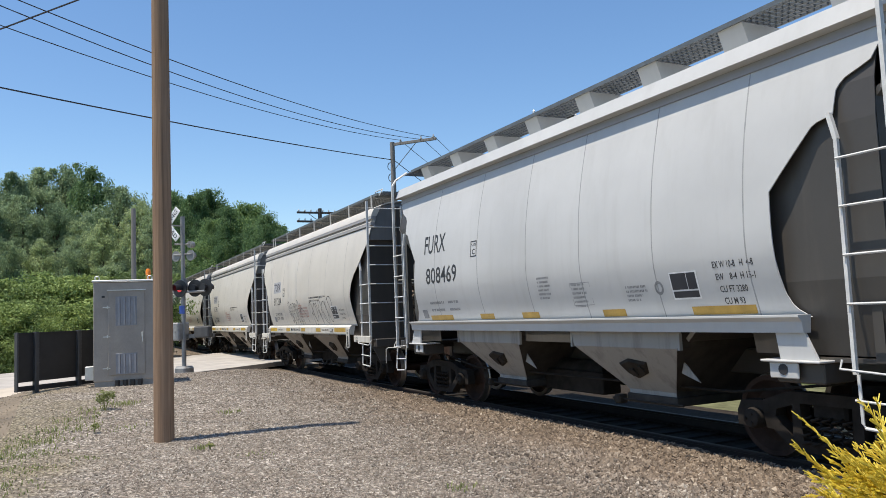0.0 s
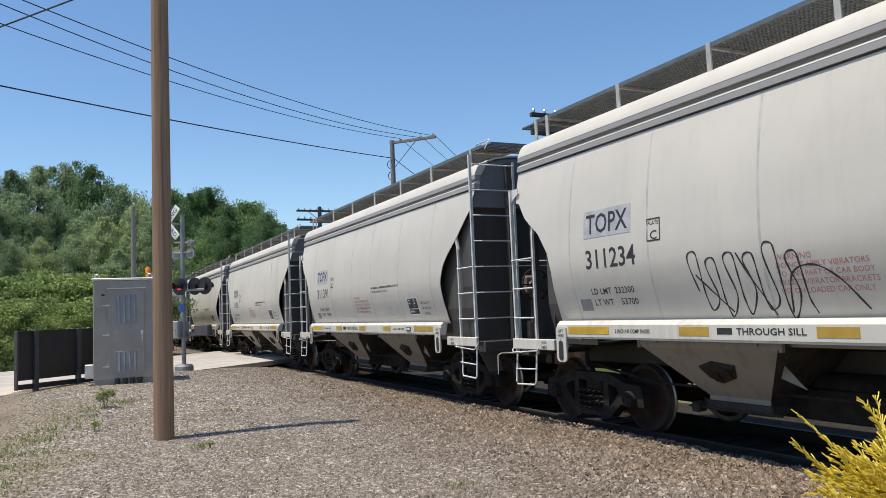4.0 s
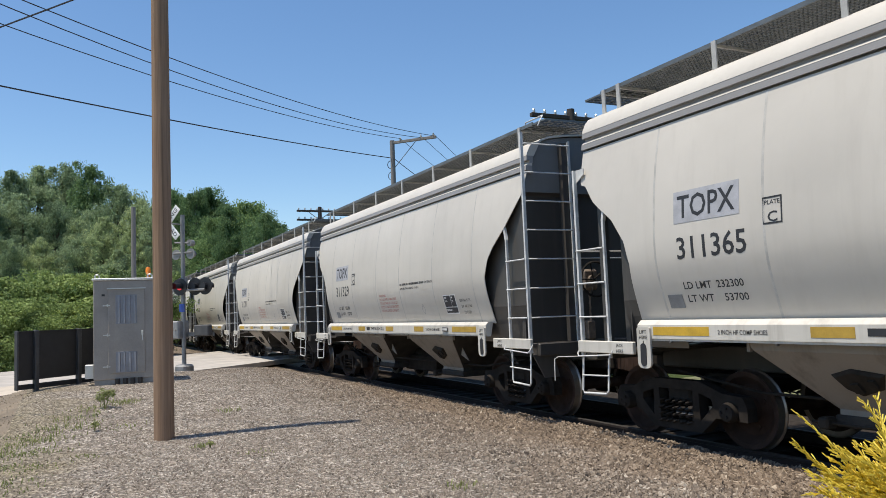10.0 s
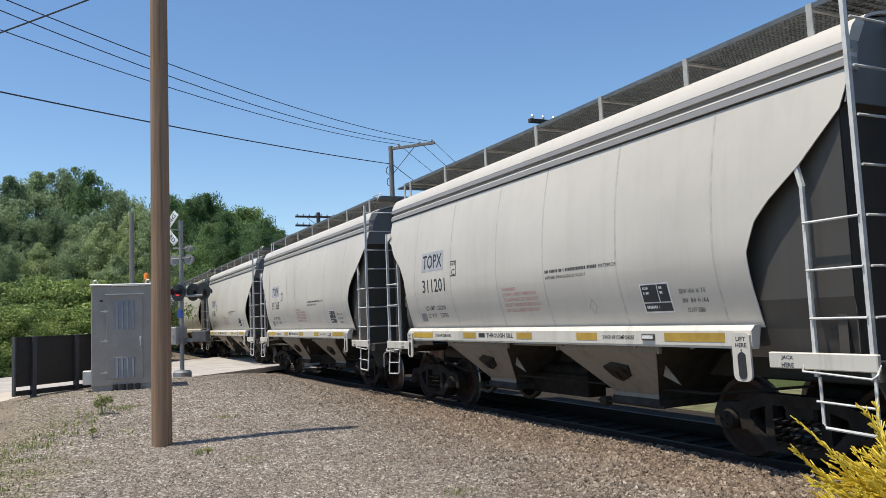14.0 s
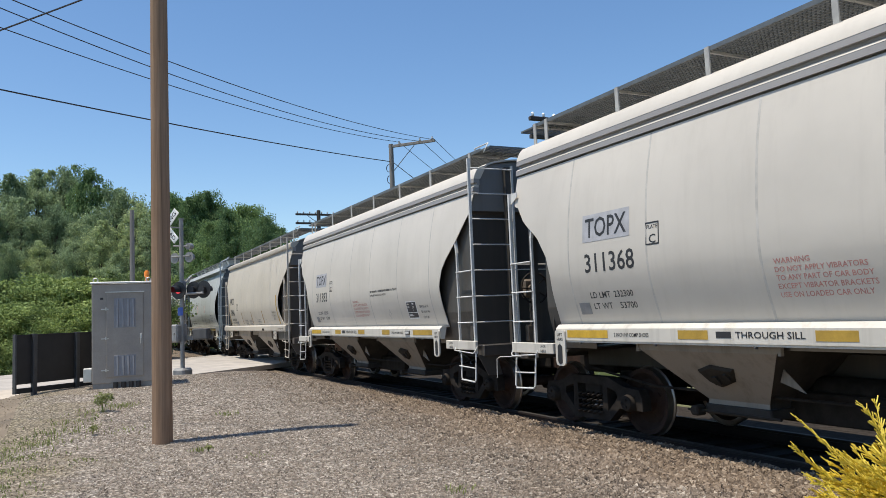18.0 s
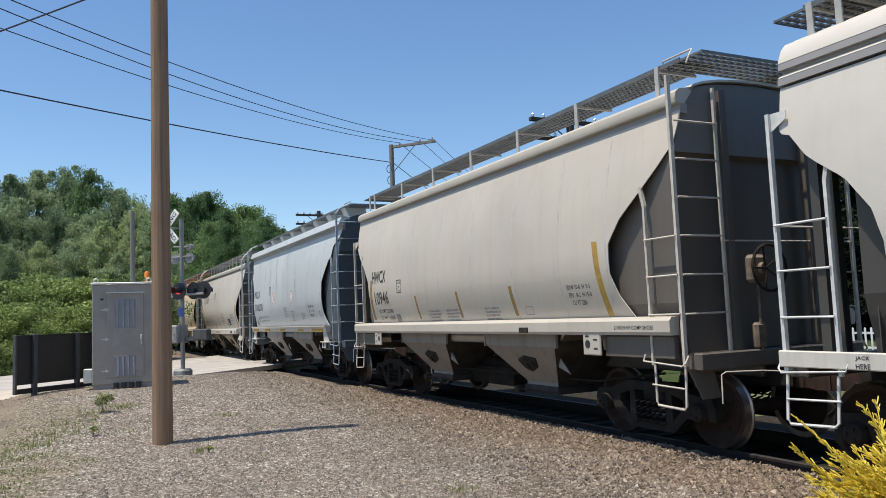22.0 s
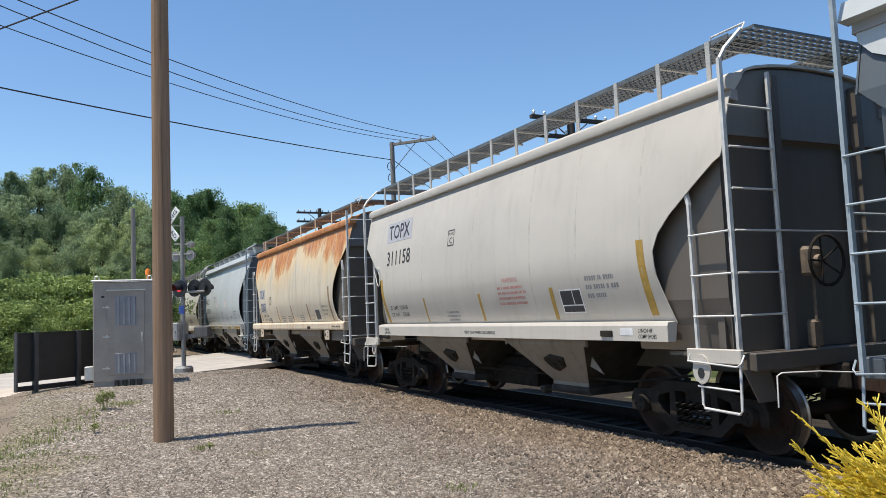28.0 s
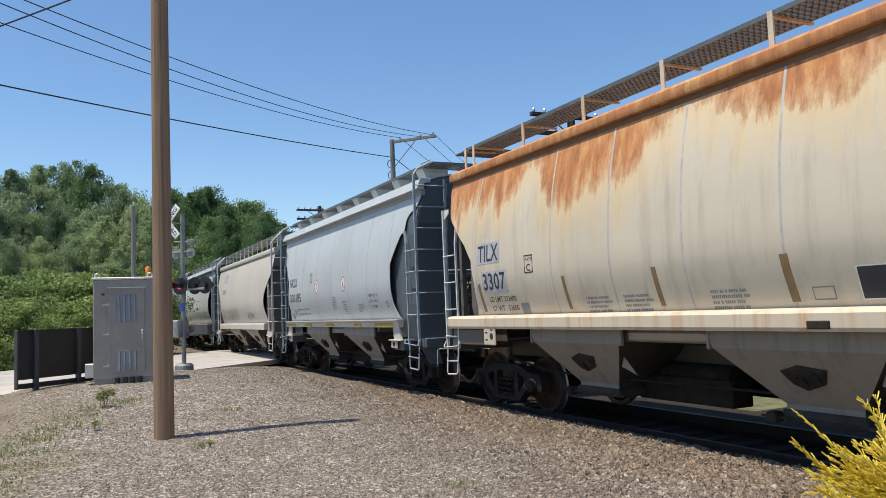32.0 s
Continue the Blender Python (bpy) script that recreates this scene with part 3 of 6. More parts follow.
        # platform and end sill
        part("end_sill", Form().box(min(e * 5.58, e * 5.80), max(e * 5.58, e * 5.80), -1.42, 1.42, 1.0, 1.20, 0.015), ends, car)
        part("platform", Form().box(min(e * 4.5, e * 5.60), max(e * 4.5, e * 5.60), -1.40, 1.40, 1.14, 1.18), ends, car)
        for s in (1, -1):
            if style == "A":
                part("jacking_plate", Form().box(min(e * 4.62, e * 5.78), max(e * 4.62, e * 5.78), s * 1.55 - 0.03, s * 1.55 + 0.03, 1.115, 1.275, 0.01), sill_paint, car, "white plate below the ladder")
                ear = [(4.215, 1.45), (4.23, 1.465), (4.43, 1.465), (4.45, 1.445), (4.455, 1.04), (4.445, 1.0), (4.42, 0.975), (4.38, 0.965), (4.29, 0.965), (4.25, 0.975), (4.225, 1.0), (4.215, 1.04)]
                lug = part("lifting_lug", Form().prism([(e * x, z) for x, z in ear][::e], "y", s * 1.632 - 0.012, s * 1.632 + 0.012), sill_paint, car, "white lifting lug with a slot")
                slot = [(e * (4.34 + 0.055 * math.cos(a)), 1.13 + (0.085 if math.sin(a) > 0 else -0.085) + 0.055 * math.sin(a)) for a in np.linspace(0, 6.28, 13)[:-1]]
                part("lug_slot", Form().prism(slot[::e], "y", s * 1.647 - 0.004, s * 1.647 + 0.004), INK, lug)
            elif style == "K":
                part("jacking_plate", Form().box(min(e * 4.95, e * 5.74), max(e * 4.95, e * 5.74), s * 1.54 - 0.03, s * 1.54 + 0.03, 1.08, 1.24, 0.01), sill_paint, car, "dusty white plate below the ladder")
                tab = [(e * (5.18 + 0.13 * math.cos(a)), 1.0 + 0.15 * math.sin(a) * (1 if math.sin(a) < 0 else 1.2)) for a in np.linspace(0, 6.28, 15)[:-1]]
                lug = part("pull_tab", Form().prism(tab[::e], "y", s * 1.575 - 0.012, s * 1.575 + 0.012), sill_paint, car)
                eye = [(e * (5.18 + 0.05 * math.cos(a)), 0.97 + 0.06 * math.sin(a)) for a in np.linspace(0, 6.28, 11)[:-1]]
                part("tab_hole", Form().prism(eye[::e], "y", s * 1.589 - 0.003, s * 1.589 + 0.003), INK, lug)
            elif style in "FN":
                part("bolster_plate", Form().box(min(e * 4.19, e * 4.88), max(e * 4.19, e * 4.88), s * 1.42 - 0.2, s * 1.42 + 0.2, 1.135, 1.16, 0.008), sill_paint, car)
                jp = part("jacking_plate", Form().box(min(e * 4.27, e * 4.61), max(e * 4.27, e * 4.61), s * 1.57 - 0.015, s * 1.57 + 0.015, 0.975, 1.135, 0.01), sill_paint, car, "pale jacking plate with a hole")
                part("plate_hole", Form().disc((e * 4.44, s * 1.588, 1.065), 0.055, "y", 0.008, 12), INK, jp)
                part("bolster_gusset", Form().prism([(e * 4.40, 1.16), (e * 4.83, 1.16), (e * 4.70, lo), (e * 4.36, lo)][::e], "y", s * 1.55 - 0.015, s * 1.55 + 0.015), sill_paint, car)
                part("bolster_beam", Form().box(min(e * 4.3, e * 4.85), max(e * 4.3, e * 4.85), s * 1.3 - 0.22, s * 1.3 + 0.22, 0.93, 1.134, 0.015), ends, car)
            else:
                part("jacking_plate", Form().box(min(e * 3.82, e * 4.20), max(e * 3.82, e * 4.20), s * 1.60 - 0.02, s * 1.60 + 0.02, 1.14, 1.44, 0.015), sill_paint, car, "cream lifting plate with a hole")
                part("end_channel", Form().box(min(e * 4.2, e * 5.5), max(e * 4.2, e * 5.5), s * 1.50 - 0.04, s * 1.50 + 0.04, 1.13, 1.40, 0.01), ends, car)
        # ladders: a tall one up the end on one corner, a short one on the other
        for s in (1, -1):
            tall = (e * s) < 0
            y = s * 1.535
            xi, xo = e * st["ladder"][0], e * st["ladder"][1]
            lad = part("ladder", Form().box(xo - 0.02, xo + 0.02, y - 0.03, y + 0.02, 1.05, (eave + 0.12) if tall or style in "FNK" else 3.66), ladder, car, "grey steel ladder on the car's corner")
            ztop, (z1, dz) = st["bend"], st["rungs"]
            part("stile", Form().box(xi - 0.018, xi + 0.018, y - 0.022, y + 0.015, 1.05, ztop - 0.2), ladder, lad)
            part("stile_bend", Form().add([(xi - 0.022, y - 0.03, ztop - 0.2), (xi + 0.022, y - 0.03, ztop - 0.2), (xi + 0.022, y + 0.015, ztop - 0.2), (xi - 0.022, y + 0.015, ztop - 0.2),
                                               (xi - 0.022 - e * 0.06, y - 0.03, ztop + 0.06), (xi + 0.022 - e * 0.06, y - 0.03, ztop + 0.06), (xi + 0.022 - e * 0.06, y + 0.015, ztop + 0.06), (xi - 0.022 - e * 0.06, y + 0.015, ztop + 0.06)],
                                              [(0, 1, 5, 4), (1, 2, 6, 5), (2, 3, 7, 6), (3, 0, 4, 7), (4, 5, 6, 7)]), ladder, lad)
            for z in [z1 + dz * k for k in range(6) if z1 + dz * k < ztop - 0.35]:
                part("rung", Form().rod([(xi, y + 0.03, z), (xo, y + 0.03, z)], 0.013), ladder, lad, "", True)
            if tall:
                yi = s * st["inner"]
                part("stile", Form().box(xo + e * 0.03 - 0.02, xo + e * 0.03 + 0.02, yi - 0.016, yi + 0.016, 1.18, eave + 0.02), ladder, lad)
                for z in [z1 + dz * k for k in range(8) if z1 + dz * k < eave + 0.02]:
                    part("rung", Form().rod([(xo + e * 0.045, y - s * 0.02, z), (xo + e * 0.045, yi, z)], 0.013), ladder, lad, "", True)
                part("grab_rail", Form().rod([(xo + e * 0.05, yi, 2.52), (xo + e * 0.05, s * -0.55, 2.52)], 0.011), ladder, lad, "", True)
                part("grab_rail", Form().rod([(xo, s * 1.2, bz - 0.1), (xo, s * 1.1, bz + 0.08), (xo - e * 0.5, s * 1.1, bz + 0.08), (xo - e * 0.52, s * 1.1, bz)], 0.013), ladder, lad, "", True)
            else:
                part("grab_rail", Form().rod([(xo + e * 0.04, s * 1.45, 2.52), (xo + e * 0.04, s * 0.4, 2.52)], 0.012), ladder, lad, "", True)
                if style in "AHR":
                    part("stile_bracket", Form().prism([(xo - e * 0.02, 3.48), (xo - e * 0.20, 3.58), (xo - e * 0.20, 3.66), (xo + e * 0.02, 3.66)][::e], "y", y - 0.03, y - 0.018), ladder, lad)
            if style in "FNK":
                part("stile_top", Form().rod([(xo, y, eave + 0.1), (xo, s * 1.44, eave + 0.24), (xo, s * 1.17, bz)], 0.024, 5), ladder, lad)
            if tall:
                part("foot_bracket", Form().prism([(s * 1.50, 1.02), (s * 1.12, 1.02), (s * 1.02, 0.66), (s * 1.30, 0.66)][::s], "x", xo - 0.01, xo + 0.01), ends, car)
            # foot hook and sill step
            part("sill_step", Form().rod([(xi + e * 0.03, y, 1.05), (xi + e * 0.05, y + s * 0.02, 0.62), (xi + e * 0.08, y + s * 0.03, 0.58), (xo - e * 0.02, y + s * 0.03, 0.56), (xo + e * 0.01, y + s * 0.03, 0.60), (xo, y, 1.05)], 0.016), ladder, car, "bent steel foot step", True)
            part("step_rail", Form().rod([(xi, y + s * 0.03, 0.82), (xo, y + s * 0.03, 0.80)], 0.012), ladder, car, "", True)
            part("grab_iron", Form().rod([(xi - e * 0.1, y + s * 0.03, 1.18), (xi - e * 0.1, y + s * 0.07, 1.10), (xo + e * 0.02, y + s * 0.07, 1.06), (xo + e * 0.06, y + s * 0.05, 1.10), (xo + e * 0.06, y, 1.18)], 0.011), ladder, car, "", True)
        # coupler, its lever and air hose
        c = Form()
        c.box(min(e * 5.0, e * 5.95), max(e * 5.0, e * 5.95), -0.17, 0.17, 0.72, 1.02, 0.03)
        part("striker", c, TRUCK, car)
        k = Form()
        k.prism([(e * 5.9, -0.09), (e * 6.22, -0.10), (e * 6.30, -0.24), (e * 6.50, -0.20), (e * 6.46, -0.06), (e * 6.36, 0.02), (e * 6.47, 0.10), (e * 6.50, 0.20), (e * 6.34, 0.22), (e * 6.18, 0.12), (e * 5.9, 0.09)][::e], "z", 0.73, 1.02)
        part("coupler", k, WHEEL, car, "rusty steel knuckle coupler")
        part("coupler_lever", Form().rod([(e * 5.88, e * -1.22, 0.62), (e * 5.88, e * -1.21, 0.95), (e * 5.90, e * -1.16, 0.98), (e * 5.92, e * -0.6, 0.96), (e * 6.1, e * -0.1, 0.92)], 0.009), ladder, car, "", True)
        part("air_hose", Form().rod([(e * 5.85, e * 0.35, 0.86), (e * 6.0, e * 0.34, 0.72), (e * 6.2, e * 0.27, 0.52), (e * 6.38, e * 0.14, 0.44)], 0.024), TRUCK, car, "", True)
        add_truck(car, e * 4.47)
    if style == "N":
        v = part("retainer_valve", Form().lathe((-5.40, 1.08, 1.18), [(0.10, 0.0), (0.10, 0.08), (0.085, 0.09), (0.10, 0.10), (0.10, 0.20), (0.115, 0.21), (0.10, 0.26), (0.04, 0.30), (0.0, 0.30)], "z", 14), LADDER, car, "pale grey valve canister on the end platform", True)
        part("valve_rod", Form().rod([(-5.42, 1.12, 1.47), (-5.43, 1.12, 1.66)], 0.009), LADDER, v, "", True)
    # hand brake on the leading end
    hx, hy = -5.72, 0.42
    b = part("brake_gear", Form().box(hx - 0.14, hx, hy - 0.15, hy + 0.15, 2.0, 2.34, 0.04).disc((hx - 0.16, hy, 2.17), 0.07, "x", 0.08, 12), BRAKE, car, "dusty brown hand brake gear with a wheel and chain")
    part("brake_wheel", Form().rod([(hx - 0.26, hy + 0.28 * math.cos(i * 0.349), 2.17 + 0.28 * math.sin(i * 0.349)) for i in range(19)], 0.018), TRUCK, b, "", True)
    for i in range(5):
        a = 1.2566 * i
        part("spoke", Form().rod([(hx - 0.20, hy, 2.17), (hx - 0.26, hy + 0.28 * math.cos(a), 2.17 + 0.28 * math.sin(a))], 0.012, 5), TRUCK, b, "", True)
    part("brake_chain", Form().rod([(hx - 0.06, hy - 0.02 + 0.012 * (i % 2), 2.0 - 0.07 * i) for i in range(14)], 0.017, 5), BRAKE, b, "", True)
    part("bell_crank", Form().box(hx - 0.08, hx + 0.02, hy - 0.10, hy + 0.08, 1.20, 1.52, 0.03).rod([(hx - 0.03, hy, 1.3), (hx - 0.03, hy, 0.95)], 0.02), BRAKE, b)
    part("air_reservoir", Form().lathe((5.1, -0.2, 1.42), [(0.02, -0.55), (0.16, -0.5), (0.2, -0.42), (0.2, 0.42), (0.16, 0.5), (0.02, 0.55)], "y", 14), ends, car, "", True)
    part("centre_sill", Form().box(-5.6, 5.6, -0.24, 0.24, 0.84, 1.16, 0.02), ends, car)
    # hopper bays with sloped sides, gates and shake-out pads
    cx, wt = st["bay"]
    for s in (1, -1):
        x0, x1, xa, xb = s * cx - 1.12, s * cx + 1.12, s * cx - 0.44, s * cx + 0.44
        ys = 1.46
        yb = wt - 0.28
        zt = lo + 0.02
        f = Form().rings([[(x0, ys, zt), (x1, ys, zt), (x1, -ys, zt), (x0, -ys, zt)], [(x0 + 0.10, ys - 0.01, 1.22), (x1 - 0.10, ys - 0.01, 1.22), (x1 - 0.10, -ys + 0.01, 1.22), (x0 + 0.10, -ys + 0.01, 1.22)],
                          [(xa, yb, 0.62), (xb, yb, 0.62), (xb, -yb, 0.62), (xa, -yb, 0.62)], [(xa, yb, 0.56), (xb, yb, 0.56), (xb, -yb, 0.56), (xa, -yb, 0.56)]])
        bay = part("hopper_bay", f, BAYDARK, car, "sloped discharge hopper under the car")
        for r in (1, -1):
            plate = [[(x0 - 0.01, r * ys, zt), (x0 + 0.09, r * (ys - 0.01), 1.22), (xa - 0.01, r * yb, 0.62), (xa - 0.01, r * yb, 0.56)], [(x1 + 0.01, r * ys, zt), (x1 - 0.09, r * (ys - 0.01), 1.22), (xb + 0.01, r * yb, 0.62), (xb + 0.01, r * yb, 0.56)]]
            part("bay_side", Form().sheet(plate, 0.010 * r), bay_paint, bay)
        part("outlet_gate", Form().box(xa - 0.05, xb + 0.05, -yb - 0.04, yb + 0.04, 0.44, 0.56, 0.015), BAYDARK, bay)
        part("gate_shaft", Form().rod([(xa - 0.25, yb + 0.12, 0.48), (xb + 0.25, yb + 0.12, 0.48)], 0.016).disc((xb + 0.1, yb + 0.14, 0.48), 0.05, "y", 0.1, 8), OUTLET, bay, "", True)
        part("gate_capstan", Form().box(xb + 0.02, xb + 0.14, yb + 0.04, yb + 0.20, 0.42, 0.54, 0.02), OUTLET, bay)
        # pad plate lies on the sloped side
        k = (ys - 0.01 - yb) / 0.60
        at = lambda x, z, o=0.012: (x, yb + (z - 0.62) * k + o, z - o * k)
        hexa = ((-0.30, 1.03), (0.02, 1.07), (0.27, 1.0), (0.20, 0.87), (0.05, 0.80), (-0.20, 0.88))
        pad = Form().rings([[at(s * cx + x, z, -0.01) for x, z in hexa], [at(s * cx + x, z, 0.015) for x, z in hexa], [at(s * cx + x * 0.85, 0.94 + (z - 0.94) * 0.85, 0.035) for x, z in hexa]])
        for x, z0, g in ((-0.16, 0.96, 0.04), (0.03, 0.91, 0.05)):
            pad.rings([[at(s * cx + x + a * g, z0 + z * g, o) for a, z in ((-1, -0.8), (0.9, -1), (1.1, 0.7), (-0.7, 1))] for o in (0.02, 0.055)])
        part("shaker_pad", pad, OUTLET, bay, "dark cast vibrator bracket")
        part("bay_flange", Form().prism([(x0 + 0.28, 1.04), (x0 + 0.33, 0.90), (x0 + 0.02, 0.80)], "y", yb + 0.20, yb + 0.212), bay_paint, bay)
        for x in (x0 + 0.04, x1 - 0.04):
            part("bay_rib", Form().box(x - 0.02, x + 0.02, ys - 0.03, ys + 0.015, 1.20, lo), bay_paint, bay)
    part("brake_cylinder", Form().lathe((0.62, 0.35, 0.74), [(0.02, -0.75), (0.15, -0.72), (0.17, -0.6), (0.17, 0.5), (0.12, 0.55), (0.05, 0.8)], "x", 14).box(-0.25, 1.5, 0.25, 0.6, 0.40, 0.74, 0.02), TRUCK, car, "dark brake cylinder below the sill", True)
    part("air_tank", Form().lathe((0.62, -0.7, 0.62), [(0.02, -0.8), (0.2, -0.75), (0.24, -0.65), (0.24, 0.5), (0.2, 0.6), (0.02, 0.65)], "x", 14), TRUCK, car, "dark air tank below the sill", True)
    part("cross_ridge", Form().prism([(-1.0, 1.25), (0.0, 1.95), (1.0, 1.25)], "y", -1.36, 1.36), ends, car)
    part("brake_pipe", Form().rod([(-4.6, 0.9, 0.88), (-3.2, 0.95, 0.70), (3.2, 0.95, 0.70), (4.6, 0.9, 0.88)], 0.018), TRUCK, car, "", True)
    return car


# ---- more materials ----
def gravel_material():
    k = Net("crushed_stone_gravel")
    vor = k.n("ShaderNodeTexVoronoi")
    vor.inputs["Scale"].default_value = 22.0
    k.link(k.co, vor.inputs["Vector"])
    wide = k.noise(k.co, 0.35, 5, 0.6)
    mid = k.noise(k.co, 2.2, 4, 0.6)
    stone = k.ramp(vor.outputs["Color"], (0.1, (0.12, 0.10, 0.082)), (0.5, (0.29, 0.248, 0.205)), (0.9, (0.52, 0.46, 0.39)))
    c = k.mix(k.ramp(wide, (0.35, 0.0), (0.7, 0.5)), stone, (0.34, 0.30, 0.255))
    c = k.mix(k.ramp(mid, (0.42, 0.0), (0.68, 0.55)), c, (0.20, 0.155, 0.115))
    sep = k.n("ShaderNodeSeparateXYZ")
    k.link(k.co, sep.inputs[0])
    soil = k.maths("ADD", k.maths("MULTIPLY", sep.outputs["Y"], 0.22), k.maths("MULTIPLY", k.noise(k.co, 0.9, 5, 0.6), 0.9))
    c = k.mix(k.ramp(soil, (0.36, 0.0), (0.66, 0.85)), c, k.mix(mid, (0.20, 0.155, 0.10), (0.27, 0.235, 0.155)))
    bed = k.maths("ADD", k.maths("MULTIPLY", sep.outputs["Y"], 0.16), k.maths("MULTIPLY", k.noise(k.co, 0.8, 4, 0.6), 0.5))
    c = k.mix(k.ramp(k.maths("ADD", bed, 1.0), (0.36, 0.8), (0.72, 0.0)), c, k.mix(1.0, c, (0.78, 0.69, 0.59), "MULTIPLY"))
    c = k.mix(k.ramp(k.maths("ADD", bed, 1.0), (0.68, 0.0), (0.95, 1.0)), c, k.mix(1.0, c, (1.20, 1.21, 1.22), "MULTIPLY"))
    gap = k.ramp(vor.outputs["Distance"], (0.22, 1.08), (0.60, 0.42))
    c = k.mix(1.0, c, gap, "MULTIPLY")
    k.bump(vor.outputs["Distance"], -1.0, 0.05)
    return k.done(c, 0.9, 0.0, 0.2)


def grass_material():
    k = Net("mown_grass")
    a, b = k.noise(k.co, 0.6, 5), k.noise(k.co, 30, 3)
    c = k.mix(k.ramp(a, (0.35, 0.0), (0.7, 1.0)), (0.045, 0.062, 0.018), (0.085, 0.09, 0.034))
    c = k.mix(k.ramp(b, (0.35, 0.0), (0.7, 0.6)), c, (0.05, 0.08, 0.02))
    k.bump(b, 0.8, 0.05)
    return k.done(c, 0.9, 0.0, 0.1)


def wood_pole_material(name, a, b):
    k = Net(name)
    g = k.noise(k.co, 1.0, 6, 0.65, (26.0, 26.0, 0.7))
    w = k.noise(k.co, 1.2, 4)
    c = k.mix(k.ramp(g, (0.3, 0.0), (0.7, 1.0)), a, b)
    c = k.mix(k.ramp(w, (0.4, 0.0), (0.75, 0.5)), c, tuple(x * 0.6 for x in a))
    crack = k.noise(k.co, 1.0, 3, 0.5, (48.0, 48.0, 0.45))
    c = k.mix(k.ramp(crack, (0.60, 0.0), (0.68, 0.5)), c, tuple(x * 0.4 for x in b))
    grey = k.noise(k.co, 0.5, 3)
    c = k.mix(k.ramp(grey, (0.45, 0.0), (0.7, 0.5)), c, tuple(0.5 * x + 0.3 * sum(a) / 3 for x in a))
    k.bump(g, 0.6, 0.01)
    return k.done(c, 0.85, 0.0, 0.2)


def leaf_material(name, dark, light, tinted=True):
    k = Net(name)
    g = k.n("ShaderNodeNewGeometry")
    c = k.mix(k.ramp(g.outputs["Random Per Island"], (0.0, 0.0), (1.0, 1.0)), dark, light)
    own = k.n("ShaderNodeObjectInfo")
    c = c if not tinted else k.mix(1.0, c, k.ramp(own.outputs["Random"], (0.0, (0.62, 0.70, 0.66)), (0.5, (0.92, 0.96, 0.90)), (1.0, (1.22, 1.18, 1.0))), "MULTIPLY")
    m = k.done(c, 0.6, 0.0, 0.25)
    k.b.inputs["Subsurface Weight"].default_value = 0.0
    tr = k.n("ShaderNodeBsdfTranslucent")
    k.link(c, tr.inputs["Color"])
    mixer = k.n("ShaderNodeMixShader")
    mixer.inputs[0].default_value = 0.38
    k.link(k.b.outputs[0], mixer.inputs[1]), k.link(tr.outputs[0], mixer.inputs[2])
    k.link(mixer.outputs[0], k.t.nodes["Material Output"].inputs["Surface"])
    return m


def stone_material():
    k = Net("loose_crushed_stone")
    g = k.n("ShaderNodeNewGeometry")
    c = k.ramp(g.outputs["Random Per Island"], (0.0, (0.11, 0.09, 0.074)), (0.4, (0.24, 0.195, 0.155)), (0.88, (0.36, 0.305, 0.245)), (1.0, (0.54, 0.49, 0.42)))
    c = k.mix(k.ramp(k.noise(k.co, 90, 3), (0.35, 0.0), (0.7, 0.5)), c, (0.20, 0.165, 0.13))
    sep = k.n("ShaderNodeSeparateXYZ")
    k.link(k.co, sep.inputs[0])
    bed = k.maths("ADD", k.maths("MULTIPLY", sep.outputs["Y"], 0.16), k.maths("MULTIPLY", k.noise(k.co, 0.8, 4, 0.6), 0.5))
    c = k.mix(k.ramp(k.maths("ADD", bed, 1.0), (0.36, 0.8), (0.72, 0.0)), c, k.mix(1.0, c, (0.84, 0.75, 0.65), "MULTIPLY"))
    c = k.mix(k.ramp(k.maths("ADD", bed, 1.0), (0.68, 0.0), (0.95, 1.0)), c, k.mix(1.0, c, (1.16, 1.17, 1.18), "MULTIPLY"))
    yard = k.maths("ADD", k.maths("MULTIPLY", sep.outputs["Y"], 0.22), k.maths("MULTIPLY", k.noise(k.co, 0.9, 5, 0.6), 0.9))
    c = k.mix(k.ramp(yard, (0.36, 0.0), (0.66, 0.6)), c, (0.25, 0.205, 0.14))
    return k.done(c, 0.9, 0.0, 0.2)


# Oily ballast whose near-black colour also holds the shade under the train.
OILY_SHADE = plain("oily_shaded_ballast", (0.04, 0.033, 0.027), 0.95, 0.0, 0.4, 9.0, 0.9, 0.05)
GRAVEL, GRASS, STONE = gravel_material(), grass_material(), stone_material()
DRYGRASS = plain("dry_weedy_verge", (0.14, 0.14, 0.075), 0.95, 0.0, 0.45, 3.0, 1.0, 0.05)
ASPHALT = plain("worn_asphalt", (0.40, 0.365, 0.325), 0.9, 0.0, 0.2, 1.2, 0.5)
CONCRETE = plain("pale_concrete", (0.50, 0.43, 0.345), 0.85, 0.0, 0.15, 2.0, 0.4)
DIRT = plain("brown_dirt", (0.19, 0.15, 0.105), 0.95, 0.0, 0.3, 2.0, 0.8)
WOOD = wood_pole_material("weathered_pole_wood", (0.37, 0.245, 0.16), (0.19, 0.12, 0.078))
DARKWOOD = wood_pole_material("dark_old_wood", (0.10, 0.085, 0.075), (0.05, 0.042, 0.038))
GREYWOOD = wood_pole_material("grey_old_wood", (0.30, 0.28, 0.26), (0.18, 0.165, 0.15))
ALU = plain("brushed_aluminium_sheet", (0.34, 0.31, 0.275), 0.6, 0.15, 0.12, 3.0, 0.1)
LOUVRE = plain("dull_louvre_sheet", (0.27, 0.275, 0.30), 0.5, 0.3, 0.12)
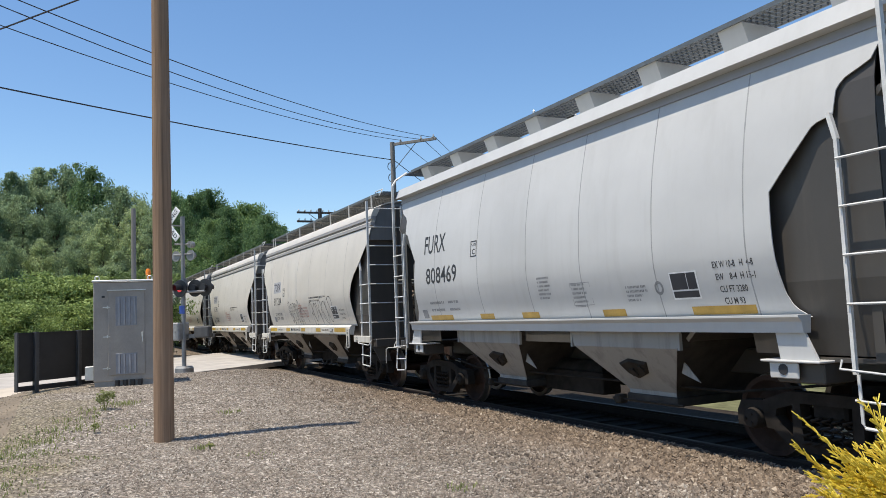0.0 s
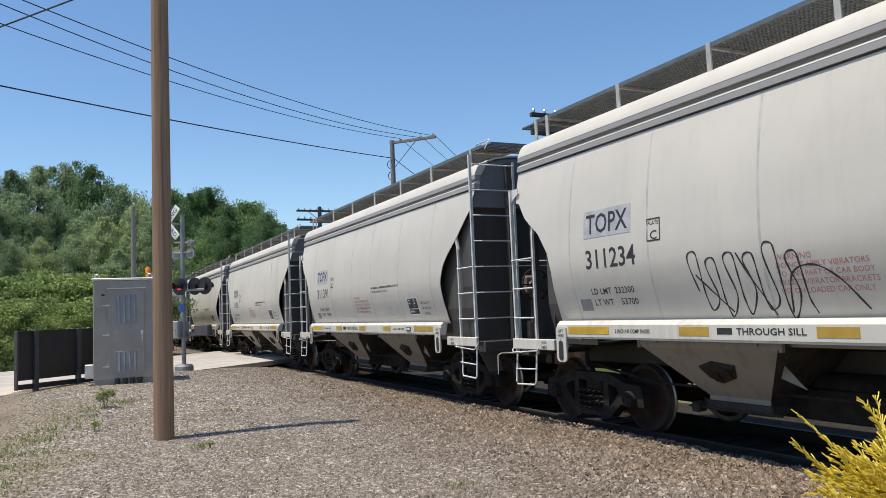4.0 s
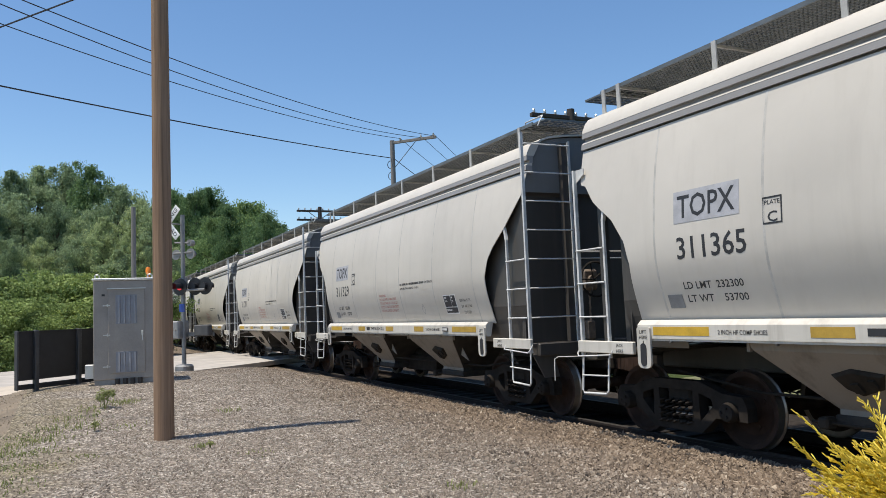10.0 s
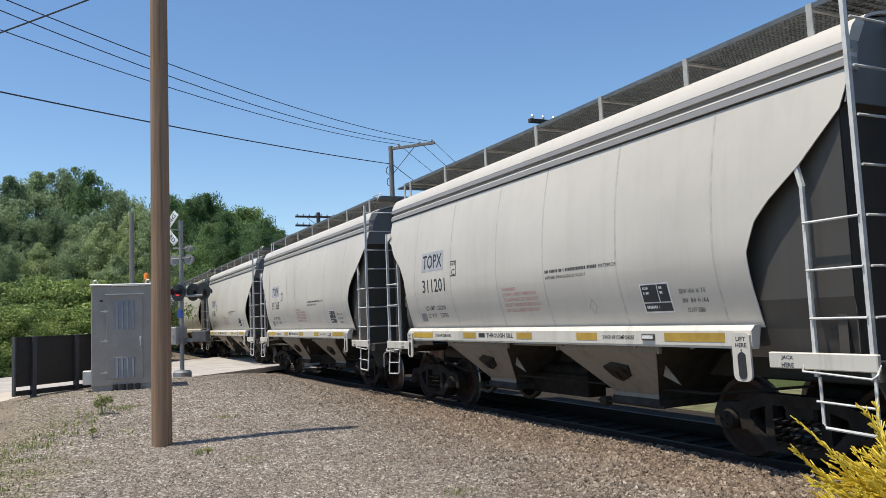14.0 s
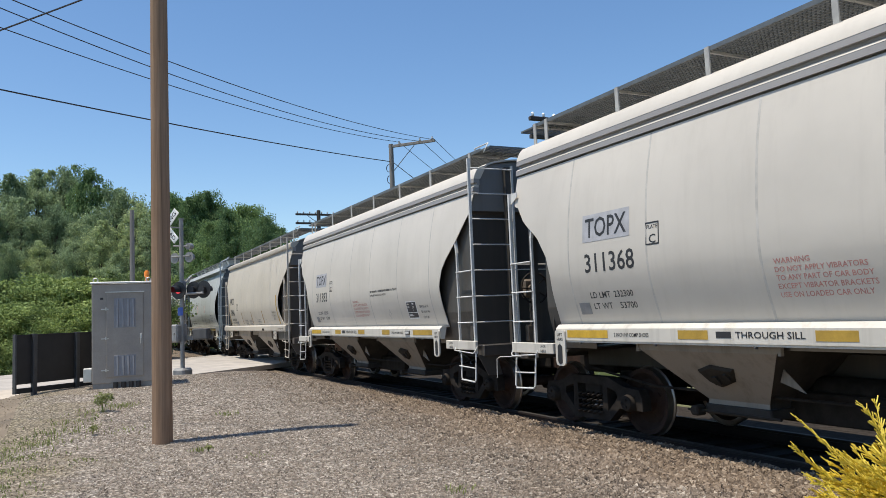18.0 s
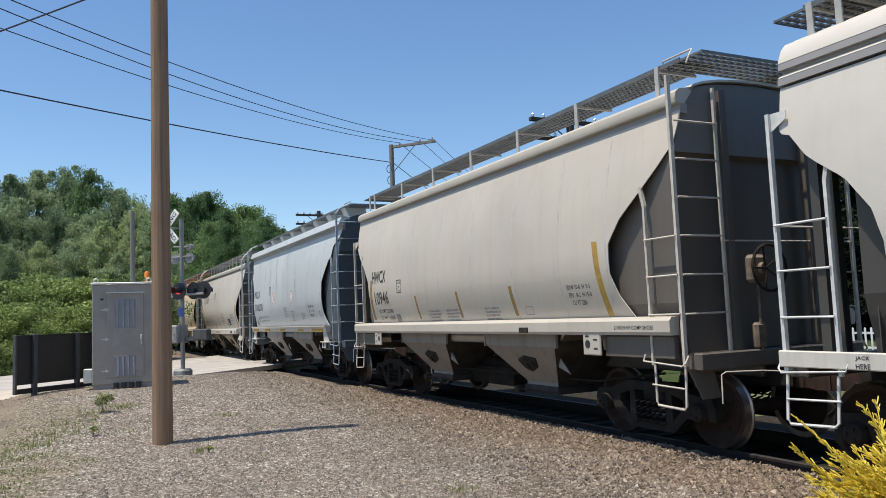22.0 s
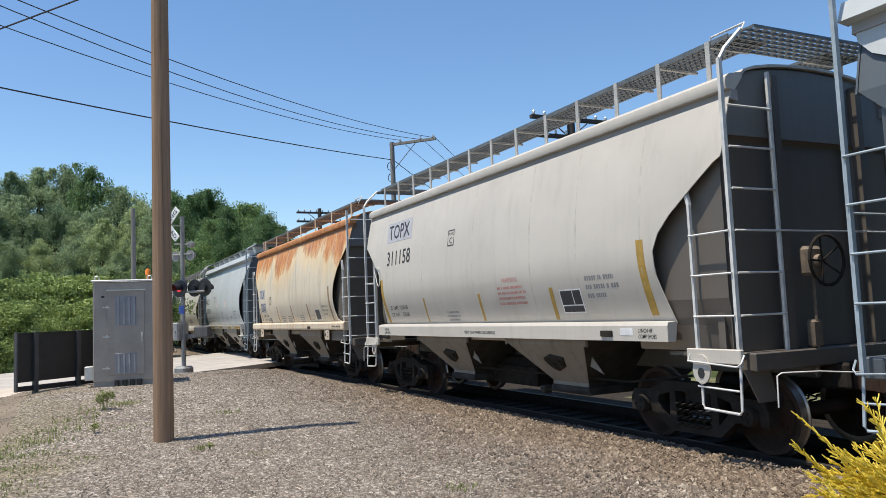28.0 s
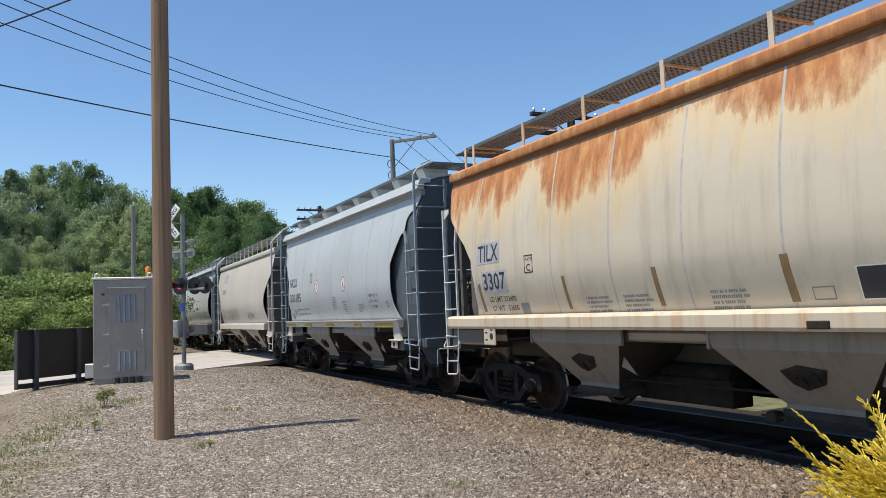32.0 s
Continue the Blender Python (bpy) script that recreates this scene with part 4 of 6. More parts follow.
ALU2 = plain("bright_aluminium", (0.62, 0.62, 0.61), 0.35, 0.6, 0.1)
GALV = plain("galvanised_steel", (0.27, 0.27, 0.265), 0.55, 0.4, 0.2)
BLACK = plain("black_painted_steel", (0.02, 0.02, 0.022), 0.5)
MESHBLACK = plain("black_screen_panel", (0.022, 0.021, 0.021), 0.6)
SIGNWHITE = plain("white_sign_sheet", (0.80, 0.80, 0.78), 0.4)
WIRE = plain("black_wire", (0.03, 0.03, 0.035), 0.6)
RAILSIDE = plain("rusty_rail", (0.024, 0.016, 0.012), 0.75, 0.2, 0.3)
RAILTOP = plain("polished_rail_head", (0.06, 0.053, 0.046), 0.6, 0.5, 0.1)
TIE = wood_pole_material("creosoted_tie", (0.035, 0.029, 0.023), (0.02, 0.016, 0.013))
LEAF_A = leaf_material("green_tree_leaves", (0.185, 0.245, 0.14), (0.47, 0.555, 0.32))
LEAF_B = leaf_material("dark_tree_leaves", (0.085, 0.145, 0.065), (0.25, 0.36, 0.155))
LEAF_C = leaf_material("bright_bush_leaves", (0.16, 0.22, 0.065), (0.40, 0.48, 0.18))
LEAF_Y = leaf_material("golden_cypress_foliage", (0.68, 0.54, 0.05), (0.98, 0.84, 0.17), False)
LEAF_W = leaf_material("weed_leaves", (0.22, 0.24, 0.08), (0.40, 0.40, 0.18))
# Leaves beyond the track, much darker than the other trees.
LEAF_D = leaf_material("near_black_leaves", (0.006, 0.012, 0.007), (0.022, 0.034, 0.016))
BARK = wood_pole_material("grey_bark", (0.16, 0.13, 0.10), (0.08, 0.065, 0.05))


def emitter(name, col, strength):
    m, t, b = nodes_of(name)
    b.inputs["Base Color"].default_value = (*col, 1)
    b.inputs["Emission Color"].default_value = (*col, 1)
    b.inputs["Emission Strength"].default_value = strength
    b.inputs["Roughness"].default_value = 0.2
    return m


RED_LENS = emitter("lit_red_lens", (0.75, 0.04, 0.06), 0.55)
AMBER = plain("amber_lens", (0.75, 0.22, 0.02), 0.25)

# ---- ground ----
ROAD_A, ROAD_B = Vector((28.6, -7.0)), Vector((13.0, 11.0))     # near edge of the road
ROAD_DIR = (ROAD_B - ROAD_A).normalized()
ROAD_NOR = Vector((-ROAD_DIR.y, ROAD_DIR.x))
if ROAD_NOR.x < 0:
    ROAD_NOR = -ROAD_NOR


def smooth(a, b, x):
    t = min(1.0, max(0.0, (x - a) / (b - a)))
    return t * t * (3 - 2 * t)


def height(x, y):
    """The lie of the land."""
    w = y - TRACK_Y
    mound = 0.24 + 0.30 * smooth(10.0, 16.5, x) - 0.36 * smooth(18.5, 27.0, x)
    mound -= 0.44 * smooth(0.25, 3.0, y) * smooth(4.0, 12.0, x)
    road = (Vector((x, y)) - ROAD_A).dot(ROAD_NOR)
    mound += (0.02 - mound) * smooth(-2.6, -0.1, road)
    z = -0.19 + 0.15 * smooth(0.84, 1.05, w) + (mound + 0.04) * smooth(1.25, 3.9, w)
    if w < 0:
        z = -0.20 - 0.12 * smooth(1.3, 2.6, -w) - 0.13 * smooth(4.0, 7.0, -w)
        z += (-0.02 - z) * smooth(-1.0, 0.0, road) * (1 if road < 12 else 0)
    d = math.hypot(x, y)
    if d < 40 and road < -0.1 and w > 0.9:
        z += 0.025 * noise.noise((x * 0.7, y * 0.7, 3.0)) + 0.012 * noise.noise((x * 2.7, y * 2.7, 8.0))
    return z


def axis(lo, hi, step, far):
    a = list(np.arange(lo, hi + 0.01, step))
    g = step
    while a[-1] < far:
        g *= 1.45
        a.append(a[-1] + g)
    g = step
    while a[0] > -far:
        g *= 1.45
        a.insert(0, a[0] - g)
    return a


gx, gy = axis(-6.0, 34.0, 0.22, 2500), axis(-13.0, 8.0, 0.22, 2500)
gv = [(x, y, height(x, y)) for x in gx for y in gy]
m_ = len(gy)
gf = [(i * m_ + j, (i + 1) * m_ + j, (i + 1) * m_ + j + 1, i * m_ + j + 1) for i in range(len(gx) - 1) for j in range(m_ - 1)]
gform = Form().add(gv, gf)
gme = gform.mesh("ground", GRAVEL, True)
gme.materials.append(GRASS), gme.materials.append(DIRT), gme.materials.append(OILY_SHADE), gme.materials.append(DRYGRASS)
for p_ in gme.polygons:
    c_ = p_.center
    w_ = c_.y - TRACK_Y
    # shade under and behind the train is painted in with the oily ballast
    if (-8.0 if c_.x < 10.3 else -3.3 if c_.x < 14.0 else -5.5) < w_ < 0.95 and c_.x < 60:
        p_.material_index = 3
    elif -8.6 < w_ <= -3.3 and 10.0 < c_.x < 17.0:
        p_.material_index = 4
    elif w_ < -3.2 or c_.x > 60 or c_.y > 9 or c_.x < -9:
        p_.material_index = 1
    elif c_.y > 0.9 and c_.x > 12.5:
        p_.material_index = 2
ground = tagged(new("ground", gme), "sheet of grey gravel, dirt and grass beside the track", "ground", kind="structure")

# road over the crossing and its pale edge
rd = []
for i in range(41):
    p_ = ROAD_A - ROAD_DIR * 34 + ROAD_DIR * (i * 2.4)
    rd.append([(q.x, q.y, 0.028) for q in (p_ + ROAD_NOR * d for d in (0.0, 3.0, 6.0, 9.0))])
tagged(thing("road", "worn grey asphalt road over the level crossing", "road", form=Form().sheet(rd, -0.16), material=ASPHALT, kind="structure"))
kb = []
for i in range(31):
    p_ = ROAD_A + ROAD_DIR * (8.5 + i * 1.0)
    kb.append([(q.x, q.y, 0.075) for q in (p_ + ROAD_NOR * d for d in (-0.55, 1.9))])
thing("pavement", "pale concrete strip along the road", "pavement", form=Form().sheet(kb, -0.15), material=CONCRETE, kind="structure")


# ---- track ----
def rail_profile(y):
    return [(y - 0.07, -0.175), (y + 0.07, -0.175), (y + 0.07, -0.165), (y + 0.012, -0.145), (y + 0.009, -0.045), (y + 0.036, -0.035), (y + 0.036, -0.006), (y - 0.036, -0.006), (y - 0.036, -0.035), (y - 0.009, -0.045), (y - 0.012, -0.145), (y - 0.07, -0.165)]


for s_ in (1, -1):
    y_ = TRACK_Y + s_ * 0.753
    r_ = thing("rail", "rusty steel rail with a polished head", "rail", "rails of the track", form=Form().prism(rail_profile(y_), "x", -60, 230), material=RAILSIDE)
    part("rail_head", Form().prism([(y_ - 0.034, -0.006), (y_ + 0.034, -0.006), (y_ + 0.028, 0.0), (y_ - 0.028, 0.0)], "x", -60, 230), RAILTOP, r_)
tie_me = Form().box(-0.115, 0.115, -1.3, 1.3, -0.36, -0.176, 0.012).mesh("tie", TIE)
for i in range(110):
    x_ = -8 + 0.52 * i
    if not 29 < x_ < 39:
        t_ = new("railway_tie", tie_me)
        t_.matrix_basis = pose(x_, TRACK_Y + random.uniform(-0.03, 0.03), 0, 0, 0, random.uniform(-0.6, 0.6))
        tagged(t_, "dark creosoted wooden tie under the rails", "tie", "ties of the track")
pan = [[(x, TRACK_Y + d, 0.0) for d in (-0.66, 0.66)] for x in (29.0, 34.0, 39.0)]
thing("crossing_panel", "grey panel between the rails at the road", "crossing panel", form=Form().sheet(pan, -0.2), material=ASPHALT, kind="structure")


# ---- poles and wires ----
def pole_form(h, r0, r1, lean=(0, 0), n=14):
    f = Form()
    rs = []
    for i in range(13):
        t = i / 12
        r = r0 + (r1 - r0) * t
        rs.append([(lean[0] * t + r * (1 + 0.03 * noise.noise((k, t * 9, h))) * math.cos(6.28319 * k / n), lean[1] * t + r * math.sin(6.28319 * k / n), -0.8 + (h + 0.8) * t) for k in range(n)])
    return f.rings(rs)


near_pole = thing("utility_pole", "weathered brown wooden pole standing in gravel", "utility pole", at=pose(10.65, -1.05, height(10.65, -1.05)))
part("shaft", pole_form(7.8, 0.132, 0.105), WOOD, near_pole, "", True)

arm_pole = thing("utility_pole", "grey wooden pole with a crossarm and wires", "utility pole", at=pose(36, -14.85, -0.45, 0, 0, -49.5))
part("shaft", pole_form(11.12, 0.17, 0.12), GREYWOOD, arm_pole, "", True)
part("crossarm", Form().box(-0.06, 0.06, -2.5, 0.12, 10.93, 11.07, 0.01), GREYWOOD, arm_pole)
part("arm_brace", Form().rod([(0.08, -1.3, 10.93), (0.08, -0.05, 9.7)], 0.02), GALV, arm_pole)
for y_ in (-2.35, -1.65, -0.48):
    part("insulator", Form().lathe((0, y_, 11.07), [(0.02, 0), (0.05, 0.02), (0.06, 0.08), (0.03, 0.1), (0.045, 0.14), (0.0, 0.17)], "z", 8), ALU2, arm_pole)
part("cable_loop", Form().rod([(0.1, 0.2 + 0.16 * math.cos(i * 0.5), 9.9 + 0.2 * math.sin(i * 0.5)) for i in range(14)], 0.02), BLACK, arm_pole, "", True)
part("cable_loop", Form().rod([(0.1, 0.2 + 0.13 * math.cos(i * 0.5), 9.3 + 0.2 * math.sin(i * 0.5)) for i in range(14)], 0.02), BLACK, arm_pole, "", True)


def telegraph_pole(x, y, top):
    p = thing("telegraph_pole", "dark wooden telegraph pole with two crossarms of insulators", "telegraph pole", "telegraph poles along the track", at=pose(x, y, -0.4))
    h = top + 0.4
    part("shaft", pole_form(h, 0.17, 0.12), DARKWOOD, p, "", True)
    for z in (h - 0.28, h - 0.85):
        a = part("crossarm", Form().box(-0.07, 0.07, -1.5, 1.5, z - 0.06, z + 0.06, 0.01), DARKWOOD, p)
        for k in range(8):
            yy = -1.38 + 0.394 * k
            part("insulator", Form().lathe((0, yy, z + 0.06), [(0.015, 0), (0.045, 0.03), (0.05, 0.1), (0.03, 0.13), (0.0, 0.15)], "z", 7), ALU2, a)
    for s in (1, -1):
        part("arm_brace", Form().rod([(0.09, s * 0.7, h - 0.34), (0.09, 0, h - 0.85)], 0.02), DARKWOOD, p)
    return p


telegraph_pole(47, -14.2, 8.75)
telegraph_pole(19.5, -14.2, 7.98)
far_pole = thing("utility_pole", "slim grey wooden pole among the trees", "utility pole", at=pose(38.0, -2.49, -0.3))
part("shaft", pole_form(7.5, 0.13, 0.10), GREYWOOD, far_pole, "", True)


def wire(a, b, sag, r=0.014):
    a, b = Vector(a), Vector(b)
    pts = [a.lerp(b, i / 24) - Vector((0, 0, sag * 4 * (i / 24) * (1 - i / 24))) for i in range(25)]
    w = thing("overhead_wire", "black overhead wire between poles", "wire", "overhead wires", form=Form().rod(pts, r, 5), material=WIRE, smooth=True)
    return w


wire((34.2, -16.38, 10.62), (13.4, 7.9, 9.60), 0.80)
wire((34.75, -15.92, 10.62), (13.95, 8.39, 9.90), 1.0)
wire((35.63, -15.16, 10.72), (14.8, 9.16, 9.70), 0.80)
wire((35.95, -14.72, 9.75), (15.1, 9.57, 7.38), 0.25, 0.022)
wire((10.68, -1.05, 6.62), (19.0, 8.2, 4.9), 0.12, 0.012)
for x_, y_ in ((34.2, -16.38), (34.75, -15.92), (35.63, -15.16)):
    wire((x_, y_, 10.72), (x_ + 23, y_ - 20.5, 10.0), 0.4)
wire((36, -14.9, 9.75), (59, -35.5, 8.6), 0.4, 0.02)


# ---- aluminium equipment cabinet ----
CX, CY = 17.0, -0.92
cab = thing("equipment_cabinet", "tall aluminium signal cabinet with louvred door", "cabinet", at=pose(CX, CY, height(CX, CY), 0, 0, -4))
W2, DP, HT = 0.575, 1.0, 2.12
part("body", Form().box(0, DP, -W2, W2, 0.10, HT, 0.012), ALU, cab)
part("roof", Form().box(-0.03, DP + 0.03, -W2 - 0.03, W2 + 0.03, HT, HT + 0.045, 0.012), ALU2, cab)
door = part("door", Form().box(-0.022, -0.002, -0.40, 0.30, 0.22, HT - 0.18, 0.006), ALU, cab)
part("rain_strip", Form().box(-0.05, -0.022, -0.42, 0.32, HT - 0.18, HT - 0.16), ALU2, door)
for z0, z1 in ((1.22, 1.82), (0.24, 0.66)):
    v_ = part("louvre", Form().box(-0.028, -0.0225, -0.25, 0.16, z0, z1, 0.004), LOUVRE, door)
    for k in range(4):
        y_ = 0.105 - 0.10 * k
        part("slat", Form().prism([(-0.045, y_ - 0.025), (-0.029, y_ - 0.04), (-0.029, y_ + 0.01)], "z", z0 + 0.02, z1 - 0.02), LOUVRE, v_)
for z_ in (1.58, 0.98, 0.34):
    part("hinge", Form().rod([(-0.03, 0.31, z_), (-0.03, 0.31, z_ + 0.06)], 0.014).box(-0.026, -0.022, 0.26, 0.40, z_ + 0.015, z_ + 0.035), ALU2, door)
part("handle", Form().box(-0.05, -0.022, -0.37, -0.33, 0.98, 1.08, 0.008).rod([(-0.05, -0.35, 1.0), (-0.055, -0.35, 0.88)], 0.01), ALU2, door)
for y_ in (W2 - 0.07, -W2 + 0.07):
    part("lifting_eye", Form().rod([(0.05, y_ + 0.045 * math.cos(i * 0.7), HT + 0.08 + 0.045 * math.sin(i * 0.7)) for i in range(10)], 0.014), ALU2, cab, "", True)
part("base_rail", Form().box(0.02, DP - 0.02, -W2 + 0.02, W2 - 0.02, 0.0, 0.10), GALV, cab)
for y_ in (-0.30, -0.16, -0.02, 0.13):
    part("conduit", Form().rod([(-0.02, y_, -0.25), (-0.02, y_, 0.12)], 0.05, 8), BLACK, cab, "", True)
part("side_box", Form().box(0.05, 0.35, W2, W2 + 0.16, 0.14, 0.42, 0.01), ALU2, cab)
part("vent_plate", Form().box(-0.008, 0.0, 0.36, 0.42, 1.80, 1.84), INK, cab)
lampb = part("warning_lamp", Form().lathe((0.3, -W2 + 0.10, HT + 0.045), [(0.035, 0), (0.035, 0.10), (0.055, 0.12), (0.055, 0.20), (0.03, 0.24), (0.0, 0.245)], "z", 10), AMBER, cab, "amber lamp on the cabinet's roof", True)

DULL = plain("dull_grey_casting", (0.075, 0.075, 0.075), 0.7)
# ---- crossing signal ----
SX, SY = 24.0, -2.95
sig = thing("crossing_signal", "galvanised level crossing signal with crossbuck, red lamps and gate motor", "crossing signal", at=pose(SX, SY, height(SX, SY), 0, 0, -49))
part("crossbuck_arm", Form().rod([(0, 0, 4.62), (-0.52, 0.1, 4.62)], 0.02, 6), GALV, sig)
part("mast", Form().rod([(0, 0, -0.2), (0, 0, 4.88)], 0.065, 12), GALV, sig, "", True)
part("base", Form().box(-0.22, 0.22, -0.22, 0.22, 0.0, 0.42, 0.06).box(-0.3, 0.3, -0.3, 0.3, -0.2, 0.04), GALV, sig)
for a_ in (48, -48):
    bl = part("crossbuck_blade", Form().box(-0.012, 0.012, -0.61, 0.61, -0.115, 0.115, 0.01), SIGNWHITE, sig, "white crossbuck board with black letters", at=pose(-0.50 - (0.02 if a_ > 0 else 0), 0.12, 4.62, a_))
    wd = "RAIL  ROAD" if a_ > 0 else "CROSSING"
    v_, f_ = glyphs(wd, 1.08, 0.13)
    part("lettering", Form().add([(-0.0135, 0.54 - a, b - 0.065) for a, b in v_], f_), INK, bl)
part("lamp_arm", Form().rod([(-0.05, -0.85, 2.62), (-0.05, 0.45, 2.62)], 0.035, 8), GALV, sig, "", True)
for y_, back in ((0.04, 0), (-0.36, 1), (-0.74, 1)):
    s_ = 1 if back else -1
    lp = part("flasher", Form().disc((s_ * 0.10, y_, 2.73), 0.26, "x", 0.02, 22).disc((s_ * 0.04, y_, 2.73), 0.11, "x", 0.14, 14), BLACK, sig, "round red flashing lamp with a black background")
    part("lens", Form().lathe((0, y_, 2.73), [(0.10, s_ * 0.11), (0.10, s_ * 0.125), (0.06, s_ * 0.145), (0.0, s_ * 0.15)], "x", 16), RED_LENS, lp, "", True)
    part("visor", Form().sheet([[(s_ * (0.11 + 0.26 * k), y_ + 0.115 * math.cos(a), 2.73 + 0.115 * math.sin(a)) for a in np.linspace(-0.5, 3.64, 12)] for k in (0, 1)], 0.006), BLACK, lp, "", True)
for y_, z_, r_ in ((0.28, 3.72, 0.16), (-0.28, 3.72, 0.16), (-0.24, 4.05, 0.10)):
    part("side_lamp", Form().disc((0.02, y_, z_), r_, "x", 0.03, 18).lathe((0, y_, z_), [(0.09, 0.0), (0.10, 0.16), (0.05, 0.22), (0.0, 0.22)], "x", 12), GALV, sig)
part("lamp_arm", Form().rod([(0, -0.36, 3.76), (0, 0.36, 3.76)], 0.03, 8).rod([(0, -0.26, 4.05), (0, 0.3, 4.09)], 0.025, 8), GALV, sig, "", True)
part("mast_cap", Form().disc((0, 0, 4.895), 0.075, "z", 0.03, 12), GALV, sig)
gm = part("gate_motor", Form().box(-0.24, 0.24, -0.02, 0.56, 1.18, 1.72, 0.04), GALV, sig, "galvanised gate motor box")
part("motor_bolts", Form().disc((-0.25, 0.1, 1.45), 0.03, "x", 0.03, 8).disc((-0.25, 0.45, 1.55), 0.03, "x", 0.03, 8), GALV, gm)
cw = part("counterweight", Form().box(-0.1, 0.1, -1.0, -0.45, 1.25, 1.58, 0.03), DULL, sig, "grey counterweight of the gate arm")
part("weight_arm", Form().box(0.12, 0.18, -1.0, 0.3, 1.24, 1.36), GALV, sig)
part("notice", Form().box(-0.075, -0.065, -0.10, 0.10, 1.98, 2.22), plain("blue_notice", (0.03, 0.08, 0.35), 0.4), sig, "small blue notice")
part("mast_box", Form().box(-0.10, 0.10, -0.10, 0.10, 2.66, 3.0, 0.02), GALV, sig)

# ---- dark screen fence behind the cabinet ----
fence = thing("fence", "low fence of black screen panels on dark posts", "fence", at=pose(0, 0, 0))
FA, FB = Vector((17.0, 1.01, 0)), Vector((18.45, -0.72, 0))
fd = (FB - FA).normalized()
ang = math.degrees(math.atan2(fd.y, fd.x))
SLATE = plain("dark_grey_post_paint", (0.055, 0.055, 0.057), 0.5)
for d_, w_ in ((0.0, 0.018), (0.42, 0.045), (1.42, 0.045)):
    p_ = FA + fd * d_
    part("post", Form().box(-w_, w_, -0.045, 0.045, -0.35 if d_ else 0.16, 1.31, 0.008), SLATE, fence, at=pose(p_.x, p_.y, 0.40, 0, 0, ang))
for a_, b_ in ((0.0, 0.42), (0.42, 1.42), (1.42, 2.26)):
    p_ = FA + fd * a_
    pn = part("panel", Form().box(0.02, b_ - a_ - 0.02, 0.02, 0.035, 0.335, 1.28), MESHBLACK, fence, at=pose(p_.x, p_.y, 0.40, 0, 0, ang))
    part("top_rail", Form().box(0.0, b_ - a_, 0.0, 0.05, 1.28, 1.30), BLACK, pn)
    part("bottom_rail", Form().box(0.0, b_ - a_, 0.005, 0.045, 0.16, 0.26), BLACK, pn)


# ---- plants ----
def leaf_cloud(form, rnd, centre, radius, count, size, squash=0.8):
    """Leaves scattered through the outer part of a clump."""
    for _ in range(count):
        d = Vector((rnd.gauss(0, 1), rnd.gauss(0, 1), rnd.gauss(0.35, 0.8))).normalized()
        r = radius * min(1.5, abs(rnd.gauss(0.85, 0.22)))
        p = Vector(centre) + Vector((d.x * r, d.y * r, d.z * r * squash))
        n = (d + Vector((rnd.gauss(0, 0.45), rnd.gauss(0, 0.45), rnd.gauss(0.5, 0.45)))).normalized()
        u = n.orthogonal().normalized()
        a = rnd.uniform(0, 6.28)
        u = u * math.cos(a) + n.cross(u) * math.sin(a)
        w = n.cross(u)
        s = size * rnd.uniform(0.6, 1.3)
        form.add([p - u * s, p - w * s * 0.45 + n * s * 0.12, p + u * s, p + w * s * 0.45 + n * s * 0.12], [(0, 1, 2, 3)])


def leaf_spray(rng, centres, spreads, per, size, lean=0.35):
    """Leaves strewn loosely round many twig ends; corners and faces."""
    n = len(centres) * per
    c = np.repeat(np.array(centres), per, 0)
    s = np.repeat(np.array(spreads), per)[:, None]
    off = np.clip(rng.normal(0, 1, (n, 3)), -1.7, 1.7)
    p = c + off * s * (1.0, 1.0, 0.6)
    nor = rng.normal(0, 0.75, (n, 3)) + off * 0.45 + (0, 0, lean)
    nor /= np.linalg.norm(nor, axis=1, keepdims=True)
    u = np.cross(nor, rng.normal(0, 1, (n, 3)))
    u /= np.linalg.norm(u, axis=1, keepdims=True)
    w = np.cross(nor, u)
    k = size * rng.uniform(0.55, 1.35, (n, 1))
    v = np.stack([p - u * k, p - w * k * 0.5 + nor * k * 0.15, p + u * k, p + w * k * 0.5 + nor * k * 0.15], 1).reshape(-1, 3)
    return v.tolist(), np.arange(n * 4).reshape(-1, 4).tolist()


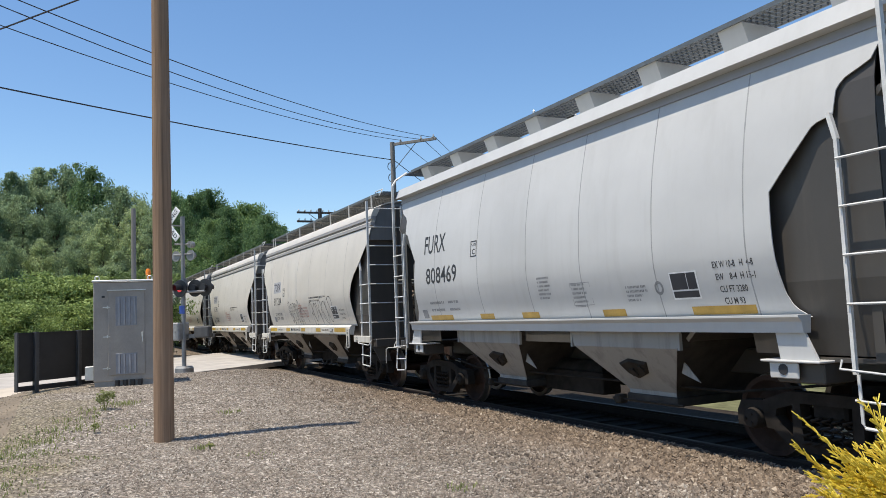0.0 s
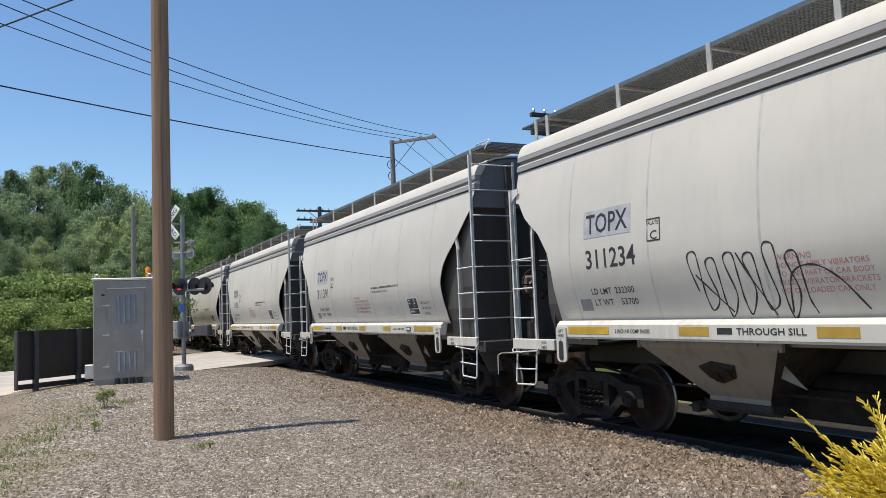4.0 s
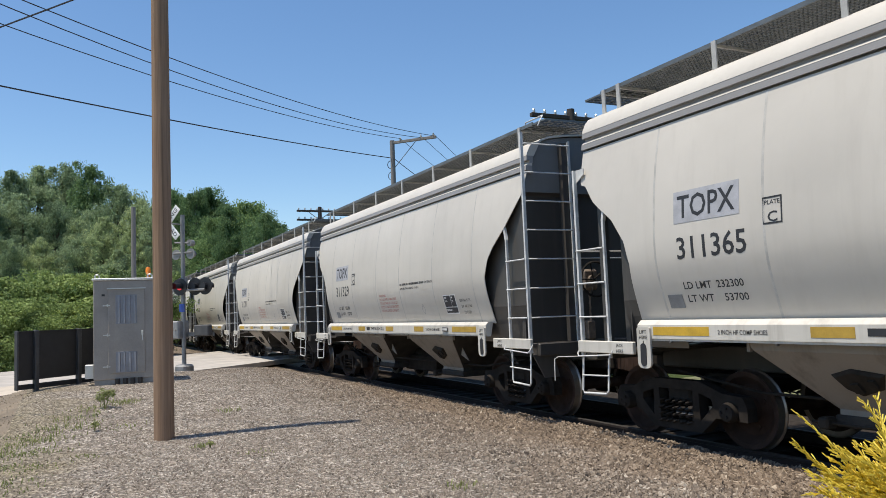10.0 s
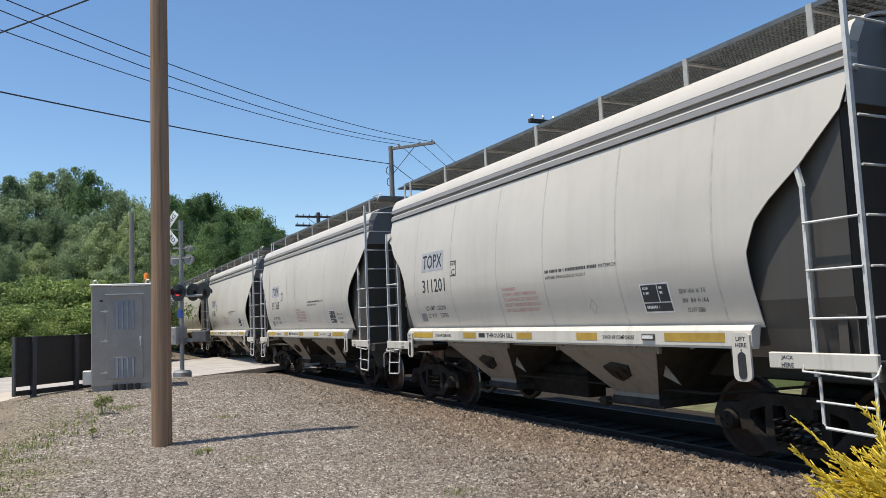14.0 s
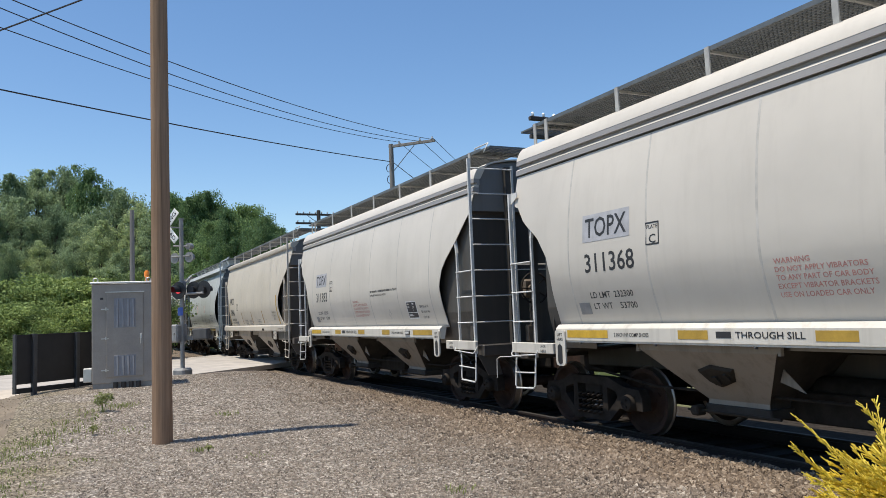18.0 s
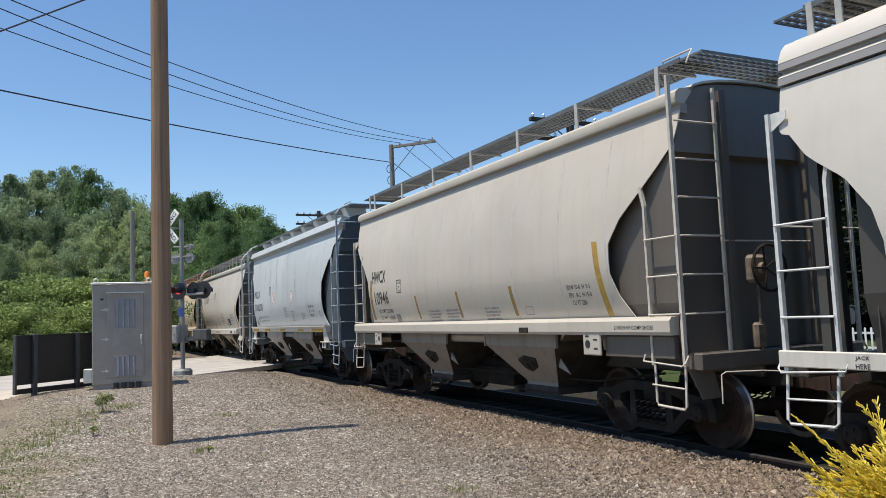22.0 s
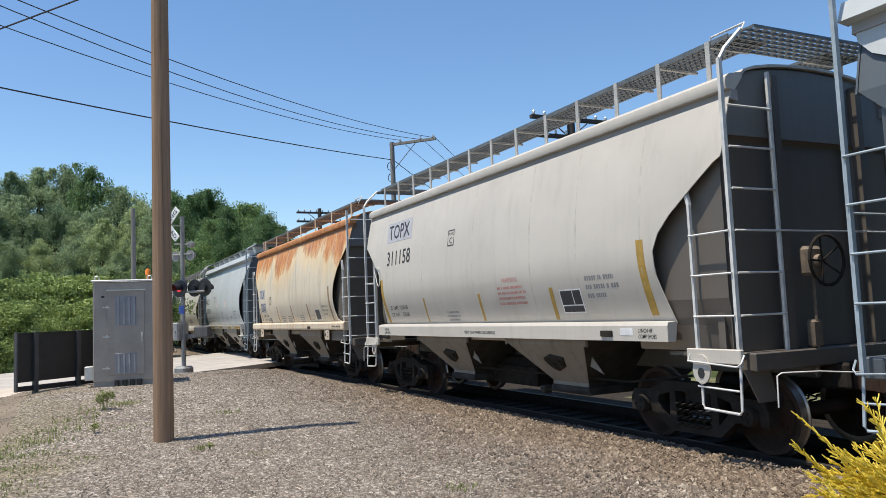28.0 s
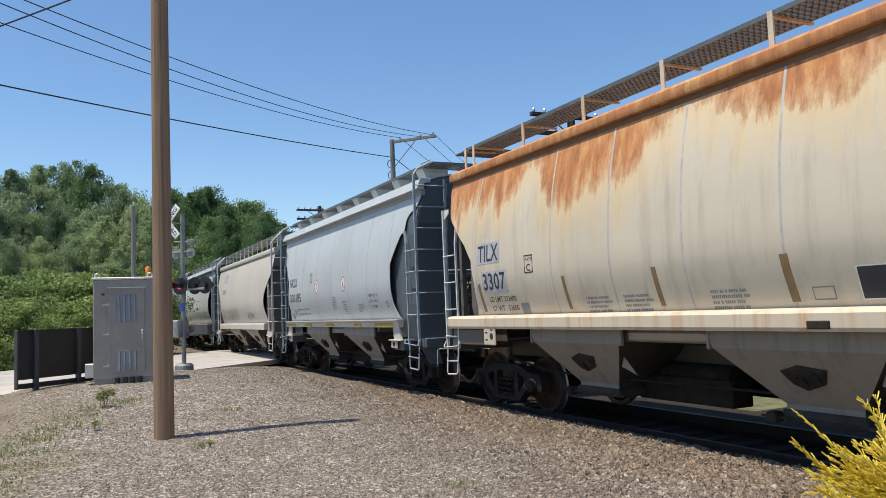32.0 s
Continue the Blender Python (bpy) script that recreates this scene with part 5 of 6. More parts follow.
def tree_meshes(seed, h, r, leaf, limbs=24, twigs=7, per=230, size=0.10, low=0.16):
    """A trunk with rising limbs, each ending in twigs that carry loose sprays of leaves."""
    rnd, rng = random.Random(seed), np.random.default_rng(seed)
    trunk = Form()
    trunk.rod([(0, 0, -0.3), (0.1, 0.05, h * 0.3), (0.0, 0.1, h * 0.6), (0.1, 0, h * 0.92)], 0.0165 * h, 9, 0.03)
    centres, spreads = [], []
    for i in range(limbs):
        t = low + (0.97 - low) * (i + rnd.random()) / limbs
        prof = (1 - abs(2 * (t - low) / (1 - low) - 0.75) ** 2.2 * 0.62) * rnd.uniform(0.62, 1.12)
        if t > 0.85:
            prof *= 0.55
        a = i * 2.4 + rnd.uniform(-0.5, 0.5)
        reach = r * max(0.18, prof)
        z0 = h * max(0.08, t - 0.22)
        tip = Vector((reach * math.cos(a), reach * math.sin(a), h * t))
        knee = Vector((tip.x * 0.5, tip.y * 0.5, z0 + (tip.z - z0) * 0.62))
        trunk.rod([(0.03, 0.03, z0), knee, tip], 0.0055 * h, 5, 0.015)
        for k in range(twigs):
            u = rnd.uniform(0.25, 1.05)
            q = knee.lerp(tip, (u - 0.3) / 0.7) if u > 0.3 else Vector((0, 0, z0)).lerp(knee, u / 0.3)
            q = q + Vector((rnd.gauss(0, 1), rnd.gauss(0, 1), rnd.gauss(0.15, 0.7))) * r * 0.17
            centres.append(tuple(q))
            spreads.append(r * rnd.uniform(0.055, 0.125))
    for k in range(10):
        centres.append((rnd.gauss(0, 0.10) * r, rnd.gauss(0, 0.10) * r, h * rnd.uniform(0.9, 1.0)))
        spreads.append(r * rnd.uniform(0.03, 0.07))
    v, f = leaf_spray(rng, centres, spreads, per, size)
    return trunk.mesh("trunk", BARK, True), Form().add(v, f).mesh("crown", leaf)


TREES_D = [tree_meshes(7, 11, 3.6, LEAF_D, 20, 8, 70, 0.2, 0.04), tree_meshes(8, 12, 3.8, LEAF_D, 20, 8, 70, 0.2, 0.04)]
TREES = [tree_meshes(1, 13, 4.6, LEAF_A), tree_meshes(2, 12, 4.4, LEAF_B), tree_meshes(3, 14, 4.2, LEAF_A, 30), tree_meshes(4, 10, 4.4, LEAF_B)]
BUSHES = [tree_meshes(5, 4.2, 3.0, LEAF_C, 20, 8, 170, 0.075, 0.04), tree_meshes(6, 3.6, 2.8, LEAF_C, 20, 8, 170, 0.075, 0.04)]


def plant(kind, x, y, scale, turn, name, label, category, group, wide=1.25):
    o = thing(name, label, category, group, at=pose(x, y, -0.3, 0, 0, turn) @ Matrix.Diagonal((scale * wide, scale * wide, scale, 1)))
    part("trunk", kind[0], None, o)
    part("crown", kind[1], None, o)
    return o


TL, BL_ = "leafy green roadside tree beyond the crossing", "bright green leafy bush beside the road"
TREE_ROWS = ((2, 53.7, 5.9, 0.85), (0, 53.9, 3.6, 0.9), (0, 56, 2, 0.96), (2, 56, 0.4, 0.93), (1, 52, -1, 0.99), (0, 44, -2.1, 0.72), (2, 41.9, -3, 0.61), (2, 40.8, -3.5, 0.56), (0, 47.9, 2.6, 0.72), (2, 46.8, 4.1, 0.65), (0, 47, 0.9, 0.68), (2, 46, -0.5, 0.6), (0, 42, -1.3, 0.57), (2, 40.9, -2.4, 0.48), (0, 42, -0.2, 0.48), (2, 43, 1.5, 0.47), (0, 41.9, 2.9, 0.48), (0, 40, -1.9, 0.43), (0, 43.7, 5, 0.6), (1, 134.4, -12.9, 1.79), (3, 134.2, -14.5, 2.33), (1, 134, -16.2, 1.89), (3, 115.6, -16, 2.06), (1, 118.1, -18, 1.81), (3, 119.8, -20, 2), (1, 88.3, -16, 1.23), (3, 90.7, -18, 1.54), (1, 93.5, -20, 1.29), (3, 70.2, -16, 1.16), (3, 74.9, -18, 1.13), (1, 133.9, -17.3, 1.54), (3, 100.7, -16, 1.48), (1, 95, -18, 1.14), (3, 134.1, -15.3, 1.85))
for i, (k_, x_, y_, s_) in enumerate(TREE_ROWS):
    plant(TREES[k_], x_, y_, s_, 67 * i, "tree", TL, "tree", "trees beyond the crossing", (0.66, 0.58, 0.74)[i % 3])
BUSH_ROWS = ((0, 37.9, 2.5, 0.96), (1, 39, 1.4, 1.16), (0, 39, 0.3, 1.01), (1, 39, -0.8, 1.11), (0, 39.9, -2.1, 1.11), (1, 39.4, -2.9, 1.18), (0, 37.8, 3.5, 0.99), (1, 36, 1.8, 0.82), (0, 37, 0.7, 0.67), (1, 35.9, 2.7, 0.8), (0, 37.5, -0.4, 0.64))
for i, (k_, x_, y_, s_) in enumerate(BUSH_ROWS):
    plant(BUSHES[k_], x_, y_, s_, 83 * i, "bush", BL_, "bush", "bushes beside the road", 0.62 if y_ < -1.5 else 0.95)

# golden cypress beside the eye
def cypress():
    """Stems and feathery fronds of a golden shrub."""
    rnd = random.Random(9)
    tw, stem = Form(), Form()
    for i in range(400):
        a, e = rnd.uniform(0, 6.28), rnd.uniform(0.05, 1.40)
        if i > 320:
            a, e = rnd.uniform(0.3, 1.9), rnd.uniform(0.12, 0.75)
        d = Vector((math.cos(a) * math.cos(e), math.sin(a) * math.cos(e), math.sin(e)))
        L = rnd.uniform(0.42, 0.74) * (0.92 + 0.22 * e) * (1.25 if i % 13 == 0 else 1.0)
        bend, side = rnd.uniform(-0.05, 0.30), d.cross(Vector((rnd.gauss(0, 0.4), rnd.gauss(0, 0.4), 1))).normalized()
        base = Vector((rnd.gauss(0, 0.12), rnd.gauss(0, 0.12), rnd.uniform(0.0, 0.25)))
        wob = rnd.uniform(-0.12, 0.12)
        pts = [base + d * L * t + side * wob * math.sin(t * 3.0) * L + Vector((0, 0, -bend * L * t * t)) for t in np.linspace(0, 1, 10)]
        stem.rod(pts[:6], 0.006, 4, 0.004)
        tw.rod(pts[3:], 0.006, 4, 0.0035)
        for k in range(3, 10):
            run = (pts[k] - pts[k - 1]).normalized()
            for s in range(7):
                p = pts[k - 1].lerp(pts[k], rnd.random())
                t = (run * 1.25 + side * rnd.choice((-1, 1)) * rnd.uniform(0.5, 1.0) + Vector((rnd.gauss(0, 0.3), rnd.gauss(0, 0.3), rnd.gauss(0.05, 0.3)))).normalized()
                l = rnd.uniform(0.03, 0.085) * (1.1 - 0.05 * k)
                q = p + t * l * 0.55
                tw.rod([p, q, p + t * l + run * 0.012], 0.0052, 3, 0.0032)
                t2 = (t + run * 0.8 - side * rnd.gauss(0, 0.5)).normalized()
                tw.rod([q, q + t2 * l * 0.6], 0.0046, 3, 0.003)
    return stem, tw


st_, tw_ = cypress()
bush = thing("golden_shrub", "bright yellow threadleaf cypress shrub in gravel", "shrub", at=pose(3.0, -4.76, 0.12))
part("woody_stem", st_, BARK, bush)
part("foliage", tw_, LEAF_Y, bush)


# ---- loose stones over the near gravel ----
def stones(count, seed):
    rng = np.random.default_rng(seed)
    base = np.array([(1, 0, 0), (-1, 0, 0), (0, 1, 0), (0, -1, 0), (0, 0, 1), (0, 0, -1)], float)
    tri = np.array([(0, 2, 4), (2, 1, 4), (1, 3, 4), (3, 0, 4), (2, 0, 5), (1, 2, 5), (3, 1, 5), (0, 3, 5)])
    V, F = [], []
    n = 0
    while n < count:
        d, a = 4.5 + 16 * rng.random() ** 1.4, math.radians(rng.uniform(-58, 8))
        x, y = d * math.cos(a), d * math.sin(a)
        w = y - TRACK_Y
        if w < 1.0 or y > 1.8 or (Vector((x, y)) - ROAD_A).dot(ROAD_NOR) > -0.3:
            continue
        if rng.random() < 0.75 * smooth(-1.2, 0.8, y):
            continue
        s = rng.uniform(0.007, 0.020) * (1.6 - 0.85 * smooth(2.4, 5.0, w))
        q = base * (1 + rng.uniform(-0.45, 0.45, (6, 1))) * rng.uniform(0.6, 1.3, (1, 3)) * s
        c, k = math.cos(rng.uniform(0, 6.28)), rng.uniform(-1, 1)
        sn = math.sqrt(1 - c * c)
        q = q @ np.array([(c, sn, 0), (-sn, c, 0), (0, 0, 1)]) @ np.array([(1, 0, 0), (0, math.cos(k), math.sin(k)), (0, -math.sin(k), math.cos(k))])
        V.append(q + (x, y, height(x, y) + s * 0.25))
        F.append(tri + 6 * n)
        n += 1
    return np.concatenate(V).tolist(), np.concatenate(F).tolist()


vs_, fs_ = stones(95000, 4)
tagged(thing("loose_stones", "loose grey crushed stones on the ground", "gravel", form=Form().add(vs_, fs_), material=STONE, kind="stuff"))

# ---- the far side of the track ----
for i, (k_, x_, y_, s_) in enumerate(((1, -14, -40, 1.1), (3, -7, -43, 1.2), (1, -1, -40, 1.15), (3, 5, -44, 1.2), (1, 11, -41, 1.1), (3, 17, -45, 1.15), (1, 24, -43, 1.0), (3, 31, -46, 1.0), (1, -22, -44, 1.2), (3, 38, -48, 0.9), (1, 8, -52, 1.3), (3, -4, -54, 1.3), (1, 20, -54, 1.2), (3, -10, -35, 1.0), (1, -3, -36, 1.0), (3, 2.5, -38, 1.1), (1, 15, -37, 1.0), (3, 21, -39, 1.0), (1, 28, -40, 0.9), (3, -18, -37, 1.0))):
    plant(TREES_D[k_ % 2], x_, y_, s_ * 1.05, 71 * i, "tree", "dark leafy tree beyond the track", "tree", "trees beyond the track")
for i, (x_, y_, s_) in enumerate(((-10, -33, 0.8), (-3, -35, 0.9), (4, -34, 0.8), (12, -36, 0.9), (20, -37, 0.8), (28, -38, 0.9))):
    plant(TREES_D[i % 2], x_, y_, s_ * 0.4, 59 * i, "bush", "dark green bush behind the picket fence", "bush", "bushes beyond the track")
pick = thing("picket_fence", "white picket fence on grass beyond the track", "fence", at=pose(-16, -27, -0.45))
for z_ in (0.3, 0.85):
    part("fence_rail", Form().box(0, 40, -0.02, 0.02, z_, z_ + 0.08), SIGNWHITE, pick)
pm_ = Form().prism([(-0.04, 0.05), (0.04, 0.05), (0.04, 1.05), (0.0, 1.12), (-0.04, 1.05)], "y", 0.021, 0.04).mesh("picket", SIGNWHITE)
for i in range(160):
    part("picket", pm_, None, pick, at=pose(0.1 + 0.25 * i, 0, 0))
house = thing("house", "red brick house with a dark roof beyond the track", "house", at=pose(6.5, -37, -0.45))
BRICKRED = plain("red_brick_wall", (0.30, 0.13, 0.09), 0.9, 0.0, 0.2, 3.0, 0.4)
SHINGLE = plain("dark_roof_shingle", (0.07, 0.065, 0.06), 0.9, 0.0, 0.25, 3.0, 0.5)
part("wall", Form().box(-5, 5, -4, 4, 0, 3.0, 0.02), BRICKRED, house)
part("roof", Form().prism([(-4.5, 2.95), (4.5, 2.95), (0, 5.2)], "x", -5.4, 5.4), SHINGLE, house)
for x_ in (-3.2, 0.2, 3.2):
    w_ = part("window", Form().box(x_ - 0.55, x_ + 0.55, 4.0, 4.05, 1.0, 2.3, 0.01), SIGNWHITE, house)
    part("pane", Form().box(x_ - 0.46, x_ + 0.46, 4.052, 4.06, 1.1, 2.2), BLACKBOX, w_)


def grass_tufts(spots, seed, name, label, hgt, leaf):
    rnd = random.Random(seed)
    f = Form()
    for x, y, r, n in spots:
        for _ in range(n):
            px, py = x + rnd.gauss(0, r), y + rnd.gauss(0, r)
            z, a, h = height(px, py), rnd.uniform(0, 6.28), hgt * rnd.uniform(0.5, 1.2)
            d = Vector((math.cos(a), math.sin(a), 0))
            n_ = Vector((-d.y, d.x, 0)) * 0.006
            b, m, t = Vector((px, py, z - 0.01)), Vector((px, py, z + h * 0.6)) + d * h * 0.2, Vector((px, py, z + h)) + d * h * 0.6
            f.add([b - n_, b + n_, m + n_, m - n_, t], [(0, 1, 2, 3), (3, 2, 4)])
    return thing(name, label, "grass", form=f, material=leaf, kind="stuff")


grass_tufts([(11.6, 0.35, 0.22, 90), (12.2, 0.15, 0.2, 90), (12.9, 0.0, 0.25, 90), (13.6, -0.25, 0.2, 70), (11.0, 0.75, 0.3, 90), (14.0, -0.75, 0.12, 120), (9.6, -1.35, 0.06, 25), (10.2, 1.2, 0.4, 70), (6.0, -3.0, 0.06, 30), (12.4, -2.2, 0.08, 40)], 3, "grass_tufts", "thin pale grass growing through the gravel", 0.06, LEAF_W)
grass_tufts([(8.4 + 0.33 * i + 0.25 * math.sin(i * 2.3), 0.62 + 0.3 * math.sin(i * 1.7), 0.16, 60) for i in range(12)] + [(9.9, -0.1, 0.1, 40), (11.9, -0.62, 0.16, 60), (8.9, -1.9, 0.12, 30)], 5, "grass_tufts", "low pale yellow-green growth in the gravel", 0.03, LEAF_W)


def weed(x, y, h, seed):
    rnd = random.Random(seed)
    w = thing("weed", "small leafy green weed in the gravel", "weed", "weeds in the gravel", at=pose(x, y, height(x, y)))
    s, l = Form(), Form()
    for k in range(5):
        a = rnd.uniform(0, 6.28)
        tip = Vector((math.cos(a) * 0.3 * h, math.sin(a) * 0.3 * h, h * rnd.uniform(0.7, 1.0)))
        s.rod([(0, 0, -0.02), tip * 0.5 + Vector((0, 0, 0.03)), tip], 0.006, 4, 0.002)
        leaf_cloud(l, rnd, tip * 0.75, 0.02 + 0.2 * h, int(10 + 90 * h), 0.012 + 0.055 * h)
    part("stalk", s, LEAF_W, w)
    part("leafage", l, LEAF_W, w)["kind"] = "stuff"


weed(13.6, -0.45, 0.34, 1)
weed(11.75, -0.25, 0.14, 2)
weed(9.5, -1.45, 0.08, 4)

# ---- the train ----
CARS = []        # (car, place along the train)


def marks_a(car, number, tint=0):
    """Writing and strips of the cars with the shade-toned band at the roof edge."""
    patch(car, "name_panel", 3.74, 3.03, 0.98, 0.37, PANEL_GREY)
    marking(car, "TOPX", 3.68, 2.98, 0.86, 0.27, INK, 0.005)
    marking(car, number, 3.71, 2.50, 1.02, 0.26, INK)
    marking(car, "LD LMT  232300", 3.70, 1.98, 0.88, 0.085, INK)
    marking(car, "LT WT    53700", 3.68, 1.83, 0.88, 0.085, INK)
    patch(car, "card_board", 4.00, 1.84, 0.24, 0.16, INK_GREY, 0.006, "small wire-framed card holder")
    outline(car, 2.46, 2.78, 0.24, 0.28, INK)
    marking(car, "C", 2.40, 2.63, 0.12, 0.11, INK)
    marking(car, "PLATE", 2.435, 2.745, 0.19, 0.045, INK)
    for i, (t, w) in enumerate((("WARNING", 0.42), ("DO NOT APPLY VIBRATORS", 1.0), ("TO ANY PART OF CAR BODY", 1.04), ("EXCEPT VIBRATOR BRACKETS", 1.06), ("USE ON LOADED CAR ONLY", 1.0))):
        marking(car, t, 0.615, 2.185 - 0.085 * i, w, 0.055, INK_RED)
    bars(car, -0.69, 2.378, (1.24,), 0.044, 0.105, INK, name="stencilled_line")
    marking(car, "EXTERIOR", -1.98, 2.376, 0.37, 0.046, INK)
    marking(car, "APPLIED PARAGOULD 10-2011", -0.69, 2.29, 0.98, 0.046, INK)
    diamond(car, -1.70, 1.812, 0.105)
    patch(car, "data_panel", -2.72, 2.06, 0.51, 0.36, WHITEINK, 0.002, "black data panel in a white frame")
    for x, z, w, h in ((-2.74, 2.045, 0.28, 0.21), (-3.035, 2.045, 0.175, 0.21), (-2.74, 1.82, 0.47, 0.10)):
        patch(car, "data_field", x, z, w, h, BLACKBOX, 0.0045)
    bars(car, -2.77, 2.02, (0.10, 0.10), 0.03, 0.06, WHITEINK, 0.0075)
    bars(car, -3.06, 2.02, (0.05, 0.05), 0.03, 0.06, WHITEINK, 0.0075)
    bars(car, -2.77, 1.79, (0.22,), 0.035, 0.06, WHITEINK, 0.0075)
    marking(car, "EXW 10-6  H  7-5", -3.38, 1.97, 0.41, 0.055, INK)
    marking(car, "EW   8-0  H 14-6", -3.40, 1.86, 0.40, 0.055, INK)
    marking(car, "CU FT 3260", -3.44, 1.75, 0.27, 0.055, INK)
    for x0, x1 in ((4.18, 3.28), (1.99, 1.53), (0.17, -0.27), (-1.42, -1.88), (-3.17, -4.10)):
        part("reflector_strip", Form().box(x1, x0, 1.6155, 1.6185, 1.366, 1.468), YELLOW if x0 > 4 else DULLYELLOW, car, "yellow reflective strip")
    for t, x, w, h in (("THROUGH SILL", 1.14, 0.86, 0.07), ("2 INCH HF COMP SHOES", -2.0, 0.63, 0.05), ("2 INCH HF COMP SHOES", 3.15, 0.66, 0.05)):
        v, f = glyphs(t, w, h)
        part("lettering", Form().add([(x - a, 1.6185, 1.385 + b) for a, b in v], [tuple(reversed(q)) for q in f]), INK, car)
    part("sill_mark", Form().box(1.20, 1.41, 1.6155, 1.618, 1.385, 1.455), INK, car)
    tag = part("tag_reader", Form().box(-3.01, -2.78, 1.61, 1.635, 1.375, 1.455, 0.008), GALVED, car)
    part("tag_face", Form().box(-2.99, -2.80, 1.6355, 1.638, 1.395, 1.435), LADDER, tag)
    g = Form()
    for x in (3.9, 2.4, 0.9, -1.05, -2.62, -3.6):
        g.disc((x, 1.60, 1.287), 0.015, "y", 0.04, 7, 0.011)
    part("sill_bolts", g, GALVED, car)["kind"] = "stuff"
    for e in (-1, 1):
        v, f = glyphs("LIFT", 0.125, 0.042)
        part("lettering", Form().add([(e * 4.335 + 0.062 - a, 1.6465, 1.385 + b) for a, b in v], [tuple(reversed(q)) for q in f]), INK, car)
        v, f = glyphs("HERE", 0.145, 0.042)
        part("lettering", Form().add([(e * 4.335 + 0.072 - a, 1.6465, 1.32 + b) for a, b in v], [tuple(reversed(q)) for q in f]), INK, car)
        part("arrow_mark", Form().box(e * 4.335 - 0.006, e * 4.335 + 0.006, 1.6445, 1.6465, 1.235, 1.30), INK, car)
        for t, z in (("JACK", 1.20), ("HERE", 1.13)):
            v, f = glyphs(t, 0.14, 0.045)
            part("lettering", Form().add([(e * 4.86 + 0.085 - a, 1.5825, z + b) for a, b in v], [tuple(reversed(q)) for q in f]), INK, car)


def outline(car, x, z, w, h, ink, t=0.018):
    f = Form()
    for a, b, c, d in ((0, w, 0, t), (0, w, h - t, h), (0, t, t, h - t), (w - t, w, t, h - t)):
        f.add([on_side(x - a, z - c, 0.003), on_side(x - b, z - c, 0.003), on_side(x - b, z - d, 0.003), on_side(x - a, z - d, 0.003)], [(3, 2, 1, 0)])
    part("plate_mark", f, ink, car)


def diamond(car, x, z, r, t=0.2):
    f = Form()
    o = [on_side(x - r * 0.8 * a, z + r * b, 0.003) for a, b in ((0, 1), (1, 0), (0, -1), (-1, 0))]
    i = [on_side(x - r * 0.8 * a * 0.88, z + r * b * 0.88, 0.003) for a, b in ((0, 1), (1, 0), (0, -1), (-1, 0))]
    f.add(o + i, [(k, (k + 1) % 4, 4 + (k + 1) % 4, 4 + k) for k in range(4)])
    part("diamond_mark", f, INK_GREY, car)


def ring_mark(car, x, z, r, ink, inner=0.8, name="ring_mark", off=0.0035):
    f, n = Form(), 22
    o = [on_side(x - r * 0.9 * math.cos(6.28319 * k / n), z + r * math.sin(6.28319 * k / n), off) for k in range(n)]
    i = [on_side(x - r * 0.9 * inner * math.cos(6.28319 * k / n), z + r * inner * math.sin(6.28319 * k / n), off) for k in range(n)]
    f.add(o + i, [(k, n + k, n + (k + 1) % n, (k + 1) % n) for k in range(n)])
    part(name, f, ink, car)


def line_mark(car, a, b, t, ink, off=0.005, name="stroke"):
    a, b = Vector(a), Vector(b)
    n = Vector((-(b - a).y, (b - a).x)).normalized() * t / 2
    q = [a + n, b + n, b - n, a - n]
    part(name, Form().add([on_side(p.x, p.y, off) for p in q], [(0, 1, 2, 3)]), ink, car)


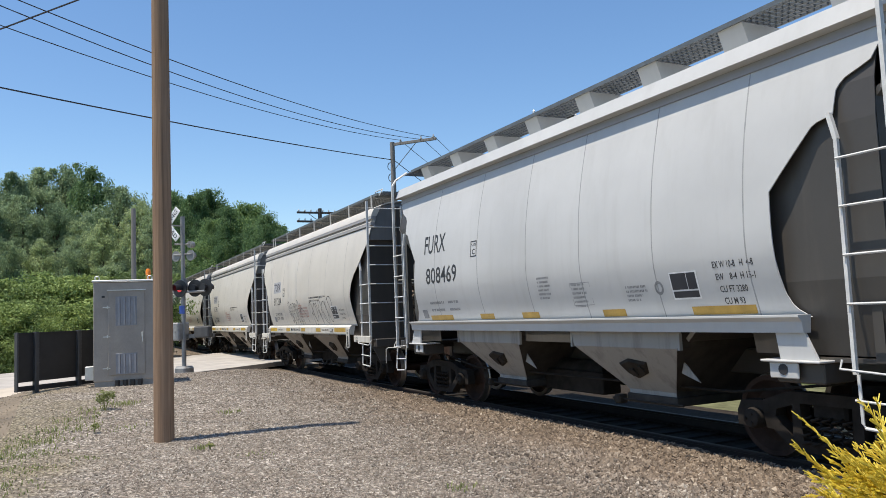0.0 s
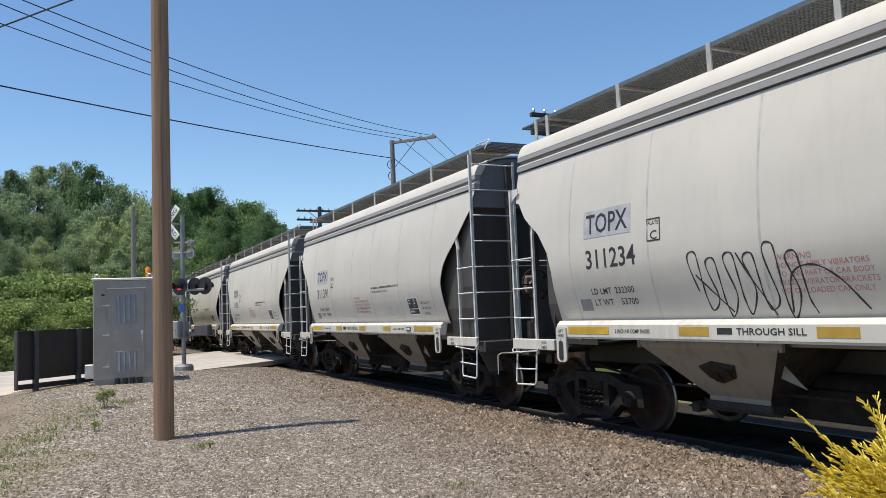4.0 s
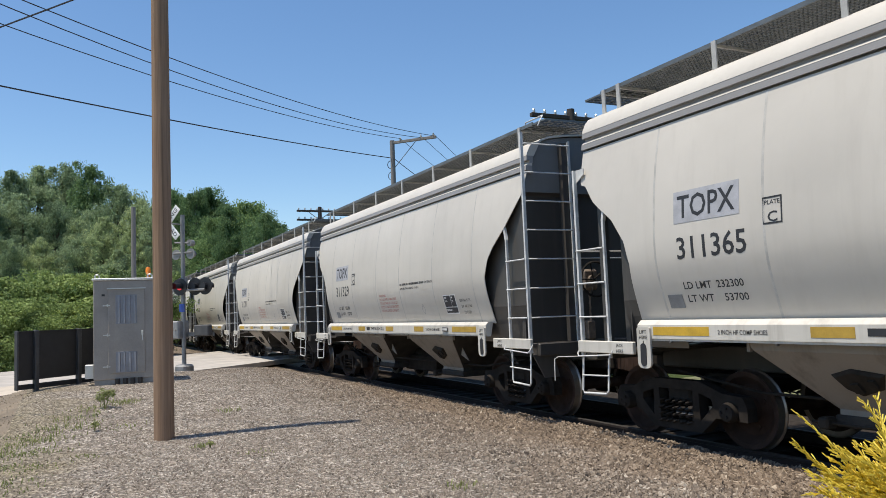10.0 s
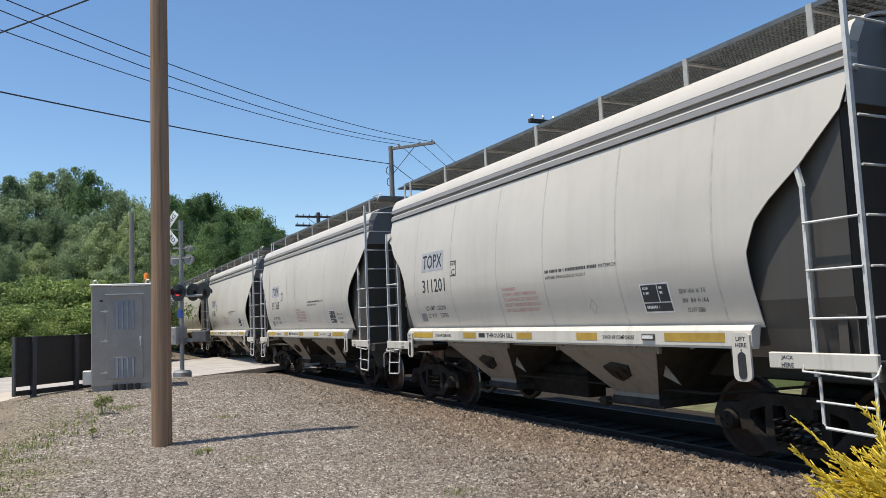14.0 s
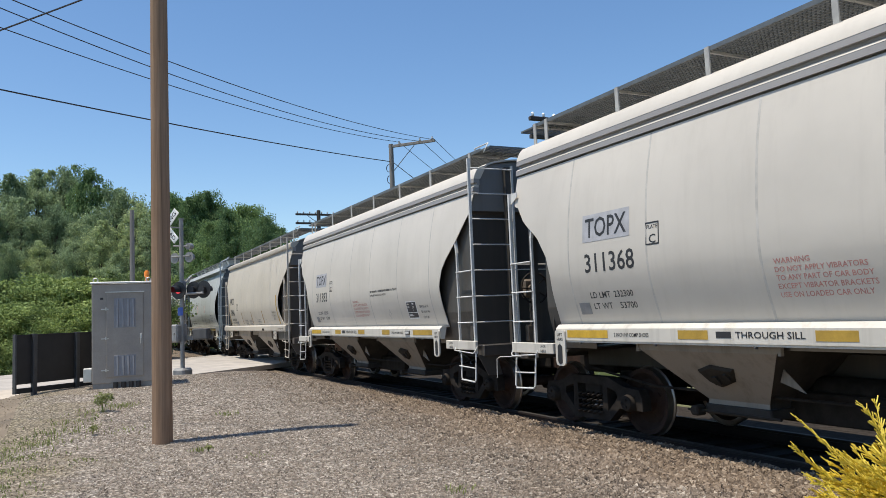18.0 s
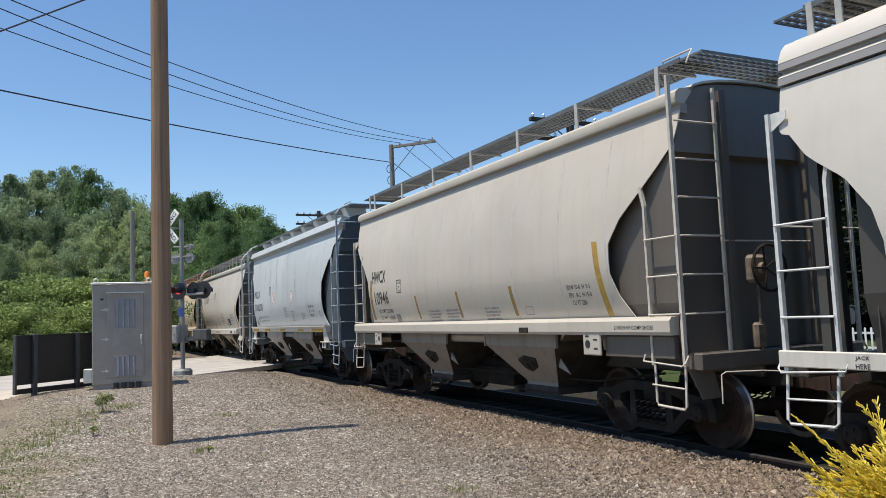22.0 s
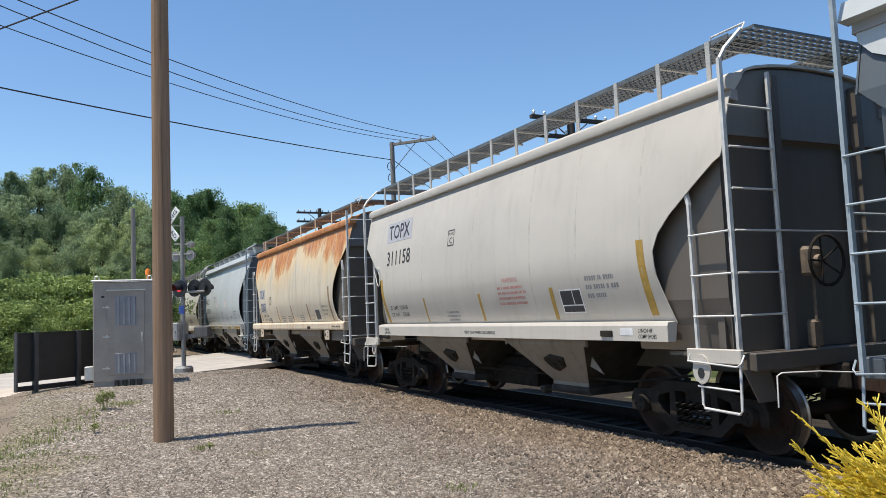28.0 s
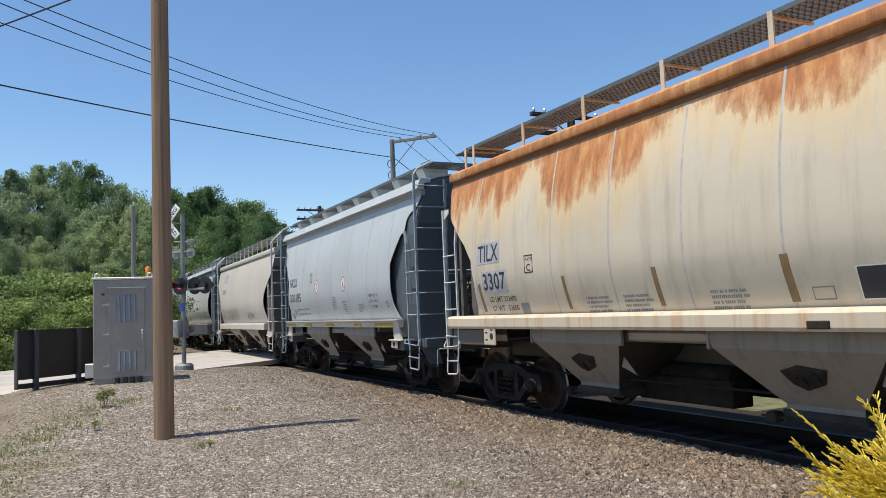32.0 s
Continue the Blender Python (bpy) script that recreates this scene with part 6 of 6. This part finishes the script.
def marks_f(car, name, number, strips, dx=0.0, dz=0.0):
    if dz:
        marking(car, name, 4.40 + dx, 3.24 + dx * 0.1 + dz, 0.94, 0.34 + 0.3 * dz, INK)
        marking(car, number, 4.30 + dx, 2.60 + 0.6 * dz, 1.34, 0.31 + 0.2 * dz, INK)
    else:
        marking(car, name, 4.34, 2.94, 0.85, 0.27, INK)
        marking(car, number, 4.33, 2.46, 1.28, 0.27, INK)
        ring_mark(car, 3.9, 1.88, 0.09, INK_GREY, 0.3)
        marking(car, "LD LMT", 3.73, 1.98, 0.30, 0.075, INK)
        marking(car, "LT WT", 3.66, 1.83, 0.25, 0.075, INK)
    bars(car, 3.9 if dz else 3.36, 1.98, (0.62, 0.6), 0.048, 0.14, INK_GREY)
    bars(car, 3.1 if dz else 2.7, 1.98, (0.42, 0.42), 0.048, 0.14, INK_GREY)
    patch(car, "card_board", 4.35, 1.83, 0.22, 0.17, INK_GREY, 0.006)
    outline(car, 2.04, 3.0, 0.22, 0.28, INK)
    marking(car, "C", 1.98, 2.86, 0.10, 0.10, INK)
    marking(car, "PLATE", 2.02, 2.955, 0.17, 0.045, INK)
    ex, ez = (-3.6, 2.20) if dz else (-2.95, 2.22)
    marking(car, "EX W 10-8   H  4-8", ex, ez, 0.56, 0.075, INK)
    marking(car, "EW    8-4  H 15-1", ex - 0.02, ez - 0.135, 0.54, 0.075, INK)
    marking(car, "CU FT 3280", ex - 0.04, ez - 0.27, 0.38, 0.075, INK)
    if dz:
        marking(car, "CU M 93", ex - 0.06, ez - 0.40, 0.28, 0.075, INK)
    ring_mark(car, -2.69 if dz else -4.05, 1.95, 0.085, INK_GREY, 0.6)
    for x0, x1 in strips:
        patch(car, "reflector_strip", x0, 1.712, x0 - x1, 0.095, MUSTARD, 0.002, "mustard reflective strip")
    for x, z in ((-0.06, 2.23), (-0.91, 2.09)):
        bars(car, x, z, (0.32, 0.30, 0.33, 0.28, 0.31, 0.26), 0.03, 0.06, INK_GREY)
    outline(car, -0.88, 2.10, 0.46, 0.32, INK_GREY, 0.008)
    bars(car, -2.07, 2.0, (0.38, 0.40, 0.3, 0.25), 0.03, 0.055, INK_GREY)


def marks_h(car, name, number, panel, strips):
    tint = FADED if panel else OCHRE
    if panel:
        patch(car, "name_panel", 4.36, 2.87, 0.76, 0.36, PANEL_GREY)
        patch(car, "name_panel", 4.22, 2.38, 0.82, 0.36, PANEL_GREY)
    marking(car, name, 4.32, 2.83, 0.68 if panel else 0.84, 0.28, INK, 0.005)
    marking(car, number, 4.18, 2.35, 0.74 if panel else 0.82, 0.29, INK, 0.005)
    marking(car, "LD LMT 232400", 4.08, 1.95, 0.86, 0.09, INK)
    marking(car, "LT WT   53600", 4.05, 1.80, 0.84, 0.09, INK)
    patch(car, "card_board", 3.12, 1.82, 0.22, 0.17, INK_GREY, 0.006)
    outline(car, 2.83, 2.56, 0.24, 0.28, INK)
    marking(car, "C", 2.77, 2.42, 0.11, 0.11, INK)
    marking(car, "PLATE", 2.80, 2.515, 0.18, 0.045, INK)
    for x, w in strips:
        patch(car, "reflector_strip", x, 2.18, w, 0.48, tint, 0.002, "dull ochre upright strip", -0.06)
    for x in (1.4, 0.6, -0.9):
        bars(car, x, 1.86, (0.5, 0.55, 0.45, 0.5), 0.035, 0.06, INK_GREY)
    marking(car, "EXW 10-8  H  9-3", -3.44, 2.11, 0.54, 0.066, INK)
    marking(car, "EW   8-2  H 15-0", -3.46, 2.00, 0.52, 0.066, INK)
    marking(car, "CU FT 3281", -3.50, 1.89, 0.34, 0.066, INK)
    outline(car, -2.2, 1.84, 0.24, 0.13, INK_GREY, 0.012)


def place(car, s):
    car["rolls"] = 1
    CARS.append((car, s))
    return car


def sprayed(car, strokes, label, t=0.022):
    """Sprayed lines: each a run of points, rounded into a smooth band."""
    f = Form()
    for run in strokes:
        p = [Vector(q) for q in run]
        p = [p[0] * 2 - p[1]] + p + [p[-1] * 2 - p[-2]]
        pts = []
        for i in range(1, len(p) - 2):
            for k in range(8):
                u = k / 8
                pts.append(0.5 * (2 * p[i] + (p[i + 1] - p[i - 1]) * u + (2 * p[i - 1] - 5 * p[i] + 4 * p[i + 1] - p[i + 2]) * u * u + (3 * p[i] - p[i - 1] - 3 * p[i + 1] + p[i + 2]) * u ** 3))
        pts.append(p[-2])
        edge = []
        for i, q in enumerate(pts):
            d = (pts[min(i + 1, len(pts) - 1)] - pts[max(i - 1, 0)]).normalized()
            n = Vector((-d.y, d.x)) * t * (0.42 + 0.12 * math.sin(i * 0.9))
            edge.append((q + n, q - n))
        o = len(f.v)
        for l, r in edge:
            f.v += [on_side(l.x, l.y, 0.003), on_side(r.x, r.y, 0.003)]
        f.f += [(o + 2 * i, o + 2 * i + 1, o + 2 * i + 3, o + 2 * i + 2) for i in range(len(edge) - 1)]
    part("graffiti", f, INK, car, label)["kind"] = "stuff"


def loops(x0, x1, z0, z1, n, seed):
    """Tall narrow leaning loops, one beside the other."""
    rnd = random.Random(seed)
    run, w = [], (x1 - x0) / n
    for i in range(n):
        x, top, low = x0 + w * i, z1 - rnd.uniform(0.0, 0.14), z0 + rnd.uniform(0.0, 0.12)
        run += [(x - 0.06, low + 0.22), (x + 0.03, top - 0.05), (x + w * 0.35, top), (x + w * 0.5, top - 0.2), (x + w * 0.55, low + 0.15), (x + w * 0.75, low)]
    return run


AL = "cream-white covered hopper car with shaded roof band and yellow strips"
first = build_car("A", PAINT_A, END_SHADE, AL, SILLWHITE, BAYPAINT, LADDER)
A_PLACES = ((-54.86, "311234"), (-42.06, "311391"), (-29.26, "311365"), (-16.46, "311329"), (-3.66, "311201"), (9.14, "311368"), (21.94, "311383"), (124.3, "311402"))
bare = [first] + [copy_thing(first, Matrix.Identity(4)) for _ in A_PLACES[1:]]
for car_, (s_, num_) in zip(bare, A_PLACES):
    place(car_, s_)
    marks_a(car_, num_)
TAG = "black sprayed scrawl of tall leaning loops"
sprayed(bare[0], [loops(1.78, 0.2, 1.54, 2.32, 6, 1), [(0.55, 1.60), (0.45, 1.98), (0.2, 2.06), (-0.05, 1.92), (-0.28, 1.62)], [(1.72, 2.05), (1.3, 1.62)], [(1.1, 2.25), (0.75, 1.58)]], TAG)
sprayed(bare[0], [[(-0.62, 2.12), (-0.75, 2.22), (-0.95, 2.06), (-0.88, 1.92), (-0.80, 1.9), (-1.05, 1.8), (-1.08, 1.58), (-0.90, 1.56), (-0.82, 1.9)],
                  [(-1.15, 2.18), (-0.98, 2.0), (-1.08, 1.72), (-1.25, 1.68), (-1.35, 1.95), (-1.22, 2.18), (-1.12, 2.16)],
                  [(-1.35, 2.2), (-1.55, 1.9), (-1.72, 1.58), (-1.60, 1.95), (-1.62, 2.28)], [(-1.62, 2.22), (-1.85, 2.34), (-2.0, 2.33)], [(-1.75, 2.26), (-1.95, 1.9), (-2.15, 1.66)],
                  [(-1.98, 2.2), (-1.82, 2.0), (-2.0, 1.66), (-2.25, 1.62), (-2.32, 1.9), (-2.15, 2.2), (-1.98, 2.2)],
                  [(-2.2, 2.24), (-2.4, 1.85), (-2.55, 1.64), (-2.75, 1.72)], [(-2.42, 2.26), (-2.62, 2.34), (-2.85, 2.2), (-2.8, 1.85)], [(-2.45, 2.3), (-2.7, 1.95), (-2.78, 1.8)]], TAG)
FL = "pale grey covered hopper car with mustard strips and shaded ends"
f0 = place(build_car("F", PAINT_F, END_SHADE, FL, PAINT_F, BAYGREY, LADDER), -67.96)
marks_f(f0, "FURX", "808469", ((4.03, 3.06), (1.98, 1.50), (0.59, 0.10), (-1.48, -1.95), (-3.14, -4.06)), -0.37, 0.08)
patch(f0, "data_panel", -2.90, 2.12, 0.44, 0.32, WHITEINK, 0.002)
for x_, z_, w_, h_ in ((-2.92, 2.105, 0.25, 0.19), (-3.18, 2.105, 0.14, 0.19), (-2.92, 1.895, 0.40, 0.075)):
    patch(f0, "data_field", x_, z_, w_, h_, BLACKBOX, 0.0045)
NL = "pale blue covered hopper car with red ringed emblems"
n0 = build_car("N", PAINT_N, END_BLUE, NL, PAINT_A, BAYGREY, plain("blue_grey_ladder", (0.34, 0.40, 0.44), 0.5))
n1 = copy_thing(n0, Matrix.Identity(4))
n2 = copy_thing(n0, Matrix.Identity(4))
for car_, s_, num_ in ((n0, 47.5, "300208"), (n1, 85.88, "300185"), (n2, 111.5, "300191")):
    place(car_, s_)
    marks_f(car_, "NKLX", num_, ())
    for x_, z_ in ((1.35, 2.58), (-1.06, 2.55)):
        ring_mark(car_, x_, z_, 0.19, WHITEINK, 0.02, "emblem_field", 0.002)
        ring_mark(car_, x_, z_, 0.20, INK_RED, 0.84)
        line_mark(car_, (x_ + 0.10, z_ + 0.13), (x_ - 0.10, z_ - 0.13), 0.028, INK_RED)
        line_mark(car_, (x_ - 0.06, z_ + 0.12), (x_ + 0.05, z_ - 0.12), 0.03, INK, 0.006)
    for x0_, x1_ in ((4.6, 3.7), (2.6, 1.9), (0.4, -0.25), (-1.9, -2.4), (-3.4, -4.5)):
        part("reflector_strip", Form().box(x1_, x0_, 1.600, 1.622, 1.44, 1.52), DULLYELLOW, car_, "yellow reflective strip")
HL = "weathered cream covered hopper car with mustard upright strips"
h0 = place(build_car("H", PAINT_H, END_WARM, HL, PAINT_H, BAYPAINT, plain("cream_ladder_paint", (0.58, 0.52, 0.44), 0.5)), 34.72)
marks_h(h0, "HWCX", "10946", False, ((1.90, 0.07), (0.04, 0.075), (-1.87, 0.09)))
patch(h0, "reflector_strip", 4.52, 2.63, 0.12, 0.92, OCHRE, 0.002, "dull ochre upright strip", 0.10)
for z_, x_, w_ in ((2.66, -4.22, 0.11),):
    patch(h0, "reflector_strip", x_, z_, w_, 1.0, MUSTARD, 0.002, "mustard upright strip", -0.12)
r0 = place(build_car("R", PAINT_R, END_WARM, "cream covered hopper car badly streaked with rust", PAINT_RS, BAYPAINT, LADDER), 73.08)
marks_h(r0, "TILX", "3307", True, ((4.36, 0.08), (1.84, 0.07), (-0.06, 0.08), (-1.94, 0.10)))
patch(r0, "data_panel", -2.70, 2.01, 0.46, 0.31, WHITEINK, 0.002)
patch(r0, "data_field", -2.715, 2.0, 0.43, 0.29, BLACKBOX, 0.0045)
patch(r0, "reflector_strip", -4.22, 2.62, 0.12, 0.95, FADED, 0.002, "mustard upright strip", -0.12)
k0 = build_car("K", PAINT_K, END_WARM, "dusty white covered hopper car with grey name panel", PAINT_K, BAYPAINT, LADDER)
k1 = place(copy_thing(k0, Matrix.Identity(4)), 98.7)
place(k0, 60.3)
patch(k1, "name_panel", 4.0, 3.80, 0.9, 0.40, PANEL_GREY)
bars(k1, 4.1, 3.1, (0.9,), 0.2, 0.3, INK_GREY)
sprayed(k1, [loops(2.9, 0.4, 1.66, 2.2, 7, 11), loops(-1.2, -2.6, 1.66, 2.0, 5, 12)], TAG)
patch(k0, "name_panel", 4.28, 3.81, 1.38, 0.45, PANEL_GREY, 0.0015, "", -0.22)
marking(k0, "TOPX", 4.19, 3.75, 1.16, 0.33, INK, 0.0055, lean=-0.22)
marking(k0, "311158", 4.21, 3.16, 1.30, 0.32, INK)
outline(k0, 1.13, 3.30, 0.26, 0.30, INK)
marking(k0, "C", 1.06, 3.16, 0.12, 0.12, INK)
marking(k0, "PLATE", 1.10, 3.255, 0.20, 0.055, INK)
marking(k0, "WARNING", -0.85, 2.28, 0.50, 0.075, INK_RED)
bars(k0, -0.68, 2.14, (0.80, 0.86, 0.82, 0.84), 0.042, 0.085, INK_RED, name="red_warning_lettering")
marking(k0, "LD LMT  233500", 4.2, 1.95, 0.98, 0.085, INK)
marking(k0, "LT WT    52500", 4.18, 1.80, 0.96, 0.085, INK)
for x_, w_ in ((2.36, 0.065), (0.04, 0.075), (-2.18, 0.09)):
    patch(k0, "reflector_strip", x_, 2.065, w_, 0.475, MUSTARD, 0.002, "mustard upright strip", 0.03)
patch(k0, "reflector_strip", -4.28, 2.56, 0.13, 0.94, MUSTARD, 0.002, "mustard upright strip", -0.06)
patch(k0, "data_panel", -2.44, 2.02, 0.52, 0.34, WHITEINK, 0.002)
for x_, z_, w_, h_ in ((-2.46, 2.0, 0.28, 0.20), (-2.76, 2.0, 0.18, 0.20), (-2.46, 1.78, 0.48, 0.085)):
    patch(k0, "data_field", x_, z_, w_, h_, BLACKBOX, 0.0045)
bars(k0, -3.1, 2.18, (0.62, 0.7, 0.4), 0.06, 0.12, INK_GREY)
bars(k0, 1.4, 1.78, (0.5, 0.5, 0.45), 0.04, 0.07, INK_GREY)
v_, f_ = glyphs("VENT CAR WHEN UNLOADING", 1.1, 0.055)
part("lettering", Form().add([(0.48 - a, 1.6225, 1.37 + b) for a, b in v_], [tuple(reversed(q)) for q in f_]), INK, k0)
patch(k0, "reflector_strip", 4.48, 2.55, 0.13, 0.97, MUSTARD, 0.002, "mustard upright strip", -0.10)
for x_ in (4.36, -4.20):
    for t_, z_, w_ in (("2 INCH HF", 1.415, 0.26), ("COMP SHOES", 1.345, 0.33)):
        v_, f_ = glyphs(t_, w_, 0.05)
        part("lettering", Form().add([(x_ - a, 1.6225, z_ + b) for a, b in v_], [tuple(reversed(q)) for q in f_]), INK, k0)
part("tag_reader", Form().box(-3.70, -3.46, 1.615, 1.645, 1.36, 1.44, 0.008), OUTLET, k0)
part("sill_label", Form().box(-4.10, -3.85, 1.6195, 1.6235, 1.38, 1.47), WHITEINK, k0)
part("card_holder", Form().rod([on_side(4.95, 2.86, 0.03), on_side(4.66, 2.86, 0.03), on_side(4.60, 2.80, 0.03), on_side(4.56, 2.46, 0.03), on_side(4.62, 2.42, 0.03), on_side(4.70, 2.46, 0.03), on_side(4.92, 2.80, 0.03)], 0.01), LADDER, k0, "bent rod round a card holder", True)
for c_ in (h0, r0):
    part("tag_reader", Form().box(-2.46, -2.22, 1.60, 1.66, 1.44, 1.52, 0.008), OUTLET, c_)
    for e_ in (-1, 1):
        part("plate_hole", Form().disc((e_ * 3.93, 1.621, 1.29), 0.055, "y", 0.006, 14), INK, c_)
        f_ = Form()
        for x_, z_ in ((3.92, 1.385), (4.10, 1.34), (4.10, 1.22)):
            f_.box(e_ * x_ - 0.04, e_ * x_ + 0.04, 1.619, 1.623, z_, z_ + 0.022)
        part("small_lettering", f_, INK, c_)
    v_, f_ = glyphs("2 INCH HF COMP SHOES", 0.74, 0.05)
    part("lettering", Form().add([(-4.53 - a, 1.6375, 1.485 + b) for a, b in v_], [tuple(reversed(q)) for q in f_]), INK, c_)
for x_, z_, w_, h_ in ((-2.715, 2.0, 0.26, 0.20), (-2.985, 2.0, 0.16, 0.20), (-2.715, 1.79, 0.43, 0.07)):
    outline(r0, x_, z_, w_, h_, INK_GREY, 0.012)

# ---- motion ----
# How far the train has come at each second from the clip's start.
COME = (-77.79, -73.24, -68.7, -64.18, -59.64, -55.09, -50.52, -45.93, -41.37, -36.82, -32.29, -27.74, -23.1, -18.44, -13.82, -9.26, -4.71,
        -0.18, 4.36, 8.89, 13.38, 17.88, 22.29, 26.67, 31.13, 35.59, 39.98, 44.33, 48.63, 52.96, 57.27, 61.54, 65.83)


def motions():
    """Keys every car along the track and every pair of wheels in its truck."""
    for car, s in CARS:
        walk(car, [(t, pose(s - COME[t], TRACK_Y, 0)) for t in range(33)])
    step = 0.60
    turns = []
    n = int((COME[-1] - COME[0]) / step)
    for i in range(n + 1):
        d = (COME[-1] - COME[0]) * i / n
        turns.append((float(np.interp(COME[0] + d, COME, range(33))), -math.degrees(d / 0.457)))
    for car, s in CARS:
        for ob in car.children_recursive:
            if ob.name.split(".")[0] == "wheelset":
                x = ob.matrix_basis.translation.x
                walk(ob, [(t, pose(x, 0, 0.457, 0, a, 0)) for t, a in turns])


motions()
